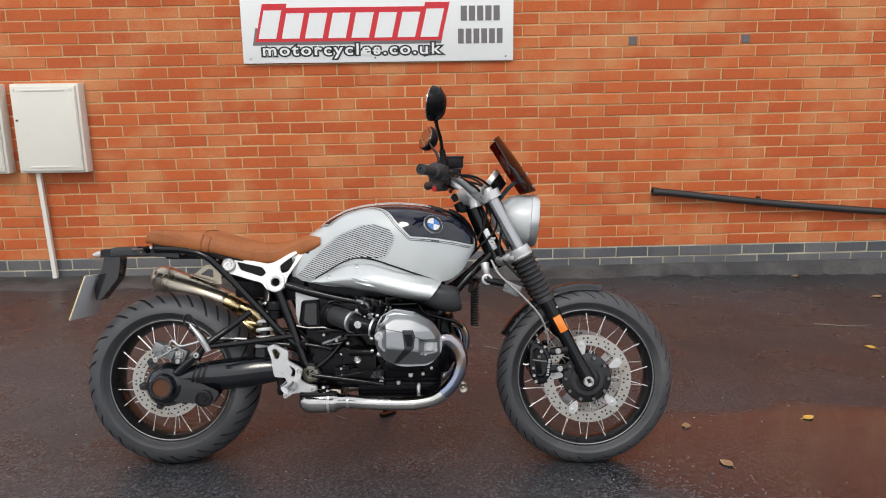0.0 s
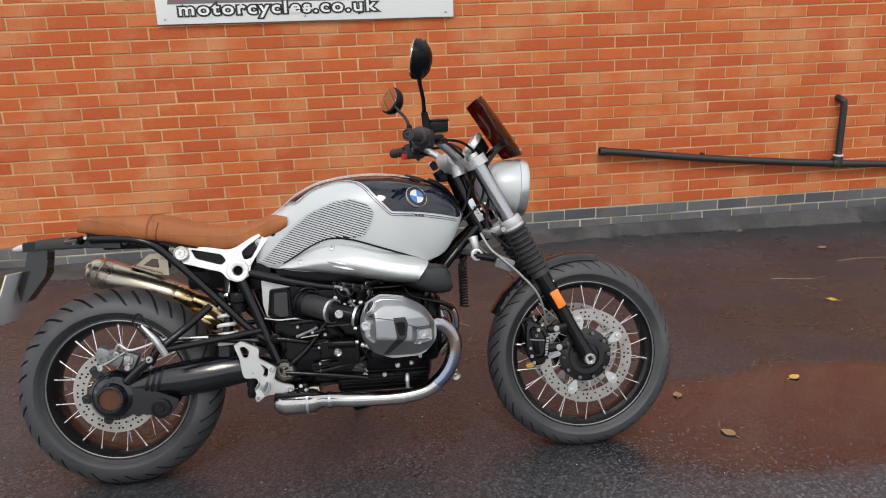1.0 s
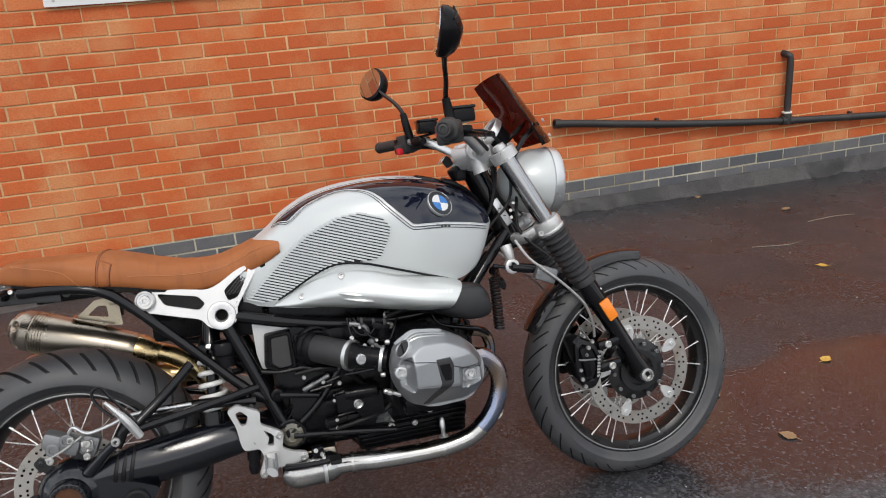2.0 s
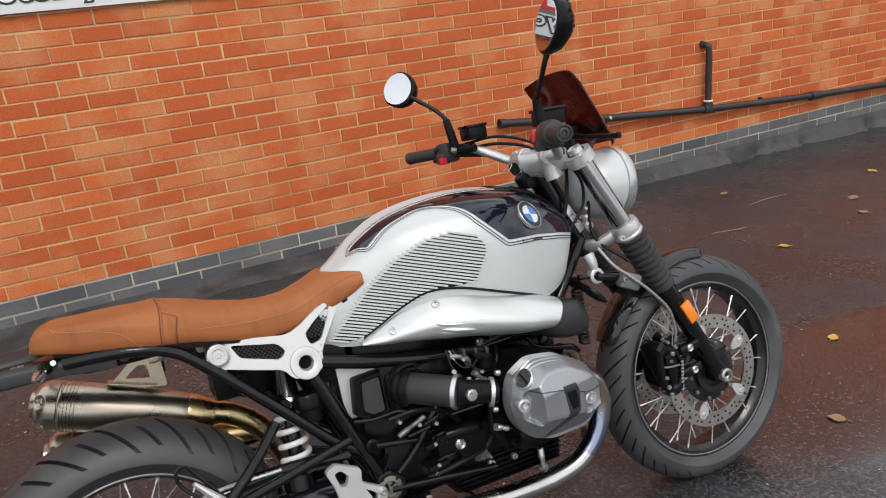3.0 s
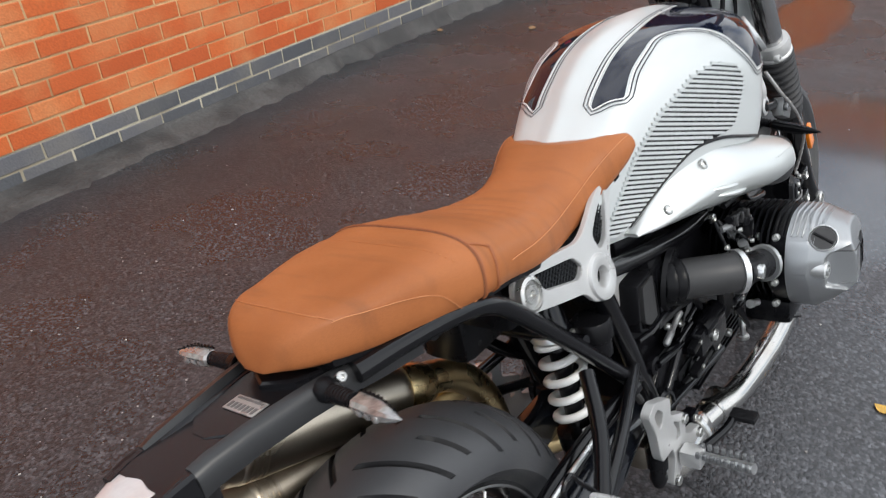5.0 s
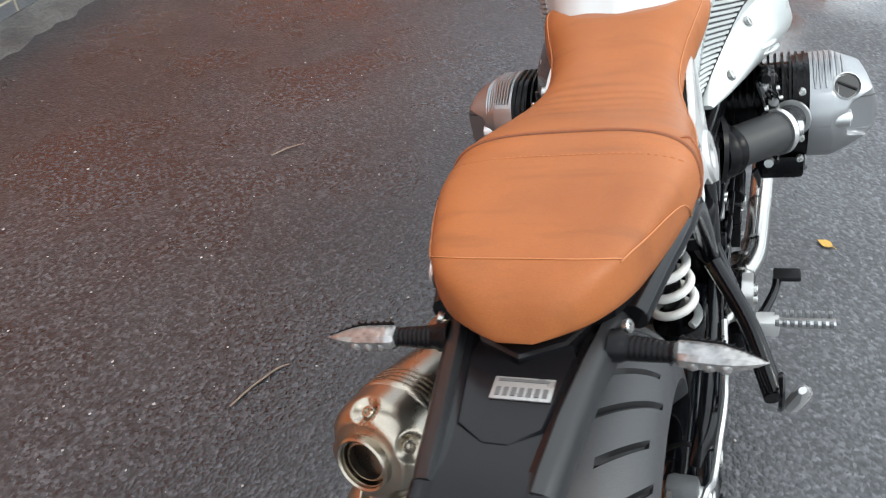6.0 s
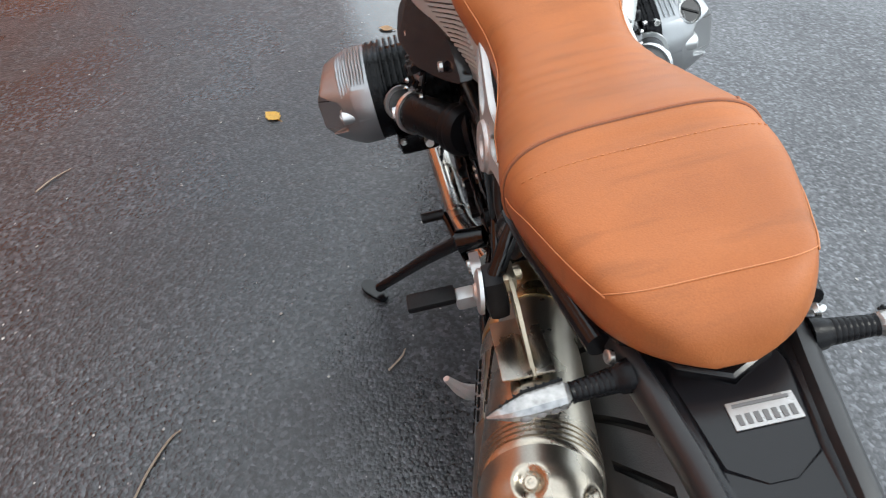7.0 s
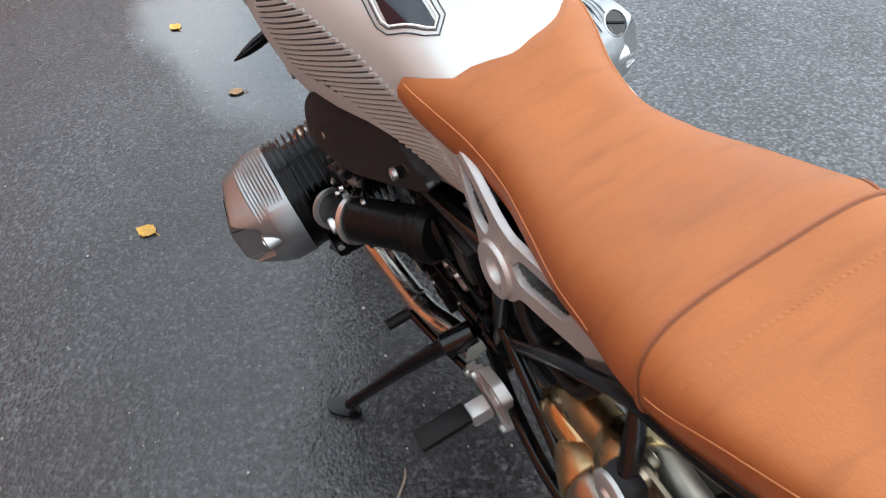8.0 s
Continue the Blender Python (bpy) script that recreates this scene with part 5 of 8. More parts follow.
    box_line = [tank_point(x, u_at(x, z), 0.0012) for x, z in ((0.926, 0.8350), (0.957, 0.8325), (0.957, 0.8255), (0.926, 0.8280), (0.926, 0.8350))]
    part("printed_box", tube(B(), [mirrored(p, s) for p in box_line], 0.0006, 4, 1), PINSTRIPE, tank, smooth=0)

# louvred flank: backing coloured dark as the shade of the gaps, with raised ribs
LOUVRE = [(0.470, 0.702), (0.498, 0.690), (0.550, 0.694), (0.634, 0.742), (0.714, 0.772), (0.780, 0.766), (0.802, 0.772), (0.830, 0.826), (0.832, 0.846), (0.815, 0.868), (0.772, 0.886), (0.712, 0.880), (0.630, 0.845), (0.566, 0.796), (0.516, 0.748)]


def span(z):
    """Where a level line enters and leaves the louvred area."""
    cut = []
    for (x0, z0), (x1, z1) in zip(LOUVRE, LOUVRE[1:] + LOUVRE[:1]):
        if (z0 - z) * (z1 - z) < 0:
            cut.append(x0 + (x1 - x0) * (z - z0) / (z1 - z0))
    return (min(cut), max(cut)) if len(cut) > 1 else None


SLOPE = 0.34


def slant_span(c):
    """The two ends of a louvre that falls towards the front."""
    cut = []
    for (x0, z0), (x1, z1) in zip(LOUVRE, LOUVRE[1:] + LOUVRE[:1]):
        a, b = z0 + SLOPE * (x0 - 0.65) - c, z1 + SLOPE * (x1 - 0.65) - c
        if a * b < 0:
            t = a / (a - b)
            cut.append((x0 + (x1 - x0) * t, z0 + (z1 - z0) * t))
    return (min(cut), max(cut)) if len(cut) > 1 else None


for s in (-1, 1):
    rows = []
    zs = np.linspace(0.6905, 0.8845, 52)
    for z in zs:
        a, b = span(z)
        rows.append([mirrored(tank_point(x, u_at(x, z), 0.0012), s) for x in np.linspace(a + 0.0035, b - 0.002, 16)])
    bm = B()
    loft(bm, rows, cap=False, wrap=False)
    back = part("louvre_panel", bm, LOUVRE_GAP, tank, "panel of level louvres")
    level = [z + SLOPE * (x - 0.65) for x, z in LOUVRE]
    z = min(level) + 0.004
    while z < max(level) - 0.003:
        ends = slant_span(z)
        if ends is None or ends[1][0] - ends[0][0] < 0.012:
            z += 0.0078
            continue
        path = []
        reach = 0.007 / (ends[1][0] - ends[0][0])
        for t in np.linspace(-reach, 1.01, 14):
            x, zz = ends[0][0] + (ends[1][0] - ends[0][0]) * t, ends[0][1] + (ends[1][1] - ends[0][1]) * t
            path.append(mirrored(tank_point(x, u_at(x, zz), 0.0018), s))
        bm = B()
        rings = []
        for p in path:
            o = Vector((0, s, 0))
            rings.append([p + Vector((0, 0, 0.0028)) - o * 0.002, p + o * 0.0012 + Vector((0, 0, 0.0022)), p + o * 0.0012 - Vector((0, 0, 0.0022)), p - Vector((0, 0, 0.0028)) - o * 0.002])
        loft(bm, rings)
        part("louvre_rib", bm, PAINT, back)
        z += 0.0078

# filler cap and ignition switch
bm = lathe(B(), (0.985, 0, 0.939), (0.3, 0, 0.95), [(0, 0.046), (0.006, 0.046), (0.010, 0.040), (0.010, 0.022), (0.007, 0.020), (0.007, 0)], 30)
part("filler_cap", bm, FRAME, tank)
bm = B()
loft(bm, [[Vector((x + 0.006 * math.cos(a), w * math.sin(a), z + 0.012 * math.cos(a))) for a in np.linspace(0, 2 * math.pi, 16, endpoint=False)] for x, z, w in ((1.020, 0.934, 0.020), (1.045, 0.924, 0.044), (1.075, 0.902, 0.062), (1.100, 0.872, 0.074), (1.118, 0.835, 0.080), (1.124, 0.800, 0.072))])
part("nose_trim", bm, PLASTIC, tank, "black plastic trim over the tank's nose")
bm = lathe(B(), (1.06, 0.0, 0.965), (-0.45, 0, 0.9), [(-0.03, 0.02), (0, 0.02), (0.004, 0.016), (0.004, 0.004), (0.0, 0)], 20)
block(bm, (1.075, 0, 0.945), (0.03, 0.05, 0.03), 0.008)
ign = part("ignition_switch", bm, PLASTIC, bike)
ko = Vector((1.052, 0.0, 0.972))
bm = plate(B(), rounded([(-0.010, 0.0), (0.010, 0.0), (0.013, 0.022), (0.006, 0.032), (-0.006, 0.032), (-0.013, 0.022)], 0.005, 2), -0.004, 0.004, bevel=0.001)
bmesh.ops.transform(bm, matrix=Matrix.Translation(ko) @ Matrix.Rotation(radians(-26), 4, "Y"), verts=bm.verts)
part("key", bm, PLASTIC, ign, "black-headed ignition key")
ring = [ko + Vector((-0.022, 0.004, 0.020)) + 0.013 * Vector((math.cos(a) * 0.7, math.sin(a), math.cos(a) * 0.7)) for a in np.linspace(0, 2 * math.pi, 19)]
part("key_ring", tube(B(), ring, 0.0011, 5, 1), ALU, ign)

# -- right intake cover with its dark snout --
CX = (0.530, 0.575, 0.635, 0.690, 0.755, 0.835, 0.914, 0.990, 1.010, 1.045)
CT = (0.684, 0.708, 0.743, 0.763, 0.758, 0.733, 0.706, 0.678, 0.671, 0.660)
CB = (0.678, 0.671, 0.663, 0.655, 0.646, 0.630, 0.621, 0.616, 0.614, 0.616)
CY = (0.116, 0.132, 0.158, 0.178, 0.201, 0.218, 0.228, 0.228, 0.225, 0.205)


def cover_ring(x):
    t, b, y = ease(x, CX, CT), ease(x, CX, CB), ease(x, CX, CY)
    c, h = (t + b) / 2, (t - b) / 2
    inner = 0.100 if x < 0.7 else 0.115
    lean = float(np.interp(x, (0.70, 0.95), (0.70, 0.35)))
    pts = []
    for g in np.linspace(-math.pi / 2, math.pi / 2, 17):
        z = c + h * math.copysign(abs(math.sin(g)) ** 0.85, math.sin(g))
        pts.append(Vector((x, -inner - (y - lean * max(z - c, -0.012) - inner) * max(0.0, math.cos(g)) ** 0.38, z)))
    return pts + [Vector((x, -inner + 0.01, c + h * 0.6)), Vector((x, -inner + 0.01, c - h * 0.6))]


def cover_y(x, z):
    """How far out the cover's side is at x and z."""
    return ease(x, CX, CY) - float(np.interp(x, (0.70, 0.95), (0.70, 0.35))) * max(z - (ease(x, CX, CT) + ease(x, CX, CB)) / 2, -0.012)


def raked(x):
    """The ring, leaning forward towards the front so that the joint to the snout runs aslant."""
    lean = 0.75 * min(1.0, max(0.0, (x - 0.84) / 0.13))
    mid = (ease(x, CX, CT) + ease(x, CX, CB)) / 2
    return [Vector((v.x - 0.012 * lean + lean * (v.z - mid), v.y, v.z)) for v in cover_ring(x)]


bm = B()
loft(bm, [raked(x) for x in np.linspace(0.530, 0.982, 40)])
cover = part("intake_cover", bm, COVER, bike, "brushed aluminium intake cover", 55)
bm = B()
rings = []
for x, t, b, y in ((0.900, 0.668, 0.618, 0.190), (0.930, 0.676, 0.602, 0.205), (0.965, 0.676, 0.586, 0.212), (1.000, 0.673, 0.577, 0.214), (1.035, 0.668, 0.575, 0.210), (1.056, 0.662, 0.580, 0.203), (1.064, 0.650, 0.592, 0.196), (1.058, 0.642, 0.598, 0.190), (1.030, 0.640, 0.600, 0.186)):
    c, h = (t + b) / 2, (t - b) / 2
    rings.append([Vector((x - 0.006 * math.sin(g), -0.155 - (y - 0.155) * math.copysign(abs(math.cos(g)) ** 0.6, math.cos(g)), c + h * math.copysign(abs(math.sin(g)) ** 0.7, math.sin(g)))) for g in np.linspace(0, 2 * math.pi, 32, endpoint=False)])
loft(bm, rings)
part("snout", bm, RAIL, cover)
# black strip laid along the cover's top edge as the shadow gap below the tank
gap_path = [mirrored(tank_point(x, u_at(x, ease(x, CX, CT) + 0.003), 0.001), -1) for x in np.linspace(0.54, 0.97, 24)]
part("rubber_seal", tube(B(), gap_path, 0.0032, 6, 1), RUBBER, cover, "dark strip standing for the shadow gap over the intake cover")
bm = B()
for x, z in ((0.698, 0.735), (0.597, 0.696)):
    bolt(bm, (x, -cover_y(x, z) + 0.004, z), (0, -1, 0.6), 0.009, 0.006)
pieces("cover_bolt", bm, BOLT, cover)
for k, (x0, x1, z) in enumerate(((0.672, 0.750, 0.699), (0.688, 0.766, 0.683))):
    bm = tube(B(), [(x, -cover_y(x, z - 0.016 * t) + 0.0015 + 0.006 * abs(2 * t - 1) ** 3, z - 0.016 * t) for t, x in ((q, x0 + (x1 - x0) * q) for q in np.linspace(0, 1, 7))], [0.001, 0.003, 0.0045, 0.005, 0.0045, 0.003, 0.001], 8, 2)
    part("raised_slash", bm, COVER, cover)
bm = B()
for k in range(7):
    x = 0.885 + k * 0.012
    block(bm, (x, -cover_y(x, 0.676 - 0.0018 * k) + 0.0016, 0.676 - 0.0018 * k), (0.009, 0.0022, 0.009), 0, Matrix.Rotation(-0.38, 3, "X"))
pieces("embossed_bar", bm, COVER, cover, smooth=0)
# left side cover
bm = B()
plate(bm, rounded([(0.535, 0.690), (0.60, 0.722), (0.70, 0.738), (0.80, 0.724), (0.825, 0.690), (0.80, 0.652), (0.70, 0.643), (0.60, 0.668)], 0.02), 0.0, 0.018, bevel=0.006)
for q in bm.verts:
    q.co.y += 0.105 + 0.27 * max(0, q.co.x - 0.53) - 0.15 * max(0, q.co.x - 0.78) - 0.42 * (q.co.z - 0.685)
lc = part("side_cover", bm, FENDER, bike, "gloss black side cover with two bolts")
bm = B()
bolt(bm, (0.600, 0.144, 0.690), (0, 1, 0.1), 0.009, 0.007)
bolt(bm, (0.767, 0.185, 0.668), (0, 1, 0.1), 0.009, 0.007)
pieces("cover_bolt", bm, BOLT, lc)

# -- seat --
SX_ = (-0.104, -0.098, -0.080, -0.050, -0.015, 0.03, 0.10, 0.15, 0.20, 0.26, 0.33, 0.40, 0.455, 0.50, 0.535, 0.560)
SW_ = (0.0166, 0.0364, 0.0619, 0.0821, 0.0940, 0.1064, 0.1211, 0.1242, 0.1177, 0.1119, 0.0985, 0.0867, 0.0905, 0.1041, 0.1130, 0.1150)
ST_ = (0.8248, 0.8467, 0.8640, 0.8700, 0.8680, 0.8673, 0.8651, 0.8642, 0.8521, 0.8337, 0.8188, 0.8177, 0.8328, 0.8487, 0.8531, 0.8484)
SB_ = (0.8193, 0.8247, 0.8253, 0.8217, 0.8156, 0.8105, 0.8006, 0.7951, 0.7847, 0.7695, 0.7545, 0.7519, 0.7652, 0.7865, 0.8021, 0.8140)


def seat_point(x, v, lift=0.0):
    """A point of the seat's skin: v runs from -1 on the right lower edge over the top to 1 on the left."""
    w, t, b = ease(x, SX_, SW_), ease(x, SX_, ST_), ease(x, SX_, SB_)
    if 0.118 < x < 0.148:
        t += 0.0022 * math.sin((x - 0.118) / 0.03 * math.pi)
    a = v * math.pi / 2 * 1.12
    n = 3.5 + 2.5 * min(1.0, max(0.0, (0.13 - x) / 0.07)) * min(1.0, max(0.0, (x + 0.104) / 0.05))
    c, q = math.cos(a), math.sin(a)
    y = w * math.copysign(abs(q) ** (2 / n), q)
    z = b + (t - b) * (math.copysign(abs(c) ** (2 / n), c) if c > 0 else c * 0.9)
    if c < 0:
        y *= 1 + 0.6 * c
    if x < 0.10:
        # the sides of the pillion pad are cut back outside its seams
        edge = float(np.interp(x, (-0.10, -0.04, 0.10), (0.60, 0.62, 0.93)))
        z -= max(0.0, abs(v) - edge) / (1 - edge) * 0.030 * min(1.0, (0.10 - x) / 0.10) * min(1.0, max(0.0, (x + 0.098) / 0.04)) * max(0.0, c) ** 0.3
    fold = 0.0006 * math.sin(x * 210) * max(0, 1 - abs(x - 0.31) / 0.14) * max(0, c)
    p = Vector((x, y, z + fold))
    if lift:
        d = Vector((0, p.y, (p.z - (t + b) / 2) * 1.6)).normalized()
        p += d * lift
    return p


bm = B()
rings = []
for x in np.concatenate([np.linspace(-0.104, -0.06, 12), np.linspace(-0.05, 0.56, 110)]):
    ring = []
    for v in np.linspace(-1, 1, 49):
        # the nose is hollowed round the tank
        xe = x if x < 0.44 else 0.44 + (x - 0.44) * (0.42 + 0.58 * min(1.0, abs(v) * 1.9) ** 2)
        q = seat_point(xe, v)
        ring.append(q)
    rings.append(ring)
loft(bm, rings)
seat = part("seat", bm, LEATHER, bike, "stitched tan leather saddle with pillion step", 70)


def seam(path, r, mat, name, lift=0.0006):
    return part(name, tube(B(), [seat_point(x, v, lift) for x, v in path], r, 6, 3), mat, seat)


# the ridge across, between rider and pillion, with its strap down either side


def ridge_x(v):
    return 0.143 - 0.016 * abs(v) ** 2.2 - 0.004 * v


seam([(ridge_x(v), v) for v in np.linspace(-0.96, 0.96, 41)], 0.0019, PIPING, "piping", 0.0008)
# dark line beside the piping: the fold's shade as colour
seam([(ridge_x(v) - 0.0028, v) for v in np.linspace(-0.96, 0.96, 41)], 0.0010, FOLD, "seam_fold", 0.0001)
for s in [-1]:
    seam([(ridge_x(v) + 0.007, s * v) for v in np.linspace(0.50, 0.97, 14)], 0.0012, PIPING, "piping", 0.0003)
    seam([(ridge_x(v) + 0.032 * min(1.0, (v - 0.42) / 0.16), s * v) for v in np.linspace(0.44, 0.97, 18)], 0.0015, PIPING, "piping", 0.0006)
    seam([(ridge_x(v) + 0.0345 * min(1.0, (v - 0.42) / 0.16), s * v) for v in np.linspace(0.48, 0.97, 16)], 0.0009, FOLD, "seam_fold", 0.0)
# stitches over the pillion pad


def across(r, half_power=2.95):
    """The skin's parameter where the seat is r of its half width out."""
    return math.copysign(math.asin(min(1.0, abs(r) ** half_power)) / (math.pi / 2 * 1.12), r)


seam([(-0.048 - 0.014 * (1 - (v / 0.62) ** 2), v) for v in np.linspace(-0.62, 0.62, 31)], 0.0006, THREAD, "stitching")
for s in (-1, 1):
    seam([(x, s * float(np.interp(x, (-0.10, -0.04, 0.10), (0.60, 0.62, 0.93 if s < 0 else 0.80)))) for x in np.linspace(-0.052, 0.120, 14)], 0.0007, THREAD, "stitching")
    seam([(x, s * float(np.interp(x, (0.13, 0.22, 0.33, 0.45, 0.55), (0.90, 0.80, 0.70, 0.66, 0.60)))) for x in np.linspace(0.20, 0.552, 24)], 0.0009, THREAD, "stitching")
bm = B()
path = [seat_point(ridge_x(v) - 0.004 - 0.040 * (1 - abs(v / 0.9) ** 3), v, 0.0006) for v in (across(r, 2.6) for r in np.linspace(-0.93, 0.93, 75))]
for a, b in zip(path[::2], path[1::2]):
    tube(bm, [a, b], 0.0005, 4, 1)
part("stitching", bm, THREAD, seat)
# seat base
bm = B()
rings = []
for x in np.linspace(-0.06, 0.52, 30):
    w, b = ease(x, SX_, SW_) * 0.93, ease(x, SX_, SB_)
    rings.append([Vector((x, y, z)) for y, z in ((-w, b + 0.012), (-w, b - 0.012), (-w * 0.8, b - 0.022), (w * 0.8, b - 0.022), (w, b - 0.012), (w, b + 0.012))])
loft(bm, rings)
part("seat_base", bm, PLASTIC, seat)

# -- frame --
frame_part = part("frame", tube(B(), [(0.40, -0.09, 0.672), (0.40, 0.09, 0.672)], 0.022, 16, 1), FRAME, bike, "black tubular steel frame")


def rail(pts, r, name="frame_tube", n=5, both=True, mat=None, flat=1.0):
    for s in (-1, 1) if both else (-1,):
        part(name, tube(B(), sides([(p[0], abs(p[1]) if both else -p[1], p[2]) for p in pts], s), r, 12, n, flat), mat or FRAME, frame_part)


rail([(-0.045, 0.082, 0.797), (0.02, 0.095, 0.797), (0.085, 0.108, 0.792), (0.140, 0.112, 0.776), (0.190, 0.113, 0.738), (0.32, 0.113, 0.604), (0.42, 0.112, 0.496), (0.490, 0.110, 0.440)], 0.0125)
rail([(0.405, 0.106, 0.655), (0.455, 0.108, 0.525), (0.505, 0.110, 0.39), (0.520, 0.110, 0.345)], 0.017)
rail([(0.42, 0.104, 0.672), (0.55, 0.106, 0.636), (0.72, 0.11, 0.604), (0.90, 0.10, 0.600), (1.02, 0.08, 0.640), (1.12, 0.05, 0.72)], 0.0155)
rail([(0.310, -0.122, 0.572), (0.250, -0.166, 0.522), (0.183, -0.196, 0.472)], 0.0115, both=False)
rail([(0.46, -0.115, 0.484), (0.32, -0.158, 0.470), (0.185, -0.194, 0.458)], 0.0105, both=False)
rail([(0.46, 0.115, 0.484), (0.32, 0.14, 0.470), (0.180, 0.168, 0.452)], 0.0105, both=False)
rail([(1.175, 0.05, 0.775), (1.075, 0.085, 0.675), (0.99, 0.095, 0.56), (0.98, 0.09, 0.44)], 0.0145)
rail([(1.115, 0.03, 0.86), (0.99, 0.085, 0.70), (0.92, 0.095, 0.62)], 0.014)
rail([(0.520, 0.118, 0.350), (0.60, 0.122, 0.415), (0.670, 0.128, 0.504)], 0.0085)
rail([(0.530, 0.122, 0.345), (0.66, 0.126, 0.330), (0.79, 0.128, 0.312)], 0.0085)
part("cross_tube", tube(B(), [(0.34, -0.11, 0.60), (0.34, 0.11, 0.60)], 0.012, 10, 1), FRAME, frame_part)
part("cross_tube", tube(B(), [(0.06, -0.10, 0.785), (0.06, 0.10, 0.785)], 0.010, 10, 1), FRAME, frame_part)
part("pivot_tube", tube(B(), [(0.525, -0.115, 0.350), (0.525, 0.115, 0.350)], 0.036, 18, 1), FRAME, frame_part)
for s in (-1, 1):
    bm = lathe(B(), (0.525, s * 0.116, 0.350), (0, s, 0), [(0, 0.040), (0.010, 0.040), (0.014, 0.036), (0.014, 0.031), (0.008, 0.029)], 28)
    part("pivot_cap", bm, FRAME, frame_part)
    bm = lathe(B(), (0.525, s * 0.122, 0.350), (0, s, 0), [(0, 0.030), (0.004, 0.029), (0.006, 0.018), (0.004, 0.016), (0.004, 0.006), (0.006, 0)], 24)
    part("sight_glass", bm, GLASS_BLACK, frame_part, "round sight glass in the pivot")

# cast node bracket under the seat, with meshed windows
for s in (-1, 1):
    y0, y1 = s * 0.096, s * 0.114
    out = rounded([(0.204, 0.722), (0.212, 0.758), (0.236, 0.770), (0.300, 0.757), (0.372, 0.744), (0.398, 0.752), (0.448, 0.782), (0.486, 0.796), (0.505, 0.794), (0.500, 0.780), (0.476, 0.746), (0.440, 0.694), (0.436, 0.660),
                   (0.404, 0.643), (0.368, 0.652), (0.352, 0.676), (0.300, 0.690), (0.240, 0.708), (0.216, 0.712)], 0.012, 3)
    h1 = rounded([(0.256, 0.752), (0.350, 0.732), (0.366, 0.712), (0.350, 0.698), (0.272, 0.722)], 0.007, 2)
    h2 = rounded([(0.412, 0.736), (0.436, 0.756), (0.478, 0.784), (0.470, 0.760), (0.444, 0.716), (0.420, 0.710)], 0.007, 2)
    bm = B()
    h3 = [(0.400 + 0.0185 * math.cos(a), 0.678 + 0.0185 * math.sin(a)) for a in np.linspace(0, 2 * math.pi, 20, endpoint=False)]
    plate(bm, out, y0 + s * 0.009, y1, (h1, h2, h3), 0.004)
    node = part("seat_bracket", bm, CAST, bike, "cast silver bracket with meshed windows")
    part("bracket_eye", lathe(B(), (0.400, s * 0.098, 0.678), (0, s, 0), [(0, 0.034), (0.013, 0.036), (0.021, 0.033), (0.022, 0.026), (0.020, 0.0165), (0.014, 0.0145), (0.002, 0.014)], 30), CAST, node)
    part("bracket_hole", lathe(B(), (0.400, s * 0.101, 0.678), (0, s, 0), [(0, 0.018), (0.002, 0.018), (0.002, 0)], 20), HOLE, node)
    if s < 0:
        part("bracket_boss", lathe(B(), (0.230, s * 0.117, 0.741), (0, s, 0), [(0, 0.024), (0.008, 0.023), (0.010, 0.019), (0.006, 0.018), (0.006, 0.013), (0.009, 0.012), (0.009, 0.006), (0.005, 0.005), (0.005, 0)], 26), BOLT, node)
    for hole in (h1, h2):
        # dark sheet behind the wires, standing for the shade within the window
        bm = B()
        plate(bm, hole, s * 0.1035, s * 0.105, (), 0)
        xs = [p[0] for p in hole]
        zs = [p[1] for p in hole]
        cx, cz = sum(xs) / len(xs), sum(zs) / len(zs)
        part("window_mesh", bm, HOLE, node, smooth=0)
        bm = B()
        for k in range(-9, 10):
            for d in (-1, 1):
                a, b = (cx + k * 0.009 - d * 0.02, cz - 0.02), (cx + k * 0.009 + d * 0.02, cz + 0.02)
                seg = []
                for t in np.linspace(0, 1, 30):
                    x, z = a[0] + (b[0] - a[0]) * t, a[1] + (b[1] - a[1]) * t
                    inside = False
                    for (x0, z0), (x1, z1) in zip(hole, hole[1:] + hole[:1]):
                        if (z0 > z) != (z1 > z) and x < (x1 - x0) * (z - z0) / (z1 - z0) + x0:
                            inside = not inside
                    if inside:
                        seg.append((x, s * 0.107, z))
                if len(seg) > 2:
                    tube(bm, [seg[0], seg[-1]], 0.0012, 4, 1)
        pieces("mesh_wire", bm, FRAME, node)
    # the bracket leans in towards its top
    for ob in (node, *node.children):
        for v in ob.data.vertices:
            v.co.y -= s * 0.20 * (v.co.z - 0.69)

# -- tail --
bm = B()
rings = []
for x, w, z, d in ((0.03, 0.074, 0.790, 0.024), (-0.05, 0.062, 0.796, 0.026), (-0.10, 0.055, 0.798, 0.028), (-0.16, 0.047, 0.799, 0.030), (-0.205, 0.043, 0.799, 0.030), (-0.235, 0.046, 0.799, 0.028), (-0.252, 0.046, 0.797, 0.026)):
    dip = 0.005 if x > -0.17 else 0.001
    rings.append([Vector((x, y, q)) for y, q in ((-w, z - d), (-w, z - 0.003), (-w * 0.94, z), (-w * 0.80, z - 0.001), (-w * 0.72, z - dip), (w * 0.72, z - dip), (w * 0.80, z - 0.001), (w * 0.94, z), (w, z - 0.003), (w, z - d))])
loft(bm, rings)
tail = part("tail_section", bm, TAIL, bike, "dark glossy plastic tail section", 25)
bm = B()
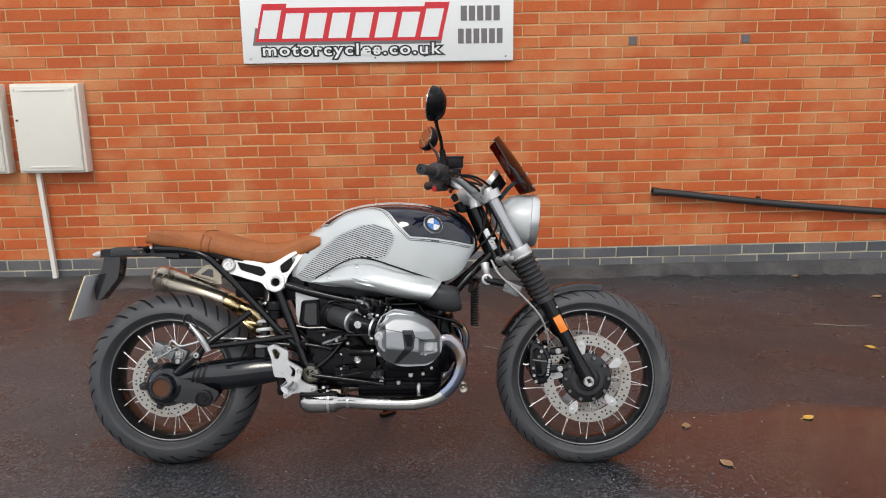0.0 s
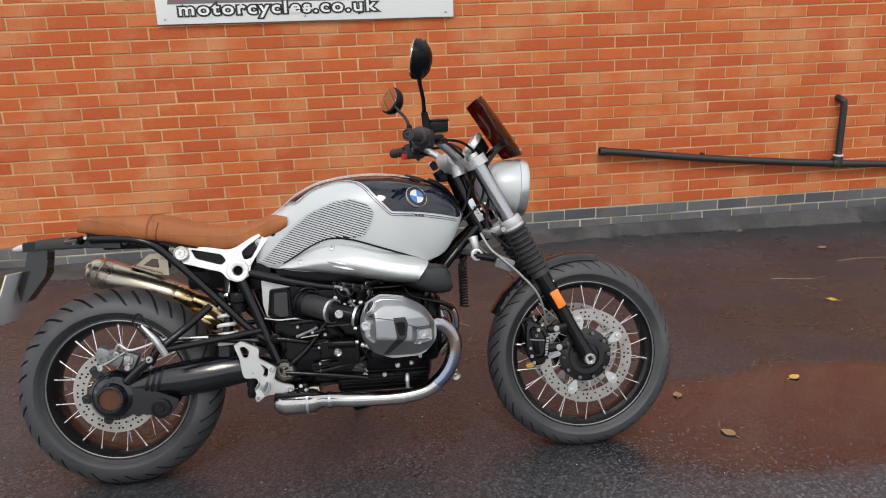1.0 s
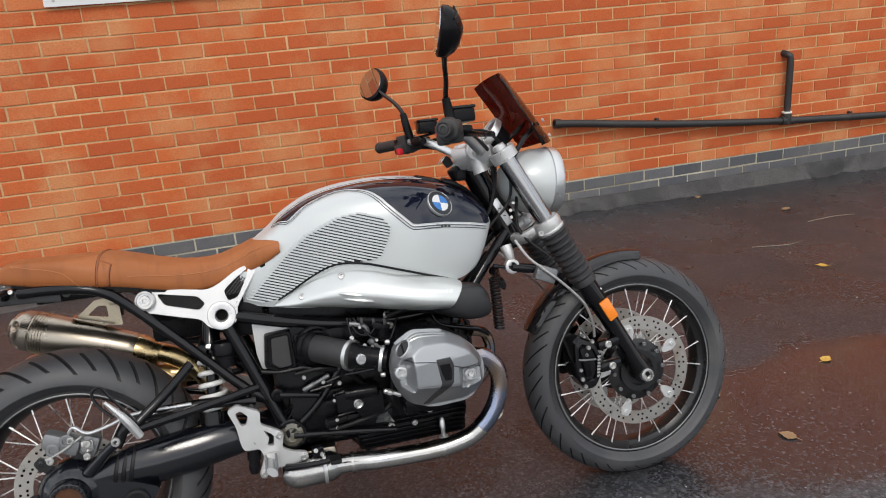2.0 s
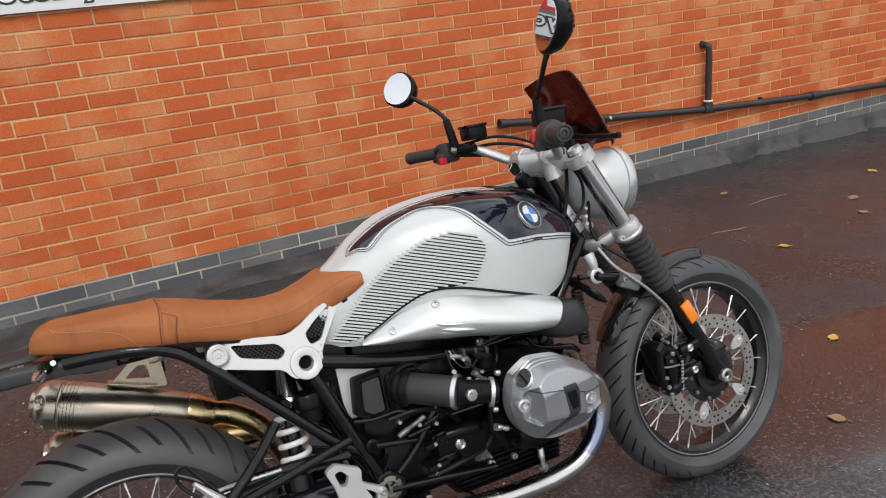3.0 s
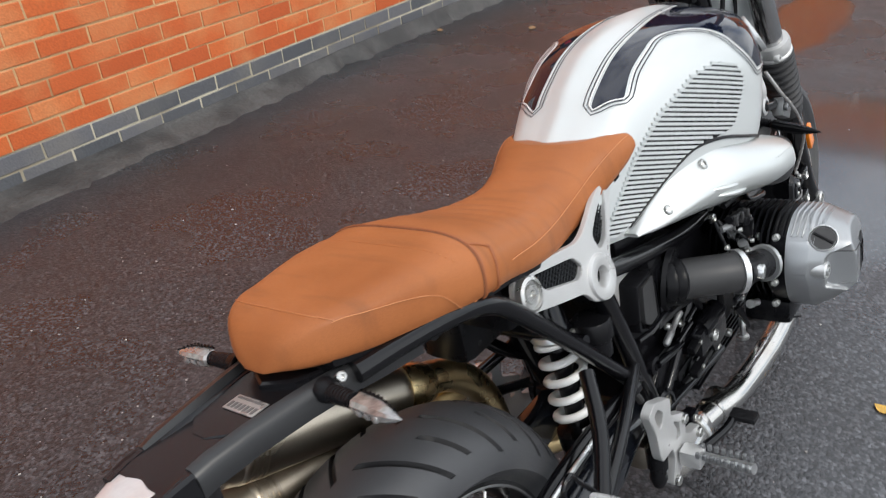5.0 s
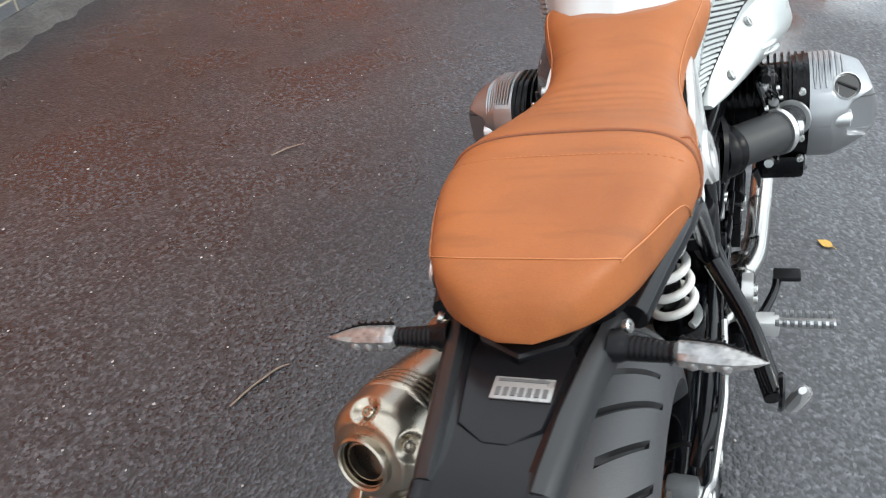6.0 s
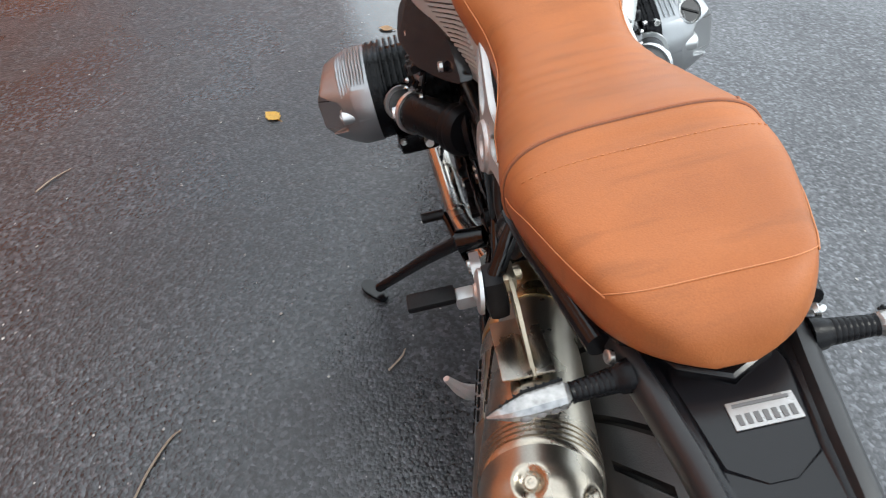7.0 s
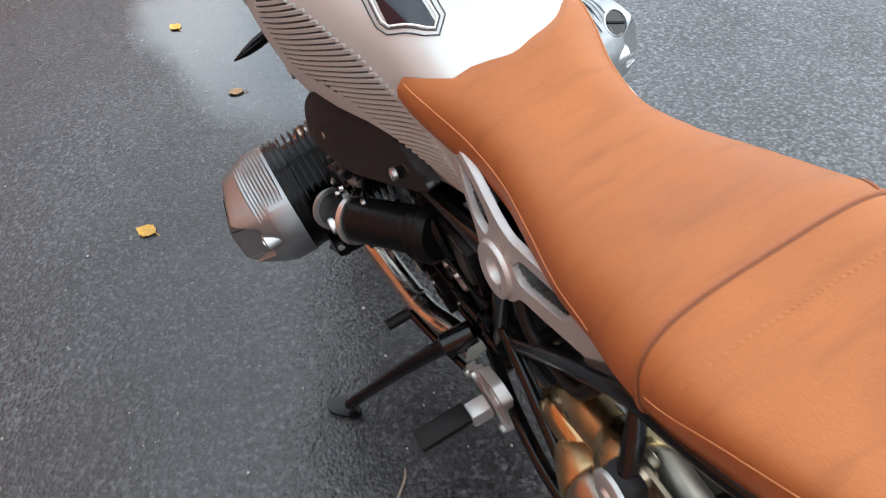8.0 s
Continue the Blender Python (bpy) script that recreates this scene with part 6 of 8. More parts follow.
plateau = [(-0.080, 0.042), (-0.095, 0.045), (-0.168, 0.034), (-0.184, 0.010), (-0.184, -0.010), (-0.168, -0.034), (-0.095, -0.045), (-0.080, -0.042), (-0.106, 0.0)]
loft(bm, [[Vector((x, y, 0.788)) for x, y in plateau], [Vector((x, y * 0.97, 0.7955)) for x, y in plateau], [Vector((x * 0.985 - 0.002, y * 0.93, 0.7972)) for x, y in plateau]])
part("raised_panel", bm, TAIL, tail, "", 20)
bm = B()
chevron = ((-0.050, 0.056), (-0.086, 0.036), (-0.104, 0.0), (-0.086, -0.036), (-0.050, -0.056), (-0.03, 0))
loft(bm, [[Vector((x, y, 0.790)) for x, y in chevron], [Vector((x, y, 0.8015)) for x, y in chevron], [Vector((x * 0.97, y * 0.95, 0.8035)) for x, y in chevron]])
part("raised_panel", bm, TAIL, tail, "", 20)
for s in (-1, 1):
    bm = B()
    rings = []
    for x, yo, z in ((0.045, 0.092, 0.796), (-0.01, 0.084, 0.800), (-0.05, 0.076, 0.803), (-0.10, 0.067, 0.805), (-0.16, 0.058, 0.805), (-0.205, 0.053, 0.803), (-0.222, 0.051, 0.800)):
        w = 0.017 if x < 0.03 else 0.012
        rings.append([Vector((x, s * y, q)) for y, q in ((yo, z - 0.030), (yo + 0.002, z - 0.010), (yo - 0.002, z - 0.003), (yo - 0.006, z), (yo - w + 0.003, z + 0.001), (yo - w, z - 0.004), (yo - w - 0.003, z - 0.012), (yo - w, z - 0.030))])
    loft(bm, rings)
    part("side_rail", bm, RAIL, tail, "satin dark grey side rail", 40)
    bm = B()
    loft(bm, [[Vector((x, s * y, z)) for y, z in ((yo, 0.768), (yo, zt - 0.003), (yo - 0.004, zt), (yo - 0.016, zt), (yo - 0.016, 0.768))] for x, yo, zt in ((-0.2225, 0.0505, 0.799), (-0.240, 0.050, 0.798), (-0.262, 0.0475, 0.795))])
    part("rail_end", bm, TAIL, tail, "", 30)
    part("rail_bolt", bolt(B(), (-0.062, s * 0.078, 0.802), (-0.1, s, 0.4), 0.006, 0.005), BOLT, tail)
    indicator(tail, (-0.078, s * 0.068, 0.796), (-0.088, s * 0.182, 0.797), PLASTIC, LENS)
bm = B()
block(bm, (-0.132, -0.0095, 0.7982), (0.0225, 0.048, 0.0016), 0.0006)
stick = part("sticker", bm, STICKER, tail, "small silver sticker")
bm = B()
block(bm, (-0.1245, -0.0095, 0.7993), (0.0026, 0.040, 0.0008), 0)
for k in range(7):
    block(bm, (-0.1360, -0.0282 + 0.0062 * k, 0.7993), (0.0085, 0.0036, 0.0008), 0)
pieces("printed_bar", bm, BAR_GREY, stick, smooth=0)
bm = B()
rings = []
for x, w, zt, zb in ((-0.248, 0.0455, 0.7965, 0.772), (-0.262, 0.0455, 0.7955, 0.766), (-0.280, 0.042, 0.791, 0.765), (-0.298, 0.034, 0.783, 0.767), (-0.306, 0.022, 0.777, 0.770)):
    rings.append([Vector((x + 0.10 * (w * math.cos(a)) ** 2 / 0.05, w * math.copysign(abs(math.cos(a)) ** 0.6, math.cos(a)), (zt + zb) / 2 + (zt - zb) / 2 * math.copysign(abs(math.sin(a)) ** 0.6, math.sin(a)))) for a in np.linspace(0, 2 * math.pi, 28, endpoint=False)])
loft(bm, rings)
part("tail_lamp", bm, LAMP_WHITE, tail, "clear-lensed tail lamp", 50)
bm = B()
plate(bm, rounded([(-0.195, 0.774), (-0.255, 0.772), (-0.262, 0.735), (-0.294, 0.650), (-0.288, 0.606), (-0.272, 0.606), (-0.205, 0.690), (-0.198, 0.735)], 0.01), -0.030, 0.030, bevel=0.006)
part("plate_bracket", bm, FENDER, tail)
pl = part("number_plate", block(B(), (0, 0, 0), (0.003, 0.228, 0.172), 0.0008), PLATE_GREY, tail, "yellow rear number plate with dark bars")
pl.matrix_basis = pose(-0.316, 0, 0.622, 0, 20, 0)
part("plate_face", block(B(), (-0.003, 0, 0), (0.002, 0.226, 0.170), 0.0005), PLATE_YELLOW, pl)
for z in (0.035, -0.045):
    for k in range(4 if z > 0 else 3):
        part("printed_bar", block(B(), (-0.0046, -0.066 + 0.044 * k + (0.02 if z < 0 else 0), z), (0.001, 0.032, 0.056), 0), SIGN_BLACK, pl, smooth=0)

# -- black trays under the seat --
bm = B()
block(bm, (0.315, 0.052, 0.665), (0.20, 0.090, 0.110), 0.02)
tray = part("battery_tray", bm, PLASTIC, bike, "black plastic tray under the seat")
for k in range(4):
    part("tray_rib", block(B(), (0.25 + 0.045 * k, 0.098, 0.660), (0.008, 0.006, 0.085), 0.002), PLASTIC, tray)
part("tray_hose", tube(B(), [(0.40, 0.10, 0.640), (0.36, 0.112, 0.600), (0.31, 0.110, 0.585), (0.26, 0.112, 0.610), (0.235, 0.10, 0.650)], 0.009, 10, 6), RUBBER, tray)

# -- engine --
bm = B()
block(bm, (0.80, 0, 0.440), (0.40, 0.20, 0.30), 0.03)
block(bm, (0.995, 0, 0.45), (0.07, 0.17, 0.22), 0.03)
block(bm, (0.60, 0, 0.42), (0.20, 0.19, 0.24), 0.025)
engine = part("engine", bm, ENGINE, bike, "black air-cooled flat twin engine")
# sump with level cooling ribs
bm = B()
block(bm, (0.84, 0, 0.295), (0.30, 0.20, 0.075), 0.02)
part("sump", bm, ENGINE, engine)
for k in range(6):
    part("sump_rib", block(B(), (0.84, 0, 0.268 + 0.012 * k), (0.30 - 0.006 * (5 - k), 0.222, 0.004), 0.001), ENGINE, engine)
# ribbed front cover
bm = B()
for k in range(7):
    block(bm, (1.034, -0.06 + 0.02 * k, 0.46), (0.012, 0.005, 0.18), 0.002)
pieces("front_rib", bm, ENGINE, engine)
for s in (-1, 1):
    # gearbox walls, covers and the starter's housing
    bm = B()
    block(bm, (0.605, s * 0.10, 0.385), (0.15, 0.03, 0.12), 0.012)
    block(bm, (0.70, s * 0.105, 0.345), (0.18, 0.026, 0.05), 0.008)
    block(bm, (0.66, s * 0.100, 0.56), (0.20, 0.05, 0.09), 0.015)
    part("gearbox_cover", bm, ENGINE, engine)
    bm = B()
    shape = rounded([(0.642, 0.436), (0.748, 0.440), (0.766, 0.424), (0.766, 0.370), (0.704, 0.364), (0.690, 0.388), (0.642, 0.388)], 0.006, 3)
    loft(bm, [[Vector((0.712 + (x - 0.712) * k, s * y, 0.405 + (z - 0.405) * k)) for x, z in shape] for y, k in ((0.09, 1.0), (0.146, 1.0), (0.151, 0.96), (0.152, 0.5))])
    starter = part("starter_cover", bm, ENGINE, engine, "", 30)
    part("starter_motor", lathe(B(), (0.668, s * 0.138, 0.430), (1, 0, -0.02), [(0, 0.006), (0, 0.017), (0.004, 0.019), (0.082, 0.019), (0.088, 0.014), (0.090, 0.006)], 20), ENGINE, starter)
    for z in (0.420, 0.369):
        part("connector", block(B(), (0.642, s * 0.142, z), (0.052, 0.016, 0.013), 0.003, Matrix.Rotation(-0.1, 3, "Y")), PLASTIC, starter)
        part("terminal", bolt(B(), (0.640, s * 0.150, z + 0.004), (0, s, 0), 0.0045, 0.004), BOLT, starter)
    bm = B()
    plate(bm, [(0.764, 0.384), (0.790, 0.328), (0.738, 0.334)], s * 0.112, s * 0.118, bevel=0.001)
    part("cover_web", bm, VALVE_DARK, engine)
    part("gear_boss", lathe(B(), (0.504, s * 0.120, 0.458), (0, s, 0), [(0, 0.016), (0.010, 0.016), (0.012, 0.013), (0.012, 0.009), (0.008, 0.008), (0.008, 0.004), (0.012, 0.003), (0.012, 0)], 18), ENGINE, engine)
    part("brace", tube(B(), [(0.510, s * 0.130, 0.457), (0.56, s * 0.132, 0.449), (0.605, s * 0.130, 0.440)], 0.0075, 10, 3), FRAME, engine)
    part("clutch_cylinder", lathe(B(), (0.568, s * 0.120, 0.456), (0.93, 0, 0.36), [(0, 0.004), (0.004, 0.0065), (0.030, 0.0065), (0.032, 0.005), (0.058, 0.005), (0.062, 0.0065), (0.074, 0.0065), (0.076, 0.003)], 14), VALVE_DARK, engine)
    part("lever_blade", tube(B(), [(0.769, s * 0.172, 0.424), (0.785, s * 0.178, 0.394), (0.802, s * 0.180, 0.365)], [0.008, 0.006, 0.003], 8, 3, 0.4), ENGINE, engine)
    part("plug_lead", lathe(B(), (0.772, s * 0.195, 0.434), (0.92, s * 0.1, -0.36), [(0, 0.004), (0, 0.008), (0.010, 0.008), (0.012, 0.0055), (0.024, 0.0055), (0.026, 0.007), (0.034, 0.007), (0.036, 0.003)], 12), ALU, engine)
    part("cover_bolt", lathe(B(), (0.846, s * 0.104, 0.597), (0, s, 0), [(0, 0.017), (0.006, 0.017), (0.008, 0.014), (0.010, 0.010), (0.010, 0.006), (0.006, 0.005), (0.006, 0)], 18), ALU, engine)
    bm = B()
    for x, z in ((0.804, 0.614), (0.808, 0.586)):
        lathe(bm, (x, s * 0.122, z), (0, s, 0), [(0, 0.010), (0.006, 0.010), (0.008, 0.007), (0.005, 0.005), (0.005, 0)], 14)
    pieces("rail_bolt", bm, BOLT, engine)
    bm = B()
    for k in range(7):
        a = -0.5 + k * 0.16
        tube(bm, [(0.565, s * 0.112, 0.44), (0.565 + 0.075 * math.cos(a + 4.2), s * 0.112, 0.44 + 0.075 * math.sin(a + 4.2))], 0.0028, 5, 1)
    pieces("casting_rib", bm, ENGINE, engine)
    bm = B()
    for x, z, r in ((0.780, 0.320, 0.009), (0.842, 0.318, 0.008), (0.885, 0.345, 0.009), (0.62, 0.47, 0.006), (0.575, 0.49, 0.006), (0.66, 0.46, 0.006), (0.93, 0.35, 0.007), (0.90, 0.365, 0.006), (0.96, 0.37, 0.006), (0.955, 0.42, 0.006), (0.64, 0.345, 0.005)):
        bolt(bm, (x, s * 0.120, z), (0, s, 0), r, 0.010)
    lathe(bm, (0.699, s * 0.150, 0.405), (0, s, 0), [(0, 0.0125), (0.006, 0.0125), (0.008, 0.010), (0.006, 0.006), (0.008, 0.004), (0.008, 0)], 16)
    pieces("engine_bolt", bm, BOLT, engine)
    bm = B()
    for x0, z0, x1, z1 in ((0.628, 0.470, 0.662, 0.480), (0.640, 0.432, 0.676, 0.440), (0.585, 0.455, 0.640, 0.462), (0.645, 0.378, 0.690, 0.384)):
        tube(bm, [(x0, s * 0.135, z0), (x1, s * 0.137, z1)], 0.0045, 8, 1)
    pieces("union", bm, FRAME, engine)
    part("oil_plug", lathe(B(), (0.914, s * 0.128, 0.262), (0, 0, 1), [(0, 0.012), (0.006, 0.012), (0.008, 0.006), (0.03, 0.0055), (0.03, 0.008), (0.05, 0.007), (0.056, 0.002)], 12), ALU, engine)
    for pts in ([(0.555, s * 0.115, 0.50), (0.63, s * 0.13, 0.505), (0.70, s * 0.125, 0.47), (0.74, s * 0.12, 0.40)], [(0.80, s * 0.15, 0.615), (0.86, s * 0.17, 0.628), (0.94, s * 0.16, 0.605), (1.04, s * 0.12, 0.58)],
                [(0.62, s * 0.12, 0.34), (0.70, s * 0.135, 0.355), (0.78, s * 0.135, 0.38), (0.80, s * 0.13, 0.46)]):
        part("hose", tube(B(), pts, 0.0065, 8, 6), RUBBER, engine)
    # throttle sensors, fuel rail and wiring over the inlet
    part("throttle_sensor", lathe(B(), (0.777, s * 0.190, 0.564), (0.12, 0, 1), [(0, 0.010), (0.003, 0.0155), (0.030, 0.0155), (0.032, 0.017), (0.038, 0.017), (0.042, 0.012)], 18), PLASTIC, engine)
    rail_part = part("fuel_rail", tube(B(), [(0.718, s * 0.188, 0.627), (0.75, s * 0.190, 0.620), (0.792, s * 0.188, 0.611)], 0.0075, 10, 3), PLASTIC, engine)
    for x, z in ((0.728, 0.622), (0.757, 0.616), (0.784, 0.611)):
        part("rail_clip", block(B(), (x, s * 0.191, z), (0.008, 0.020, 0.019), 0.003), GREY_PLASTIC, rail_part)
    part("fuel_elbow", tube(B(), [(0.700, s * 0.180, 0.617), (0.722, s * 0.186, 0.613), (0.737, s * 0.184, 0.602), (0.741, s * 0.182, 0.585)], [0.006, 0.007, 0.0085, 0.007], 10, 4), VALVE_DARK, engine)
    part("injector", lathe(B(), (0.742, s * 0.200, 0.574), (0.63, 0, -0.78), [(0, 0.004), (0, 0.0085), (0.010, 0.0085), (0.012, 0.006), (0.030, 0.006), (0.032, 0.009), (0.044, 0.009)], 14), VALVE_DARK, engine)
    part("connector", block(B(), (0.765, s * 0.196, 0.606), (0.022, 0.018, 0.015), 0.003, Matrix.Rotation(0.3, 3, "Y")), PLASTIC, engine)
    for pts, r in (([(0.697, s * 0.172, 0.632), (0.699, s * 0.182, 0.600), (0.707, s * 0.186, 0.580), (0.728, s * 0.190, 0.560)], 0.0032), ([(0.703, s * 0.176, 0.630), (0.708, s * 0.190, 0.606), (0.722, s * 0.196, 0.590), (0.745, s * 0.196, 0.588), (0.764, s * 0.194, 0.606)], 0.0026),
                   ([(0.712, s * 0.170, 0.628), (0.734, s * 0.196, 0.598), (0.752, s * 0.206, 0.578), (0.790, s * 0.200, 0.574), (0.815, s * 0.180, 0.590)], 0.0026), ([(0.770, s * 0.190, 0.548), (0.792, s * 0.198, 0.566), (0.806, s * 0.196, 0.590), (0.822, s * 0.17, 0.612)], 0.0034)):
        part("wire", tube(B(), pts, r, 7, 6), FRAME, engine)
    bm = B()
    for p, r in (((0.700, s * 0.186, 0.583), 0.006), ((0.728, s * 0.196, 0.561), 0.005), ((0.745, s * 0.204, 0.556), 0.004), ((0.757, s * 0.209, 0.572), 0.004), ((0.806, s * 0.204, 0.556), 0.007), ((0.720, s * 0.203, 0.609), 0.004)):
        bolt(bm, p, (0.1, s, 0.2), r, 0.006)
    pieces("fitting", bm, BOLT, engine)

# black wiring tray that closes the space under the tank
bm = B()
block(bm, (0.76, 0, 0.628), (0.50, 0.17, 0.105), 0.015)
part("wiring_tray", bm, ENGINE, bike)

# airbox
bm = B()
block(bm, (0.612, 0, 0.565), (0.118, 0.232, 0.130), 0.014)
block(bm, (0.530, 0, 0.565), (0.09, 0.16, 0.10), 0.012)
airbox = part("airbox", bm, PLASTIC, bike, "black plastic airbox")
for s in (-1, 1):
    bm = B()
    loft(bm, [[Vector((0.523 + (x - 0.523) * k, s * y, 0.566 + (z - 0.566) * k)) for x, z in rounded([(0.493, 0.610), (0.556, 0.613), (0.560, 0.516), (0.520, 0.512), (0.484, 0.530)], 0.006, 2)] for y, k in ((0.080, 1.05), (0.118, 1.0), (0.121, 0.97), (0.121, 0.86), (0.112, 0.84), (0.112, 0.1))])
    part("airbox_tab", bm, PLASTIC, airbox, "", 25)
    bm = B()
    plate(bm, rounded([(0.508, 0.601), (0.548, 0.604), (0.549, 0.526), (0.522, 0.524), (0.503, 0.538)], 0.004, 2), s * 0.112, s * 0.1225, bevel=0.002)
    part("airbox_panel", bm, GREY_PLASTIC, airbox)
    part("airbox_tray", tube(B(), [(0.474, s * 0.120, 0.522), (0.520, s * 0.122, 0.514), (0.575, s * 0.122, 0.515), (0.610, s * 0.124, 0.503), (0.645, s * 0.124, 0.500)], 0.0055, 8, 5), FRAME, airbox)
    part("duct_flange", lathe(B(), (0.612, s * 0.116, 0.562), (0.2, s, -0.1), [(0, 0.056), (0.008, 0.054), (0.010, 0.050), (0.005, 0.047), (0.014, 0.045), (0.016, 0.041), (0.010, 0.039), (0.010, 0.030)], 34), PLASTIC, airbox)
    bm = B()
    plate(bm, rounded([(0.466, 0.650), (0.553, 0.636), (0.553, 0.520), (0.478, 0.520), (0.468, 0.560)], 0.008), s * 0.084, s * 0.090, bevel=0.002)
    part("airbox_shield", bm, CAST, airbox, "plain grey metal panel")


def oblong(outline, y, scale, c):
    return [Vector((c[0] + (x - c[0]) * scale, y, c[1] + (z - c[1]) * scale)) for x, z in outline]


COVER_TOP = ((0.770, 0.790, 0.804, 0.838, 0.920, 0.962, 0.990, 1.002), (0.514, 0.533, 0.548, 0.577, 0.570, 0.541, 0.500, 0.478))
COVER_CREASE = ((0.77, 0.80, 0.90, 0.95, 1.0), (0.481, 0.479, 0.465, 0.458, 0.466))


def inside(p, ring):
    """Least distance from a point to the closed outline."""
    best = 1.0
    for a, b in zip(ring, ring[1:] + ring[:1]):
        ex, ez = b[0] - a[0], b[1] - a[1]
        k = max(0.0, min(1.0, ((p[0] - a[0]) * ex + (p[1] - a[1]) * ez) / (ex * ex + ez * ez)))
        best = min(best, math.hypot(p[0] - a[0] - k * ex, p[1] - a[1] - k * ez))
    return best


def softest(values, k=420.0):
    low = min(values)
    return low - math.log(sum(math.exp(-k * (v - low)) for v in values)) / k


def cover_reach(x, z, ring):
    """How far out the cast rocker cover stands: one broad panel with facets round it and two bolt pockets."""
    panel = 0.363 - 0.13 * (x - 0.82) - 2.3 * max(0.0, x - 0.90) ** 2 - 0.35 * max(0.0, z - 0.53)
    top = panel - 2.2 * (z - float(np.interp(x, *COVER_TOP)))
    low = panel - 1.15 * (float(np.interp(x, *COVER_CREASE)) - z)
    flank = panel - 2.3 * (0.806 - x)
    nose = panel - 2.0 * (x - 0.978)
    edge = 0.294 + 2.4 * inside((x, z), ring)
    h = softest((panel, top, low, flank, nose, edge))
    for px, pz, floor, a, b, u, d in ((0.760, 0.509, 0.319, 0.0, 0.040, 0.028, 0.030), (0.957, 0.476, 0.314, 0.019, 0.060, 0.015, 0.015)):
        left = floor + 2.4 * ((px - a) - x) if a else 0.0
        pit = max(floor, left, floor + 2.6 * (x - px - b), floor + 2.6 * (z - pz - u), floor + 2.6 * (pz - d - z))
        h = softest((h, pit), 900.0)
    return h


VC = rounded([(0.772, 0.520), (0.788, 0.568), (0.835, 0.593), (0.905, 0.587), (0.965, 0.553), (1.000, 0.500), (0.998, 0.450), (0.955, 0.408), (0.862, 0.404), (0.802, 0.428), (0.776, 0.470)], 0.016, 3)
for s in (-1, 1):
    dx, reach = (0.0, 0.0) if s < 0 else (0.022, 0.022)
    c = (0.885 + dx, 0.500)
    outline = [(x + dx, z) for x, z in VC]
    # barrel with fins
    bm = lathe(B(), (0.885 + dx, s * 0.09, 0.500), (0, s, 0), [(0, 0.072), (0.17, 0.072)], 28)
    barrel = part("cylinder", bm, ENGINE, engine, "black finned cylinder")
    for k in range(12 if s < 0 else 14):
        y = s * (0.122 + 0.0115 * k)
        bm = B()
        sc = 0.90 if k < 5 else 0.96
        loft(bm, [oblong(outline, y, sc, c), oblong(outline, y + s * 0.0035, sc, c)])
        for q in bm.verts:
            q.co.z += 0.006
        part("fin", bm, ENGINE, barrel)
    bm = B()
    loft(bm, [oblong(outline, s * 0.232, 0.96, c), oblong(outline, s * 0.262, 0.985, c)])
    head = part("cylinder_head", bm, ENGINE, barrel)
    head.matrix_basis = Matrix.Translation((0, reach, 0))
    bm = B()
    for x, z in ((0.792, 0.570), (0.774, 0.450), (0.772, 0.492)) if s < 0 else ((0.778, 0.540), (0.80, 0.425)):
        bolt(bm, (x + dx - 0.010, s * 0.245, z), (-1, 0, 0.2), 0.0065, 0.010)
    pieces("head_nut", bm, BOLT, barrel)
    bm = B()
    block(bm, (0.86 + dx, s * 0.215, 0.405), (0.12, 0.085, 0.05), 0.014)
    for k in range(4):
        tube(bm, [(0.800 + dx, s * (0.19 + 0.02 * k), 0.40), (0.845 + dx, s * (0.20 + 0.02 * k), 0.378)], 0.004, 6, 1)
    part("exhaust_port", bm, ENGINE, barrel)
    # rocker cover: faceted dome
    bm = B()
    rim_pts = [(0.770, 0.515), (0.788, 0.568), (0.835, 0.593), (0.906, 0.586), (0.968, 0.552), (1.001, 0.500), (0.998, 0.450), (0.956, 0.408), (0.862, 0.404), (0.802, 0.427), (0.776, 0.470)]
    ring = rounded(rim_pts, 0.022, 12)
    rings = [[Vector((x + dx, s * 0.258, z)) for x, z in ring]]
    for t in np.concatenate(([0.0, 0.012, 0.03], np.linspace(0.05, 0.985, 66))):
        row = []
        for x, z in ring:
            x, z = x + (0.885 - x) * t, z + (0.497 - z) * t
            row.append(Vector((x + dx, s * max(0.292, cover_reach(x, z, ring)), z)))
        rings.append(row)
    loft(bm, rings)
    bmesh.ops.recalc_face_normals(bm, faces=bm.faces)
    skin = BVHTree.FromBMesh(bm)

    def over(x, z, lift):
        hit = skin.ray_cast(Vector((x + dx, s * 0.5, z)), Vector((0, -s, 0)))
        return Vector((x + dx, (hit[0].y if hit[0] else s * 0.30) + s * lift, z))
    vcov = part("rocker_cover", bm, VALVE, engine, "grey cast rocker cover", 42)
    vcov.matrix_basis = Matrix.Translation((0, reach, 0))
    # dark inlay draped over the face and down the underside
    rows = []
    for z in np.linspace(0.535, 0.418, 26):
        x0 = float(np.interp(-z, (-0.537, -0.476, -0.418), (0.868, 0.876, 0.836)))
        x1 = float(np.interp(-z, (-0.537, -0.515, -0.474, -0.418), (0.904, 0.912, 0.907, 0.853)))
        rows.append([over(x, z, lift) for x, lift in ((x0, -0.001), (x0 + 0.0015, 0.0016), ((x0 + x1) / 2, 0.0016), (x1 - 0.0015, 0.0016), (x1, -0.001))])
    bm = B()
    loft(bm, rows, cap=False, wrap=False)
    inlay = part("dark_inlay", bm, SIGN_BLACK, vcov, "", 25)
    bm = B()
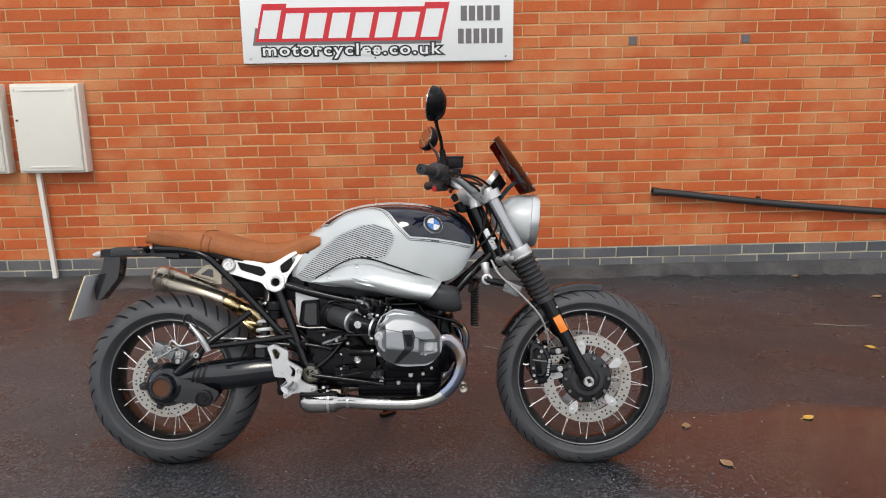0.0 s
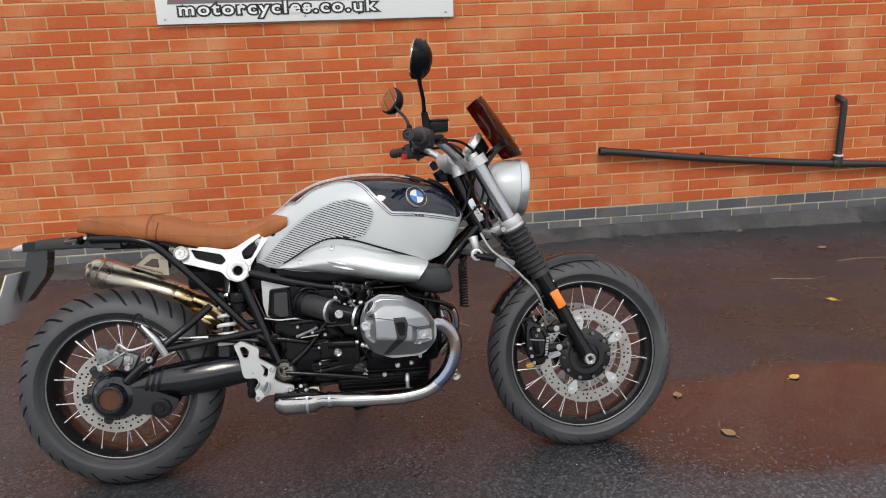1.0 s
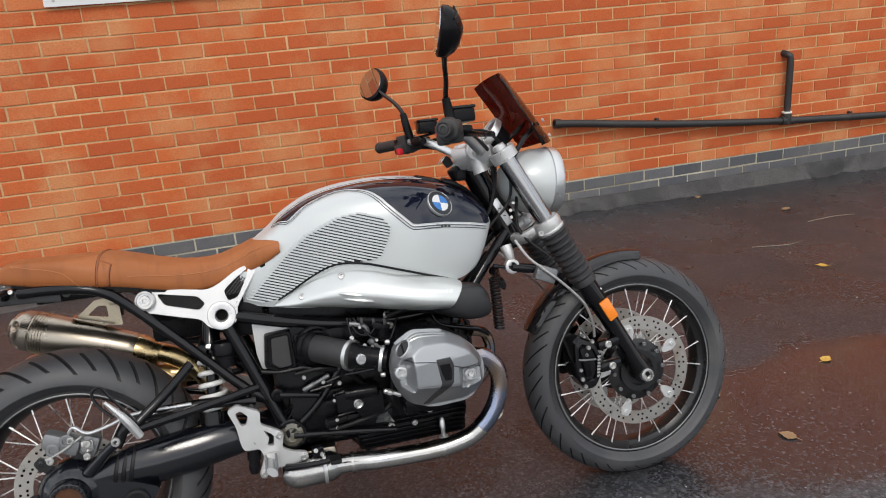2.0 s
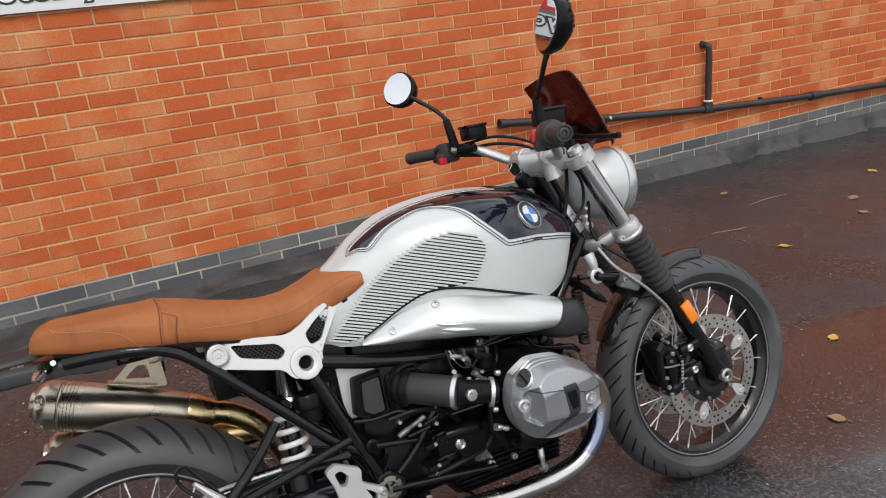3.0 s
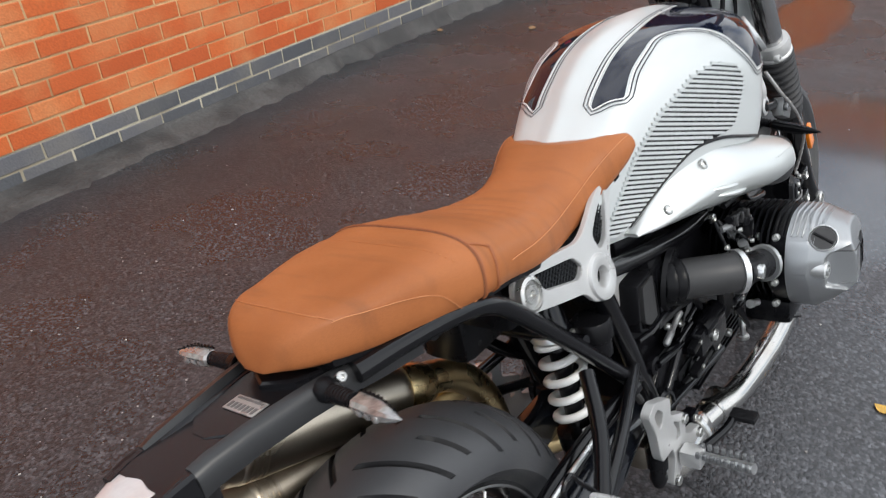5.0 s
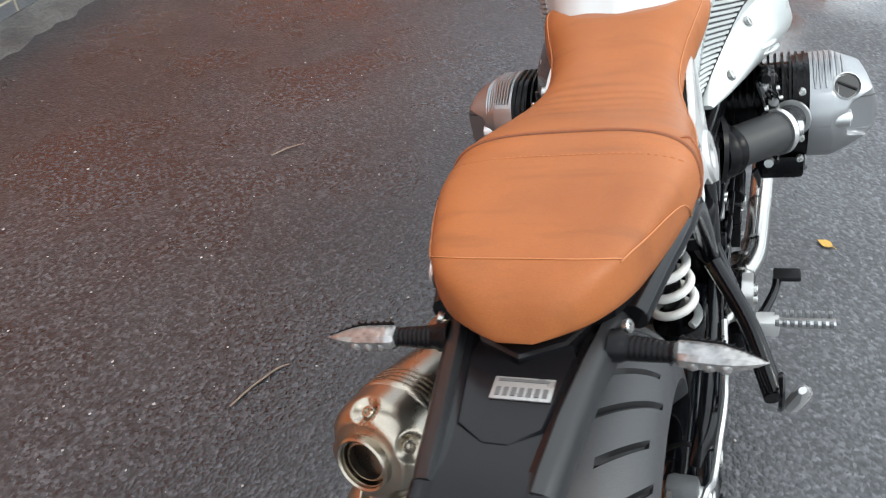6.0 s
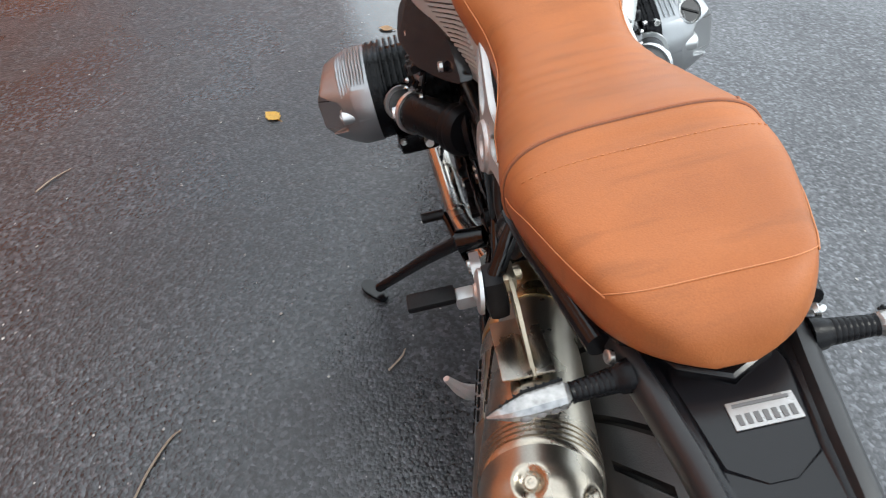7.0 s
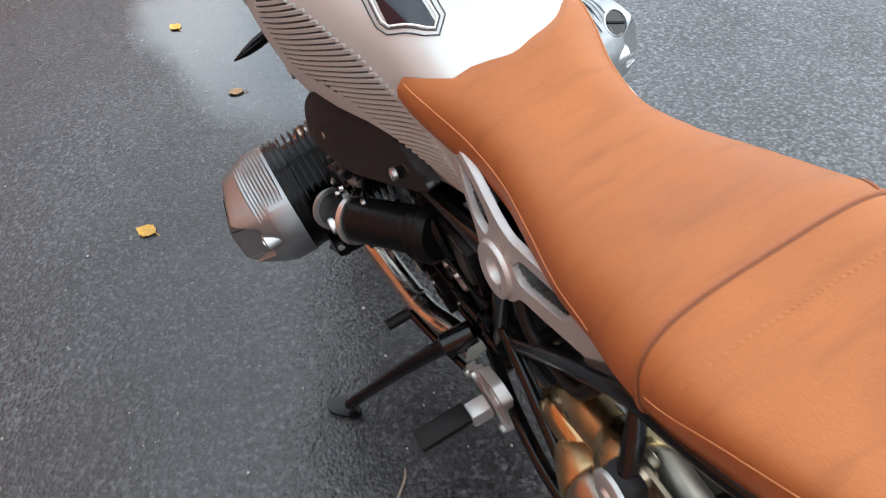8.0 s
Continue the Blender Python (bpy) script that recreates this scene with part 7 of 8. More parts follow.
    rows = [[over(x0 + (x1 - x0) * k, z, lift) for k, lift in ((0, 0.001), (0.06, 0.0034), (0.94, 0.0034), (1, 0.001))] for z, x0, x1 in ((0.521, 0.874, 0.899), (0.519, 0.875, 0.901), (0.500, 0.879, 0.905), (0.484, 0.884, 0.902), (0.482, 0.885, 0.901))]
    loft(bm, rows, cap=False, wrap=False)
    part("inlay_panel", bm, PLASTIC, inlay, "", 25)
    bm = B()
    tube(bm, [over(x, z, 0.0003) for x, z in [(float(q), float(np.interp(q, (0.80, 0.83, 0.868, 0.905, 0.938, 0.98), (0.541, 0.536, 0.529, 0.514, 0.501, 0.502)))) for q in np.linspace(0.80, 0.98, 26)]], 0.0013, 5, 3)
    part("parting_line", bm, SIGN_BLACK, vcov)
    bm = B()
    tube(bm, [over(x, z, 0.0002) for x, z in [(float(q), float(np.interp(q, *COVER_CREASE))) for q in np.linspace(0.806, 0.975, 26)]], 0.0010, 5, 3)
    part("parting_line", bm, VALVE_DARK, vcov)
    for k in range(6 if s < 0 else 9):
        y = s * (0.266 + (0.0088 if s < 0 else 0.0058) * k)
        path = []
        for x, z in ((0.790, 0.5690), (0.803, 0.5760), (0.818, 0.5838), (0.838, 0.5920), (0.872, 0.5890), (0.906, 0.5850)):
            while z > 0.5 and max(0.292, cover_reach(x, z, ring)) < abs(y):
                z -= 0.001
            path.append(Vector((x + dx, y, z + 0.0004)))
        part("cooling_rib", tube(B(), path, [0.001, 0.0026, 0.0032, 0.0034, 0.0030, 0.001], 6, 3), VALVE, vcov)
    if s < 0:
        cap_c = Vector((0.803 + dx, s * 0.314, 0.563))
        cap_n = Vector((-0.74, s * 0.30, 0.62)).normalized()
        cap = part("oil_cap", lathe(B(), cap_c, cap_n, [(-0.02, 0.0235), (0.0035, 0.0235), (0.005, 0.0215), (0.001, 0.020), (0.001, 0)], 24), ALU, vcov)
        bm = B()
        cu = cap_n.orthogonal().normalized()
        cv = cap_n.cross(cu)
        for k in range(1):
            a = math.pi * k / 2 + 0.4
            d = cu * math.cos(a) + cv * math.sin(a)
            tube(bm, [cap_c + cap_n * 0.003 - d * 0.017, cap_c + cap_n * 0.003 + d * 0.017], 0.0026, 6, 1)
        pieces("cap_grip", bm, PLASTIC, cap)
        part("cap_disc", lathe(B(), cap_c, cap_n, [(0.0, 0.0195), (0.0030, 0.0195), (0.0030, 0)], 22), GREY_PLASTIC, cap)
    for x, z, nx, out in ((0.790, 0.509, -0.10, 0.318), (0.957, 0.476, 0.10, 0.315)):
        o = Vector((x + dx, s * out, z))
        part("cover_bolt", lathe(B(), o, (nx, s, 0), [(-0.03, 0.017), (0.004, 0.015), (0.006, 0.0125), (0.006, 0.011), (0.001, 0.0105), (0.001, 0.008), (0.008, 0.007), (0.008, 0.0045), (0.003, 0.004), (0.003, 0)], 20), ALU, vcov)
    # intake duct
    a, b = (Vector((0.592, -0.118, 0.566)), Vector((0.690, -0.205, 0.545))) if s < 0 else (Vector((0.585, 0.130, 0.577)), Vector((0.717, 0.205, 0.545)))
    d = (b - a).normalized()
    length = (b - a).length
    duct = part("intake_duct", lathe(B(), a, d, [(0.015, 0.031), (0.020, 0.0345), (length, 0.0345)], 30), GREY_PLASTIC if s < 0 else PLASTIC, engine, "rubber intake duct")
    part("duct_collar", lathe(B(), a, d, [(-0.01, 0.036), (0.0, 0.043), (0.006, 0.043), (0.010, 0.039), (0.016, 0.042), (0.022, 0.042), (0.027, 0.037), (0.029, 0.036)], 30), PLASTIC, duct)
    part("hose_clip", lathe(B(), b, d, [(-0.004, 0.036), (-0.004, 0.0385), (0.006, 0.0385), (0.006, 0.036)], 30), ALU, duct)
    e = Vector((0.775 + dx, s * 0.232, 0.525))
    d2 = (e - b).normalized()
    l2 = (e - b).length
    part("throttle_body", lathe(B(), b, d2, [(0, 0.034), (0.012, 0.032), (0.02, 0.027), (l2, 0.026)], 24), PLASTIC, duct)
    part("hose_clip", lathe(B(), b + d2 * (l2 - 0.018), d2, [(0, 0.028), (0, 0.033), (0.008, 0.033), (0.008, 0.028)], 24), ALU, duct)
    part("throttle_spindle", lathe(B(), b + d2 * 0.021 + Vector((0, s * 0.022, -0.001)), (0.1, s, -0.05), [(0, 0.013), (0.010, 0.013), (0.012, 0.011), (0.012, 0)], 18), ALU, duct)
    part("throttle_rod", tube(B(), [b + Vector((-0.02, 0, -0.045)), b + Vector((0.03, s * 0.005, -0.043)), b + Vector((0.075, s * 0.01, -0.04))], 0.004, 7, 3), FRAME, duct)
    # header pipe
    hx = dx
    head_pts = [(0.975 + hx, s * 0.207, 0.468), (1.008 + hx, s * 0.204, 0.486), (1.036 + hx * .8, s * 0.200, 0.474), (1.058 + hx * .5, s * 0.197, 0.446), (1.065 + hx * .3, s * 0.195, 0.406), (1.052, s * 0.193, 0.357), (1.026, s * 0.192, 0.317), (1.000, s * 0.191, 0.293)]
    hp = part("exhaust_header", tube(B(), head_pts, 0.0235, 18, 7), BLUED, bike, "exhaust header pipe blued by heat")
    low = [(1.006, s * 0.191, 0.294), (0.962, s * 0.187, 0.270), (0.88, s * 0.182, 0.256), (0.74, s * 0.172, 0.256), (0.67, s * 0.152, 0.256), (0.61, s * 0.136, 0.252)]
    part("lower_pipe", tube(B(), low, 0.0235, 18, 6), CHROME, hp, "polished lower exhaust pipe")
    for q, r0 in ((2, 0.0253), (3, 0.0253)):
        part("pipe_joint", lathe(B(), Vector(low[q]) + Vector((0.02, 0, 0)), Vector(low[q + 1]) - Vector(low[q]), [(0, 0.0225), (0, r0), (0.006, r0), (0.006, 0.0225)], 18), CHROME, hp)

# second pipe and its branch ahead of the engine
part("balance_pipe", tube(B(), [(1.03, -0.10, 0.53), (1.068, -0.09, 0.515), (1.084, -0.08, 0.47), (1.07, -0.07, 0.41), (1.03, -0.05, 0.36)], 0.015, 14, 6), BLUED, bike)
part("horn", lathe(B(), (1.065, -0.10, 0.30), (0.4, -1, -0.1), [(0, 0.010), (0.0, 0.020), (0.02, 0.022), (0.026, 0.016), (0.022, 0.006), (0.026, 0)], 20), STEEL, bike)
# coil spring of the crash sensor lead ahead of the tank
bm = B()
tube(bm, [(1.116 + 0.012 * math.cos(a), -0.085 + 0.012 * math.sin(a), 0.660 - 0.142 * a / (15 * 2 * math.pi)) for a in np.linspace(0, 15 * 2 * math.pi, 170)], 0.0038, 6, 1)
part("coiled_lead", bm, RUBBER, bike)
part("oil_cooler_pipe", tube(B(), [(0.918, -0.145, 0.598), (0.938, -0.150, 0.571), (1.002, -0.150, 0.552), (1.038, -0.142, 0.541), (1.072, -0.12, 0.517)], [0.004, 0.0045, 0.006, 0.008, 0.006], 10, 5), FRAME, bike)

# collector and mufflers on the left
col = part("exhaust_collector", lathe(B(), (0.655, -0.135, 0.252), (-1, 0.05, 0), [(0, 0.022), (0.02, 0.026), (0.04, 0.038), (0.13, 0.042), (0.15, 0.036), (0.165, 0.02)], 24), CHROME, bike, "steel exhaust collector under the engine")
part("collector_band", lathe(B(), (0.60, -0.132, 0.252), (-1, 0.05, 0), [(0, 0.036), (0, 0.043), (0.008, 0.043), (0.008, 0.036)], 24), ALU, col)
for x in (0.660, 0.700):
    part("pipe_clamp", lathe(B(), (x, -0.148, 0.2545), (1, 0, 0), [(0, 0.024), (0, 0.0275), (0.010, 0.0275), (0.010, 0.024)], 22), CHROME, col)
bm = B()
block(bm, (0.582, -0.142, 0.300), (0.030, 0.022, 0.026), 0.004)
block(bm, (0.545, -0.146, 0.286), (0.040, 0.016, 0.012), 0.003)
part("clamp_bracket", bm, FRAME, col)
bm = B()
for p in ((0.577, -0.153, 0.306), (0.592, -0.153, 0.293), (0.528, -0.154, 0.283), (0.556, -0.154, 0.284)):
    bolt(bm, p, (0, -1, 0.2), 0.006, 0.005)
pieces("clamp_bolt", bm, BOLT, col)
bm = B()
block(bm, (0.56, 0.0, 0.262), (0.15, 0.20, 0.06), 0.02)
part("collector_box", bm, STEEL, col)
part("tail_pipe", tube(B(), [(0.50, 0.06, 0.265), (0.42, 0.10, 0.29), (0.362, 0.110, 0.340), (0.353, 0.105, 0.400), (0.334, 0.102, 0.460), (0.302, 0.102, 0.513), (0.258, 0.104, 0.550), (0.205, 0.107, 0.574)], 0.0265, 18, 7), GOLD, bike, "gold heat-tinted link pipe")
part("tail_pipe", tube(B(), [(0.345, 0.115, 0.45), (0.31, 0.12, 0.49), (0.26, 0.122, 0.50), (0.20, 0.124, 0.505)], 0.024, 16, 6), GOLD, bike)
for k, (e, f) in enumerate((((-0.133, 0.160, 0.684), (0.165, 0.110, 0.584)), ((-0.135, 0.186, 0.558), (0.215, 0.136, 0.494)))):
    e, f = Vector(e), Vector(f)
    d = (f - e).normalized()
    length = (f - e).length
    prof = [(0.045, 0.0525), (0.048, 0.0545)]
    for q in range(5):
        prof += [(0.050 + 0.007 * q, 0.056), (0.054 + 0.007 * q, 0.056), (0.055 + 0.007 * q, 0.0542), (0.0565 + 0.007 * q, 0.0542)]
    prof += [(0.09, 0.055), (length - 0.02, 0.0450), (length, 0.0405), (length + 0.012, 0.030)]
    muf = part("muffler", lathe(B(), e, d, prof, 40), STEEL, bike, "brushed steel cone muffler")
    part("outlet_lip", lathe(B(), e, d, [(0.0, 0.0285), (-0.0095, 0.0285), (-0.011, 0.0265), (-0.0095, 0.0245), (0.004, 0.0240)], 30), STEEL, muf)
    part("inner_ring", lathe(B(), e, d, [(0.006, 0.0205), (-0.003, 0.0205), (-0.0035, 0.0185), (0.006, 0.018)], 30), STEEL, muf)
    part("outlet", lathe(B(), e, d, [(0.004, 0.0242), (0.006, 0.0205), (0.05, 0.0180), (0.05, 0)], 30), HOLE, muf)
    u = (Vector((0, 0, 1)) - d * d.z).normalized()
    v = d.cross(u)
    prof = [(0.046, 0.0545), (0.030, 0.0535)]
    prof += [(0.030 - 0.030 * math.sin(g), 0.036 + 0.0175 * math.cos(g)) for g in np.linspace(0.06, math.pi / 2, 26)]
    prof += [(-0.002, 0.028), (-0.006, 0.0275), (-0.0055, 0.0235)]
    bm = lathe(B(), e, d, prof, 140)
    dents = []
    for q in range(5):
        a = q * math.pi * 2 / 5 - 0.1
        w = u * math.cos(a) + v * math.sin(a)
        dents.append((e + d * 0.0105 + w * 0.0475, (w * 0.75 - d * 0.65).normalized()))
    for vert in bm.verts:
        for o, nn in dents:
            off = vert.co - o
            flat = (off - nn * off.dot(nn)).length
            if flat < 0.0145 and off.length < 0.022:
                vert.co -= nn * 0.0085 * min(1.0, (1 - flat / 0.0145) * 1.9)
    part("end_cap", bm, STEEL, muf, "", 60)
    for o, nn in dents:
        part("cap_bolt", lathe(B(), o - nn * 0.0100, nn, [(-0.002, 0.0062), (0.0045, 0.0062), (0.0055, 0.0052), (0.0055, 0.003), (0.003, 0.0028), (0.003, 0)], 14), STEEL, muf)
    part("link_cone", lathe(B(), e, d, [(length - 0.004, 0.0428), (length + 0.004, 0.0432), (length + 0.03, 0.037), (length + 0.055, 0.029)], 28), GOLD, muf)
    if k == 0:
        # hanger
        bm = B()
        o = e + d * 0.15
        plate(bm, rounded([(0.010, 0.684), (0.070, 0.732), (0.128, 0.734), (0.132, 0.655), (0.020, 0.672)], 0.006), 0.131, 0.135, (rounded([(0.048, 0.694), (0.078, 0.716), (0.098, 0.714), (0.100, 0.682)], 0.004, 2),), 0.0008)
        part("muffler_hanger", bm, TAN_STEEL, muf, "pierced steel muffler hanger")
        for dy, w in ((-0.011, 0.018), (0.016, 0.030)):
            part("hanger_foot", block(B(), (0.062, 0.133 + dy, 0.679), (0.105, w, 0.003), 0.001, Matrix.Rotation(radians(18.5), 3, "Y")), STEEL, muf)
        bm = B()
        block(bm, (0.120, 0.134, 0.722), (0.030, 0.014, 0.020), 0.004)
        bolt(bm, (0.120, 0.128, 0.724), (0, -1, 0), 0.008, 0.008)
        part("hanger_clamp", bm, TAN_STEEL, muf)
        bm = B()
        block(bm, (0.118, 0.150, 0.706), (0.036, 0.024, 0.056), 0.009)
        part("rubber_mount", bm, RUBBER, muf)
        part("mount_washer", lathe(B(), (0.116, 0.163, 0.712), (0.05, 1, 0.15), [(0, 0.024), (0.004, 0.024), (0.006, 0.021), (0.006, 0.01), (0.009, 0.008), (0.009, 0)], 22), ALU, muf)
        part("mount_bracket", tube(B(), [(0.118, 0.148, 0.725), (0.128, 0.132, 0.752), (0.140, 0.118, 0.770)], [0.010, 0.009, 0.008], 10, 4), FRAME, muf)
    # outer heat shield with slots
    side_y = (Vector((0, 1, 0)) - d * d.y).normalized()
    side_z = side_y.cross(d) if side_y.cross(d).z > 0 else d.cross(side_y)
    bm = B()
    rows = []
    for t in np.linspace(0.48 if k == 0 else 0.55, 0.86, 14):
        o = e + d * (length * t)
        row = []
        for lay, rr in ((0, 0.0595 - 0.0130 * t), (1, 0.0570 - 0.0130 * t)):
            angs = np.linspace(radians(-24), radians(20), 8) if k == 0 else np.linspace(radians(0), radians(46), 8)
            for g in (angs if lay == 0 else angs[::-1]):
                w = side_y * math.cos(g) + side_z * math.sin(g)
                row.append(o + w * rr)
        rows.append(row)
    loft(bm, rows)
    sh = part("heat_shield", bm, CHROME, muf, "slotted bright heat shield")
    bm = B()
    for t in np.linspace(0.51 if k == 0 else 0.58, 0.82, 6 if k == 0 else 5):
        for g in ((-11, 8) if k == 0 else (12, 34)):
            w = side_y * math.cos(radians(g)) + side_z * math.sin(radians(g))
            o = e + d * (length * t) + w * (0.0590 - 0.0130 * t)
            tube(bm, [o - d * 0.007, o + d * 0.007], 0.0024, 6, 1)
    pieces("shield_slot", bm, HOLE, sh)

# -- rear drive --
ARM = ((0.05, 0.300, 0.362, 0.0), (0.09, 0.290, 0.380, 0.004), (0.14, 0.284, 0.394, 0.010), (0.20, 0.282, 0.402, 0.014), (0.28, 0.290, 0.411, 0.016), (0.345, 0.303, 0.416, 0.014), (0.40, 0.314, 0.412, 0.006), (0.46, 0.322, 0.400, 0.0), (0.49, 0.330, 0.388, -0.006))


def arm_ring(x, zb, zt, out, grow=0.0):
    h = zt - zb
    mid = (zt + zb) / 2
    pts = ((-0.088, zt), (-0.112 - out * 0.5, zt - 0.012), (-0.124 - out, zt - 0.42 * h), (-0.120 - out, zb + 0.34 * h), (-0.104, zb + 0.06 * h), (-0.080, zb), (-0.055, zb + 0.2 * h), (-0.055, zt - 0.2 * h))
    return [Vector((x, -0.09 + (y + 0.09) * (1 + grow), mid + (z - mid) * (1 + grow))) for y, z in rounded([(y, z) for y, z in pts], 0.016, 3)]


bm = B()
loft(bm, [arm_ring(*r) for r in ARM])
swing = part("drive_shaft_arm", bm, SHAFT, bike, "black shaft-drive swing arm", 45)
for x in (0.106, 0.124, 0.142):
    row = [float(np.interp(x, [r[0] for r in ARM], [r[k] for r in ARM])) for k in (1, 2, 3)]
    bm = B()
    loft(bm, [arm_ring(x + dx, *row, grow) for dx, grow in ((-0.006, -0.02), (-0.003, 0.05), (0.003, 0.05), (0.006, -0.02))])
    for q in bm.verts:
        q.co.x += 0.25 * (q.co.z - 0.34)
    part("bellows_ring", bm, RUBBER, swing)
part("final_drive", lathe(B(), (0.0, -0.062, 0.306), (0, -1, 0), [(0, 0.050), (0.005, 0.078), (0.040, 0.078), (0.062, 0.062), (0.072, 0.048), (0.095, 0.043), (0.098, 0.040), (0.098, 0.033), (0.060, 0.032)], 36), SHAFT, swing)
bm = B()
for k in range(24):
    a = 2 * math.pi * k / 24
    block(bm, (0.0368 * math.cos(a), -0.160, 0.306 + 0.0368 * math.sin(a)), (0.006, 0.006, 0.006), 0.001)
part("axle_ring", bm, RIM, swing)
bm = B()
for k in range(22):
    a = 2 * math.pi * k / 22
    block(bm, (0.040 * math.cos(a), -0.150, 0.306 + 0.040 * math.sin(a)), (0.006, 0.012, 0.007), 0.001, Matrix.Rotation(-a, 3, "Y"))
pieces("hub_tooth", bm, FRAME, swing)
part("axle_cap", lathe(B(), (0.0, -0.118, 0.306), (0, -1, 0), [(0.036, 0.0325), (0.034, 0.026), (0.024, 0.024), (0.024, 0)], 28), AMBER, swing, "rust-brown hollow axle end")
bm = B()
plate(bm, rounded([(0.02, 0.335), (0.10, 0.330), (0.20, 0.285), (0.165, 0.232), (0.10, 0.245), (0.03, 0.250)], 0.015), -0.125, -0.075, bevel=0.008)
part("drive_rib", bm, SHAFT, swing)
part("arm_bush", lathe(B(), (0.142, -0.118, 0.262), (0, -1, 0), [(0, 0.030), (0.016, 0.030), (0.018, 0.024), (0.014, 0.022), (0.014, 0.012), (0.018, 0.010), (0.018, 0)], 24), RUBBER, swing)
part("torque_arm", tube(B(), [(0.115, -0.112, 0.405), (0.16, -0.122, 0.458), (0.30, -0.122, 0.470), (0.45, -0.118, 0.455)], [0.017, 0.016, 0.014, 0.014], 12, 5, 0.7), FRAME, swing)
part("torque_arm", tube(B(), [(0.045, -0.115, 0.350), (0.09, -0.12, 0.392), (0.125, -0.12, 0.42)], [0.020, 0.016, 0.014], 12, 4, 0.7), SHAFT, swing)
part("arm_bolt", bolt(B(), (0.118, -0.128, 0.418), (0, -1, 0), 0.011, 0.010), BOLT, swing)
bm = B()
block(bm, (0.41, 0.075, 0.335), (0.16, 0.04, 0.08), 0.015)
part("swing_arm_left", bm, SHAFT, swing)
# rear brake
bm = B()
rot = Matrix.Rotation(radians(25), 3, "Y")
block(bm, (-0.005, -0.098, 0.432), (0.085, 0.05, 0.042), 0.012, rot)
block(bm, (0.055, -0.095, 0.415), (0.04, 0.04, 0.05), 0.010, rot)
rc = part("rear_calliper", bm, VALVE_DARK, bike, "dark grey rear brake calliper")
bm = B()
for x, z in ((0.055, 0.425), (0.02, 0.44), (-0.03, 0.40), (0.05, 0.395)):
    bolt(bm, (x, -0.122, z), (0, -1, 0), 0.009, 0.010)
block(bm, (0.052, -0.105, 0.418), (0.03, 0.034, 0.03), 0.008)
pieces("calliper_bolt", bm, BOLT, rc)
for x, z in ((-0.022, 0.424), (0.010, 0.440)):
    part("piston_boss", lathe(B(), (x, -0.116, z), (0, -1, 0), [(0, 0.016), (0.010, 0.016), (0.013, 0.013), (0.013, 0.008), (0.009, 0.007), (0.009, 0)], 18), VALVE_DARK, rc)
part("pad_pin", tube(B(), [(-0.040, -0.126, 0.405), (0.000, -0.128, 0.420), (0.045, -0.126, 0.446)], 0.003, 7, 3), BOLT, rc)
part("brake_line", tube(B(), [(0.01, -0.115, 0.445), (0.03, -0.125, 0.47), (0.06, -0.13, 0.452), (0.11, -0.135, 0.462), (0.17, -0.14, 0.480), (0.30, -0.135, 0.478)], 0.0042, 7, 6), ALU, rc)

# rear shock with white spring
s0, s1 = Vector((0.365, -0.035, 0.66)), Vector((0.342, -0.075, 0.40))
d = (s1 - s0).normalized()
shock = part("rear_shock", lathe(B(), s0, d, [(0, 0.014), (0.0, 0.022), (0.05, 0.024), (0.07, 0.034), (0.085, 0.034), (0.09, 0.016), (0.27, 0.016)], 20), FRAME, bike, "rear shock with white coil spring")
u = d.orthogonal().normalized()
v = d.cross(u)
part("spring", tube(B(), [s0 + d * (0.075 + 0.150 * t) + 0.030 * (u * math.cos(t * 10 * math.pi) + v * math.sin(t * 10 * math.pi)) for t in np.linspace(0, 1, 130)], 0.0066, 10, 1), SPRING, shock, "white painted coil spring")
part("spring_seat", lathe(B(), s0 + d * 0.062, d, [(0, 0.02), (0, 0.036), (0.008, 0.038), (0.012, 0.036), (0.012, 0.02)], 24), ALU, shock)
part("spring_seat", lathe(B(), s0 + d * 0.230, d, [(0, 0.02), (0, 0.037), (0.04, 0.035), (0.012, 0.02)], 24), FRAME, shock)
part("fluid_pot", lathe(B(), (0.392, -0.092, 0.545), (0, 0, 1), [(0, 0.020), (0.002, 0.026), (0.03, 0.027), (0.034, 0.031), (0.058, 0.032), (0.064, 0.028), (0.066, 0)], 26), PLASTIC, bike, "small fluid pot with dark lid")
part("pot_hose", tube(B(), [(0.392, -0.092, 0.548), (0.405, -0.10, 0.51), (0.43, -0.115, 0.47), (0.44, -0.13, 0.43)], 0.006, 8, 5), GREY_PLASTIC, bike)

# dark inner mass: battery tray and wiring under the seat
bm = B()
block(bm, (0.33, 0, 0.712), (0.22, 0.15, 0.07), 0.015)
block(bm, (0.46, 0, 0.66), (0.08, 0.17, 0.10), 0.015)
block(bm, (0.08, 0, 0.775), (0.20, 0.12, 0.03), 0.01)
part("battery_tray", bm, PLASTIC, bike)
for k in range(6):
    rr = random.Random(40 + k)
    pts = [(0.25 + rr.random() * 0.2, 0.075 + rr.random() * 0.02, 0.69 - rr.random() * 0.05) for _ in range(5)]
    part("wiring", tube(B(), sorted(pts), 0.0035, 6, 5), RUBBER, bike)

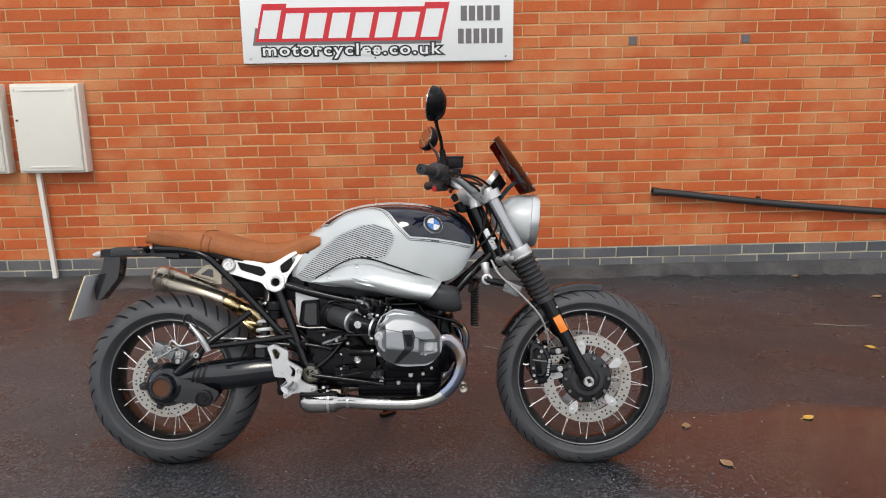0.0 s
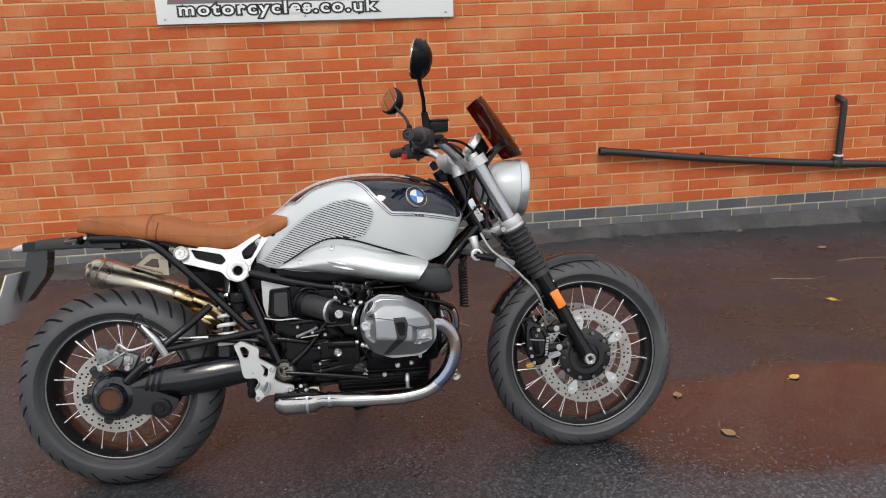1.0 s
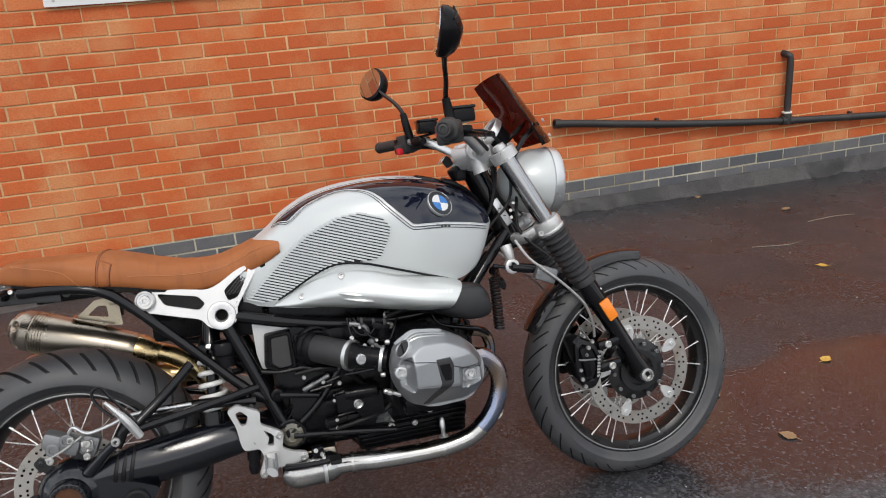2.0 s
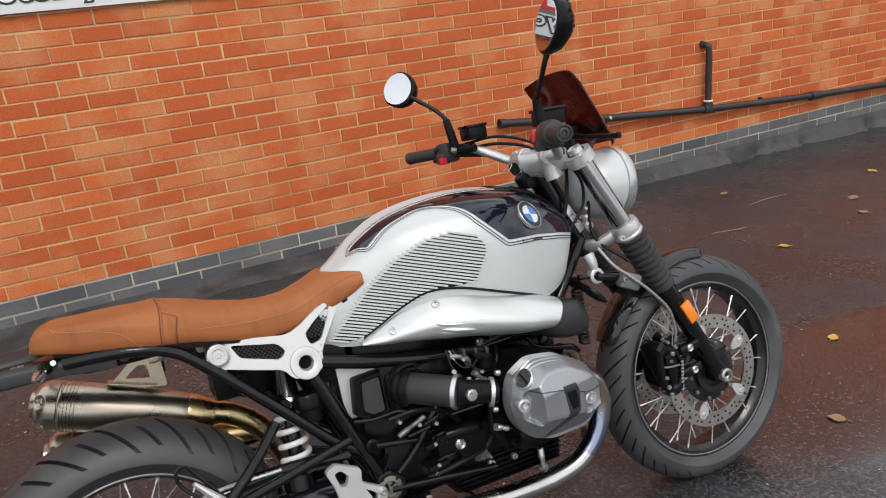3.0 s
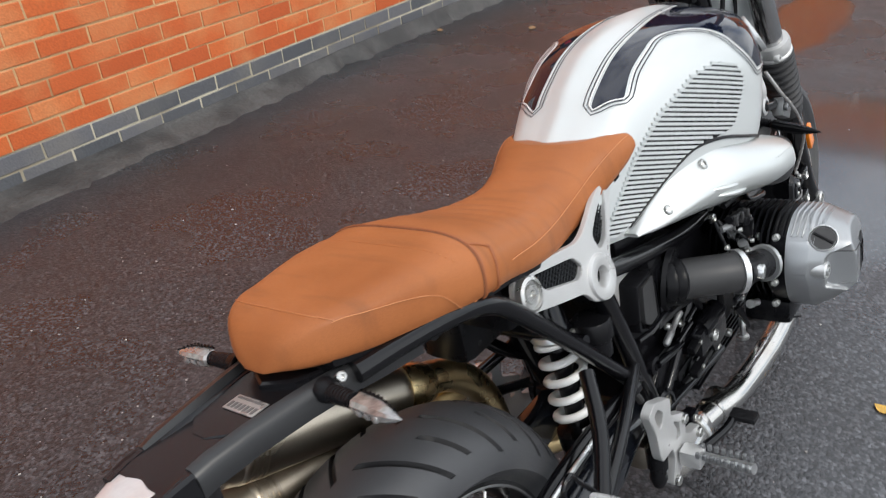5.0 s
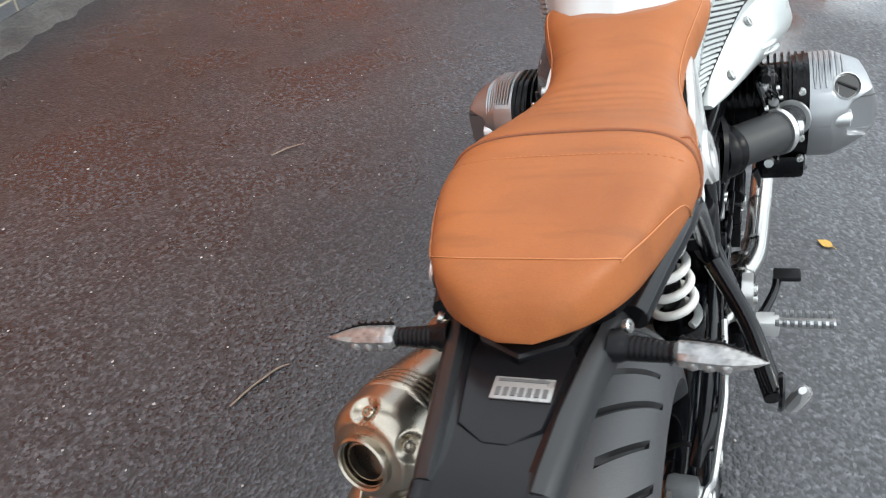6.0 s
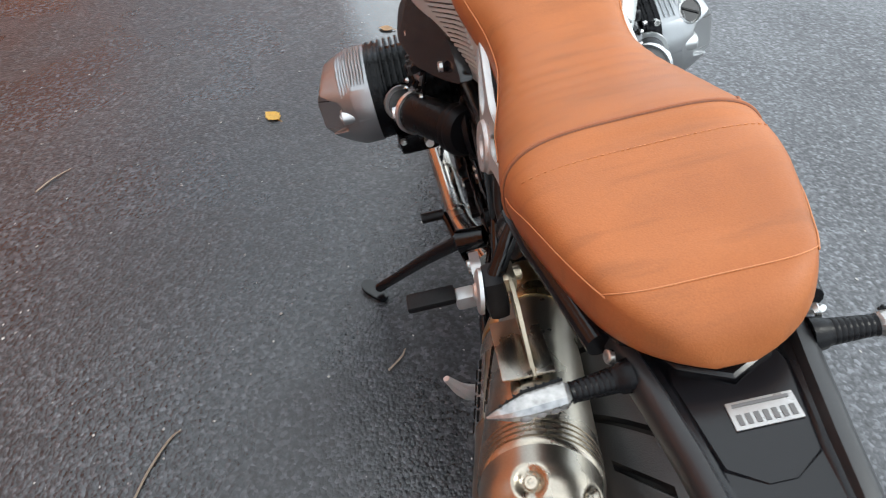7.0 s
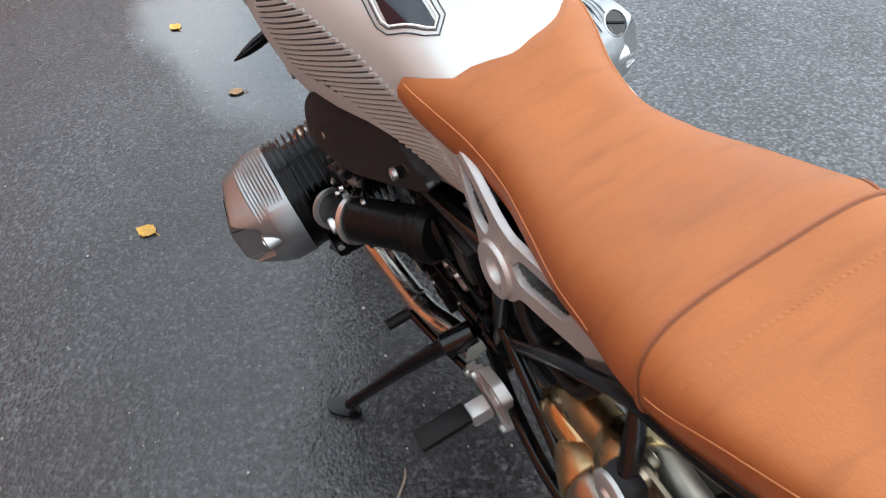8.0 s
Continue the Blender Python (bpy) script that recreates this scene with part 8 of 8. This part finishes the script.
# -- rests, pedals and stand --
for s in (-1, 1):
    y = s * 0.165
    out = rounded([(0.380, 0.452), (0.404, 0.463), (0.457, 0.437), (0.453, 0.405), (0.490, 0.384), (0.506, 0.374), (0.497, 0.336), (0.520, 0.322), (0.556, 0.314), (0.558, 0.296), (0.520, 0.292), (0.470, 0.288), (0.448, 0.270), (0.434, 0.276), (0.452, 0.322), (0.445, 0.345), (0.408, 0.346), (0.402, 0.362), (0.396, 0.410)], 0.008, 3)
    h1 = rounded([(0.398, 0.443), (0.412, 0.447), (0.428, 0.430), (0.420, 0.410), (0.408, 0.410)], 0.005, 2)
    h2 = rounded([(0.458, 0.390), (0.482, 0.372), (0.478, 0.346), (0.462, 0.350), (0.470, 0.366)], 0.005, 2)
    bm = B()
    plate(bm, out, y - s * 0.010, y + s * 0.006, (h1, h2), 0.003)
    hanger = part("foot_rest_bracket", bm, CAST, bike, "cast silver foot rest bracket")
    bm = B()
    for x, z in ((0.446, 0.280), (0.546, 0.304), (0.494, 0.370)):
        bolt(bm, (x, y + s * 0.005, z), (0, s, 0), 0.009, 0.008)
    pieces("bracket_bolt", bm, BOLT, hanger)
    bm = B()
    block(bm, (0.470, s * 0.192, 0.318), (0.030, 0.036, 0.030), 0.006)
    part("rest_clevis", bm, CAST, hanger)
    peg = part("foot_rest", tube(B(), [(0.470, s * 0.200, 0.322), (0.468, s * 0.29, 0.325)], [0.013, 0.015], 10, 2, 0.6), ALU, hanger, "serrated foot rest")
    bm = B()
    if s < 0:
        for k in range(8):
            for q in (-1, 1):
                block(bm, (0.468 + q * 0.012, s * (0.206 + 0.011 * k), 0.334), (0.006, 0.006, 0.010), 0.001)
        pieces("tooth", bm, VALVE_DARK, peg)
    else:
        block(bm, (0.466, s * 0.25, 0.338), (0.036, 0.085, 0.014), 0.005)
        part("rubber_pad", bm, RUBBER, peg)
    # pillion rest
    b = Vector((0.176, s * (0.180 if s > 0 else 0.204), 0.460))
    part("pillion_rest", tube(B(), [b + Vector((0.012, s * 0.012, -0.014)), b + Vector((-0.010, s * 0.02, 0.030)), b + Vector((-0.05, s * 0.018, 0.080))] if s < 0 else [b, b + Vector((-0.02, 0.03, 0.03)), b + Vector((-0.022, 0.050, 0.070))], [0.012, 0.013, 0.005], 8, 4, 0.8), CAST, bike, "folding silver pillion rest")
    if s < 0:
        part("rest_spring", tube(B(), [(0.185, -0.205, 0.475), (0.135, -0.200, 0.545), (0.118, -0.200, 0.570), (0.100, -0.200, 0.562), (0.104, -0.200, 0.535), (0.135, -0.200, 0.495)], 0.0035, 6, 6), FRAME, bike)
# brake pedal and lever on the right, gear lever on the left
part("brake_pedal", tube(B(), [(0.50, -0.172, 0.285), (0.54, -0.19, 0.288), (0.585, -0.205, 0.292), (0.615, -0.21, 0.297)], [0.010, 0.008, 0.007, 0.008], 10, 5), FRAME, bike, "black brake pedal")
part("pedal_tip", block(B(), (0.618, -0.225, 0.300), (0.028, 0.045, 0.011), 0.004), RUBBER, bike)
part("gear_lever", tube(B(), [(0.53, 0.165, 0.30), (0.62, 0.185, 0.305), (0.70, 0.20, 0.315)], 0.007, 9, 5), FRAME, bike)
part("gear_peg", tube(B(), [(0.70, 0.20, 0.315), (0.70, 0.245, 0.315)], 0.010, 10, 1), RUBBER, bike)
part("master_cylinder", lathe(B(), (0.430, -0.150, 0.345), (-0.1, 0, -1), [(0, 0.012), (0.0, 0.017), (0.03, 0.017), (0.032, 0.013), (0.05, 0.015), (0.065, 0.010)], 14), PLASTIC, bike)
part("frame_loop", tube(B(), [(0.52, 0.13, 0.36), (0.40, 0.155, 0.40), (0.29, 0.17, 0.43), (0.19, 0.172, 0.455)], 0.010, 10, 5), FRAME, bike)
stand = part("side_stand", tube(B(), [(0.580, 0.175, 0.350), (0.650, 0.255, 0.255), (0.714, 0.330, 0.160), (0.752, 0.380, 0.102)], [0.0145, 0.0125, 0.0105, 0.0105], 12, 3), FRAME, bike, "black side stand folded out")
bm = B()
rot = Matrix.Rotation(radians(11.5), 3, "X")
plate(bm, rounded([(-0.040, -0.012), (0.012, -0.020), (0.036, -0.012), (0.040, 0.008), (0.018, 0.020), (-0.036, 0.012)], 0.010, 3), -0.004, 0.004, bevel=0.002)
bmesh.ops.transform(bm, matrix=Matrix.Translation((0.762, 0.394, 0.0865)) @ rot.to_4x4() @ Matrix.Rotation(radians(38), 4, "Z") @ Matrix.Rotation(radians(90), 4, "X"), verts=bm.verts)
part("stand_foot", bm, FRAME, stand)
part("stand_pivot", lathe(B(), (0.575, 0.135, 0.352), (0.2, 1, -0.2), [(0, 0.020), (0.05, 0.022), (0.055, 0.015)], 16), FRAME, stand)
part("stand_spring", tube(B(), [(0.60, 0.165, 0.315), (0.64, 0.215, 0.270), (0.68, 0.27, 0.215)], 0.006, 8, 4), ALU, stand)

# ---- litter on the yard ----


def leaf(x, y, size, turn, mat, label):
    bm = B()
    n = 12
    rows = []
    for k in range(n):
        t = k / (n - 1)
        w = 0.34 * math.sin(math.pi * t ** 0.8) * (1 + 0.12 * math.sin(t * 40))
        lift = 0.10 * math.sin(t * 3.0) + 0.05 * t
        rows.append([Vector(((t - 0.5) * size, u * w * size, size * (lift * 0.10 + 0.03 * abs(u) + 0.02 * math.sin(7 * t + 2 * u)) + 0.003)) for u in (-1, -0.5, 0, 0.5, 1)])
    loft(bm, rows, cap=False, wrap=False)
    low = bmesh.ops.extrude_face_region(bm, geom=list(bm.faces))["geom"]
    bmesh.ops.translate(bm, vec=(0, 0, 0.0012), verts=[g for g in low if isinstance(g, bmesh.types.BMVert)])
    tube(bm, [(-0.5 * size, 0, 0.005), (-0.75 * size, 0.05 * size, 0.004)], 0.0012, 5, 1)
    ob = thing("leaf", bm, mat, label, "leaf", group="fallen leaves")
    ob.matrix_world = pose(x, y, 0, 0, 0, turn)
    return ob


YL, BL = "yellow fallen leaf lying on wet tarmac", "brown fallen leaf lying on wet tarmac"
for x, y, sz, turn, mat in ((2.548, 0.114, 0.055, 20, LEAF_A), (2.007, 0.054, 0.050, 70, LEAF_B), (2.05, -0.26, 0.060, 120, LEAF_B), (1.517, 0.436, 0.060, 40, LEAF_A),
                            (1.18, -0.551, 0.040, 60, LEAF_A), (4.33, 1.27, 0.09, 10, LEAF_B), (4.1, 1.05, 0.07, 100, LEAF_B), (3.62, 2.44, 0.06, 30, LEAF_B), (4.5, 0.62, 0.10, 80, LEAF_B), (4.25, 0.66, 0.09, 10, LEAF_B),
                            (3.3, 0.95, 0.06, 140, LEAF_A), (3.9, 1.9, 0.07, 15, LEAF_B), (5.0, 1.6, 0.08, 70, LEAF_A), (5.4, 0.9, 0.09, 20, LEAF_B), (6.2, 1.8, 0.10, 50, LEAF_A)):
    leaf(x, y, sz, turn, mat, YL if mat is LEAF_A else BL)


def twig(pts):
    bm = tube(B(), [(x, y, 0.004) for x, y in pts], [0.0022] * (len(pts) - 1) + [0.001], 5, 4)
    return thing("twig", bm, TWIG, "thin pale twig lying on tarmac", "twig", group="twigs")


for pts in ([(1.25, 1.03), (1.30, 1.00), (1.34, 0.96)], [(0.33, 0.67), (0.39, 0.65), (0.45, 0.62), (0.47, 0.60)], [(0.55, 0.20), (0.58, 0.17), (0.60, 0.16)], [(3.8, 1.6), (4.0, 1.62), (4.15, 1.60)], [(3.2, 1.35), (3.4, 1.30), (3.52, 1.32)]):
    twig(pts)
rnd = random.Random(11)
vs, fs = [], []
for k in range(1300):
    if k % 3:
        x, y = rnd.uniform(-2.5, 7.5), rnd.uniform(-2.2, 2.4)
    else:
        x, y = rnd.gauss(0.4, 0.9), rnd.gauss(1.0, 0.5)
    r = 0.0012 + 0.0030 * rnd.random() ** 3
    n0 = len(vs)
    for dx, dy, dz in ((1, 0, 0.3), (0, 1, 0.35), (-1, 0, 0.3), (0, -1, 0.35), (0, 0, 0.9), (0, 0, -0.3)):
        vs.append((x + r * dx * rnd.uniform(0.7, 1.6), y + r * dy * rnd.uniform(0.7, 1.4), r * dz * rnd.uniform(0.7, 1.1) + 0.0004))
    fs += [(n0 + p, n0 + (p + 1) % 4, n0 + 4) for p in range(4)] + [(n0 + (p + 1) % 4, n0 + p, n0 + 5) for p in range(4)]
me = bpy.data.meshes.new("grit")
me.from_pydata(vs, [], fs)
me.materials.append(material("pale_grit", (0.36, 0.34, 0.32), 0.8, 0, 0.5, 40))
tagged(new("grit", me), "loose pale grit scattered on the tarmac", "grit", "", "stuff")

# leaves drifted together in the corner by the wall's end
vs, fs = [], []
for k in range(110):
    x, y = 7.68 + rnd.gauss(0, 0.07), 2.56 - 0.03 * abs(rnd.gauss(0, 1)) + rnd.gauss(0, 0.10)
    a, r, z = rnd.uniform(0, 6.3), rnd.uniform(0.015, 0.035), rnd.uniform(0.004, 0.018)
    u, v = (math.cos(a) * r, math.sin(a) * r), (-math.sin(a) * r * 0.55, math.cos(a) * r * 0.55)
    n0 = len(vs)
    vs += [(x - u[0], y - u[1], z), (x + v[0], y + v[1], z + 0.004), (x + u[0], y + u[1], z + rnd.uniform(0, 0.012)), (x - v[0], y - v[1], z + 0.003), (x, y, z - 0.003)]
    fs += [(n0, n0 + 1, n0 + 4), (n0 + 1, n0 + 2, n0 + 4), (n0 + 2, n0 + 3, n0 + 4), (n0 + 3, n0, n0 + 4)]
me = bpy.data.meshes.new("leaf_litter")
me.from_pydata(vs, [], fs)
me.materials.append(LEAF_A)
tagged(new("leaf_litter", me), "drift of small yellow leaves on the tarmac", "leaves", "", "stuff")

# ---- house beyond the yard, mirrored in the puddles ----
house = tagged(new("house"), "plain brick house with a low dark pitched roof", "house")
house.matrix_world = pose(15.3, 1.0, 0)
part("wall", block(B(), (3.5, 0, 2.55), (7.0, 8.0, 5.1), 0), BRICK_MANY, house, smooth=0)
bm = B()
loft(bm, [[(-0.15, y, 5.05), (3.5, y, 5.8), (7.15, y, 5.05), (7.15, y, 5.17), (3.5, y, 5.95), (-0.15, y, 5.17)] for y in (-4.3, 4.3)])
part("roof", bm, SIGN_GREY, house, "dark tiled roof", 0)
for y in (-2.4, 0.2, 2.6):
    for z in (1.4, 3.5):
        pane = part("window", block(B(), (-0.01, y, z), (0.06, 1.2, 1.1), 0.01), GLASS_BLACK, house, smooth=0)
        part("window_frame", block(B(), (-0.03, y, z - 0.58), (0.12, 1.35, 0.08), 0.01), SIGN_WHITE, pane, smooth=0)
        part("window_bar", block(B(), (-0.045, y, z), (0.03, 0.06, 1.1), 0), SIGN_WHITE, pane, smooth=0)

# ---- bricks ----


def brick_verts(w, h, d=0.012, ch=0.0025):
    a, b = w / 2, h / 2
    return [(-a, 0, -b), (a, 0, -b), (a, 0, b), (-a, 0, b), (-a, -d + ch, -b), (a, -d + ch, -b), (a, -d + ch, b), (-a, -d + ch, b),
            (-a + ch, -d, -b + ch), (a - ch, -d, -b + ch), (a - ch, -d, b - ch), (-a + ch, -d, b - ch)]


BRICK_FACES = [(0, 1, 5, 4), (1, 2, 6, 5), (2, 3, 7, 6), (3, 0, 4, 7), (4, 5, 9, 8), (5, 6, 10, 9), (6, 7, 11, 10), (7, 4, 8, 11), (8, 9, 10, 11)]
shared = []
for mat in (BRICK_ONE, BLUE_ONE):
    row = []
    for k in range(6):
        rr = random.Random(k)
        me = bpy.data.meshes.new("brick")
        me.from_pydata([(x + rr.uniform(-0.0015, 0.0015), y + rr.uniform(-0.0012, 0.0012), z + rr.uniform(-0.0013, 0.0013)) for x, y, z in brick_verts(LENGTH - 0.0090, COURSE - 0.0090)], [], BRICK_FACES)
        me.materials.append(mat)
        row.append(me)
    shared.append(row)
rnd = random.Random(7)
far = ([], [])
count = 0
for c in range(-3, 42):
    blue = c < 0
    z = (c + 0.5) * COURSE
    for i in range(-28, 52):
        x = (i + (0.5 if c % 2 else 0.0)) * LENGTH + 0.0025
        if x > 8.2:
            continue
        jx, jy, jz = rnd.uniform(-0.0015, 0.0015), rnd.uniform(-0.0015, 0.002), rnd.uniform(-0.0012, 0.0012)
        near = 1.05 < x < 4.3 and -1 <= c < 20
        if near and count < 300:
            ob = new("brick", shared[1 if blue else 0][rnd.randrange(6)])
            ob.parent = wall
            ob.matrix_basis = pose(x + jx, 0.010 + jy, z + jz)
            count += 1
        else:
            far[1 if blue else 0].append((x + jx, 0.010 + jy, z + jz))
for places, mat, nm in ((far[0], BRICK_MANY, "brickwork"), (far[1], BLUE_MANY, "blue_brickwork")):
    vs, fs = [], []
    base = brick_verts(LENGTH - 0.0090, COURSE - 0.0090)
    for x, y, z in places:
        n0 = len(vs)
        vs += [(x + a + rnd.uniform(-0.0012, 0.0012), y + b, z + e + rnd.uniform(-0.001, 0.001)) for a, b, e in base]
        fs += [tuple(n0 + q for q in f) for f in BRICK_FACES]
    me = bpy.data.meshes.new(nm)
    me.from_pydata(vs, [], fs)
    me.materials.append(mat)
    ob = tagged(new(nm, me), kind="stuff")
    ob.parent = wall
# two short grey bricks let into the courses
for x, z in ((2.405, 1.470), (3.195, 1.477)):
    me = bpy.data.meshes.new("brick")
    me.from_pydata(brick_verts(0.056, 0.056, 0.016), [], BRICK_FACES)
    me.materials.append(BLUE_ONE)
    ob = new("brick", me)
    ob.parent = wall
    ob.matrix_basis = pose(x, 0.010, (math.floor(z / COURSE) + 0.5) * COURSE)
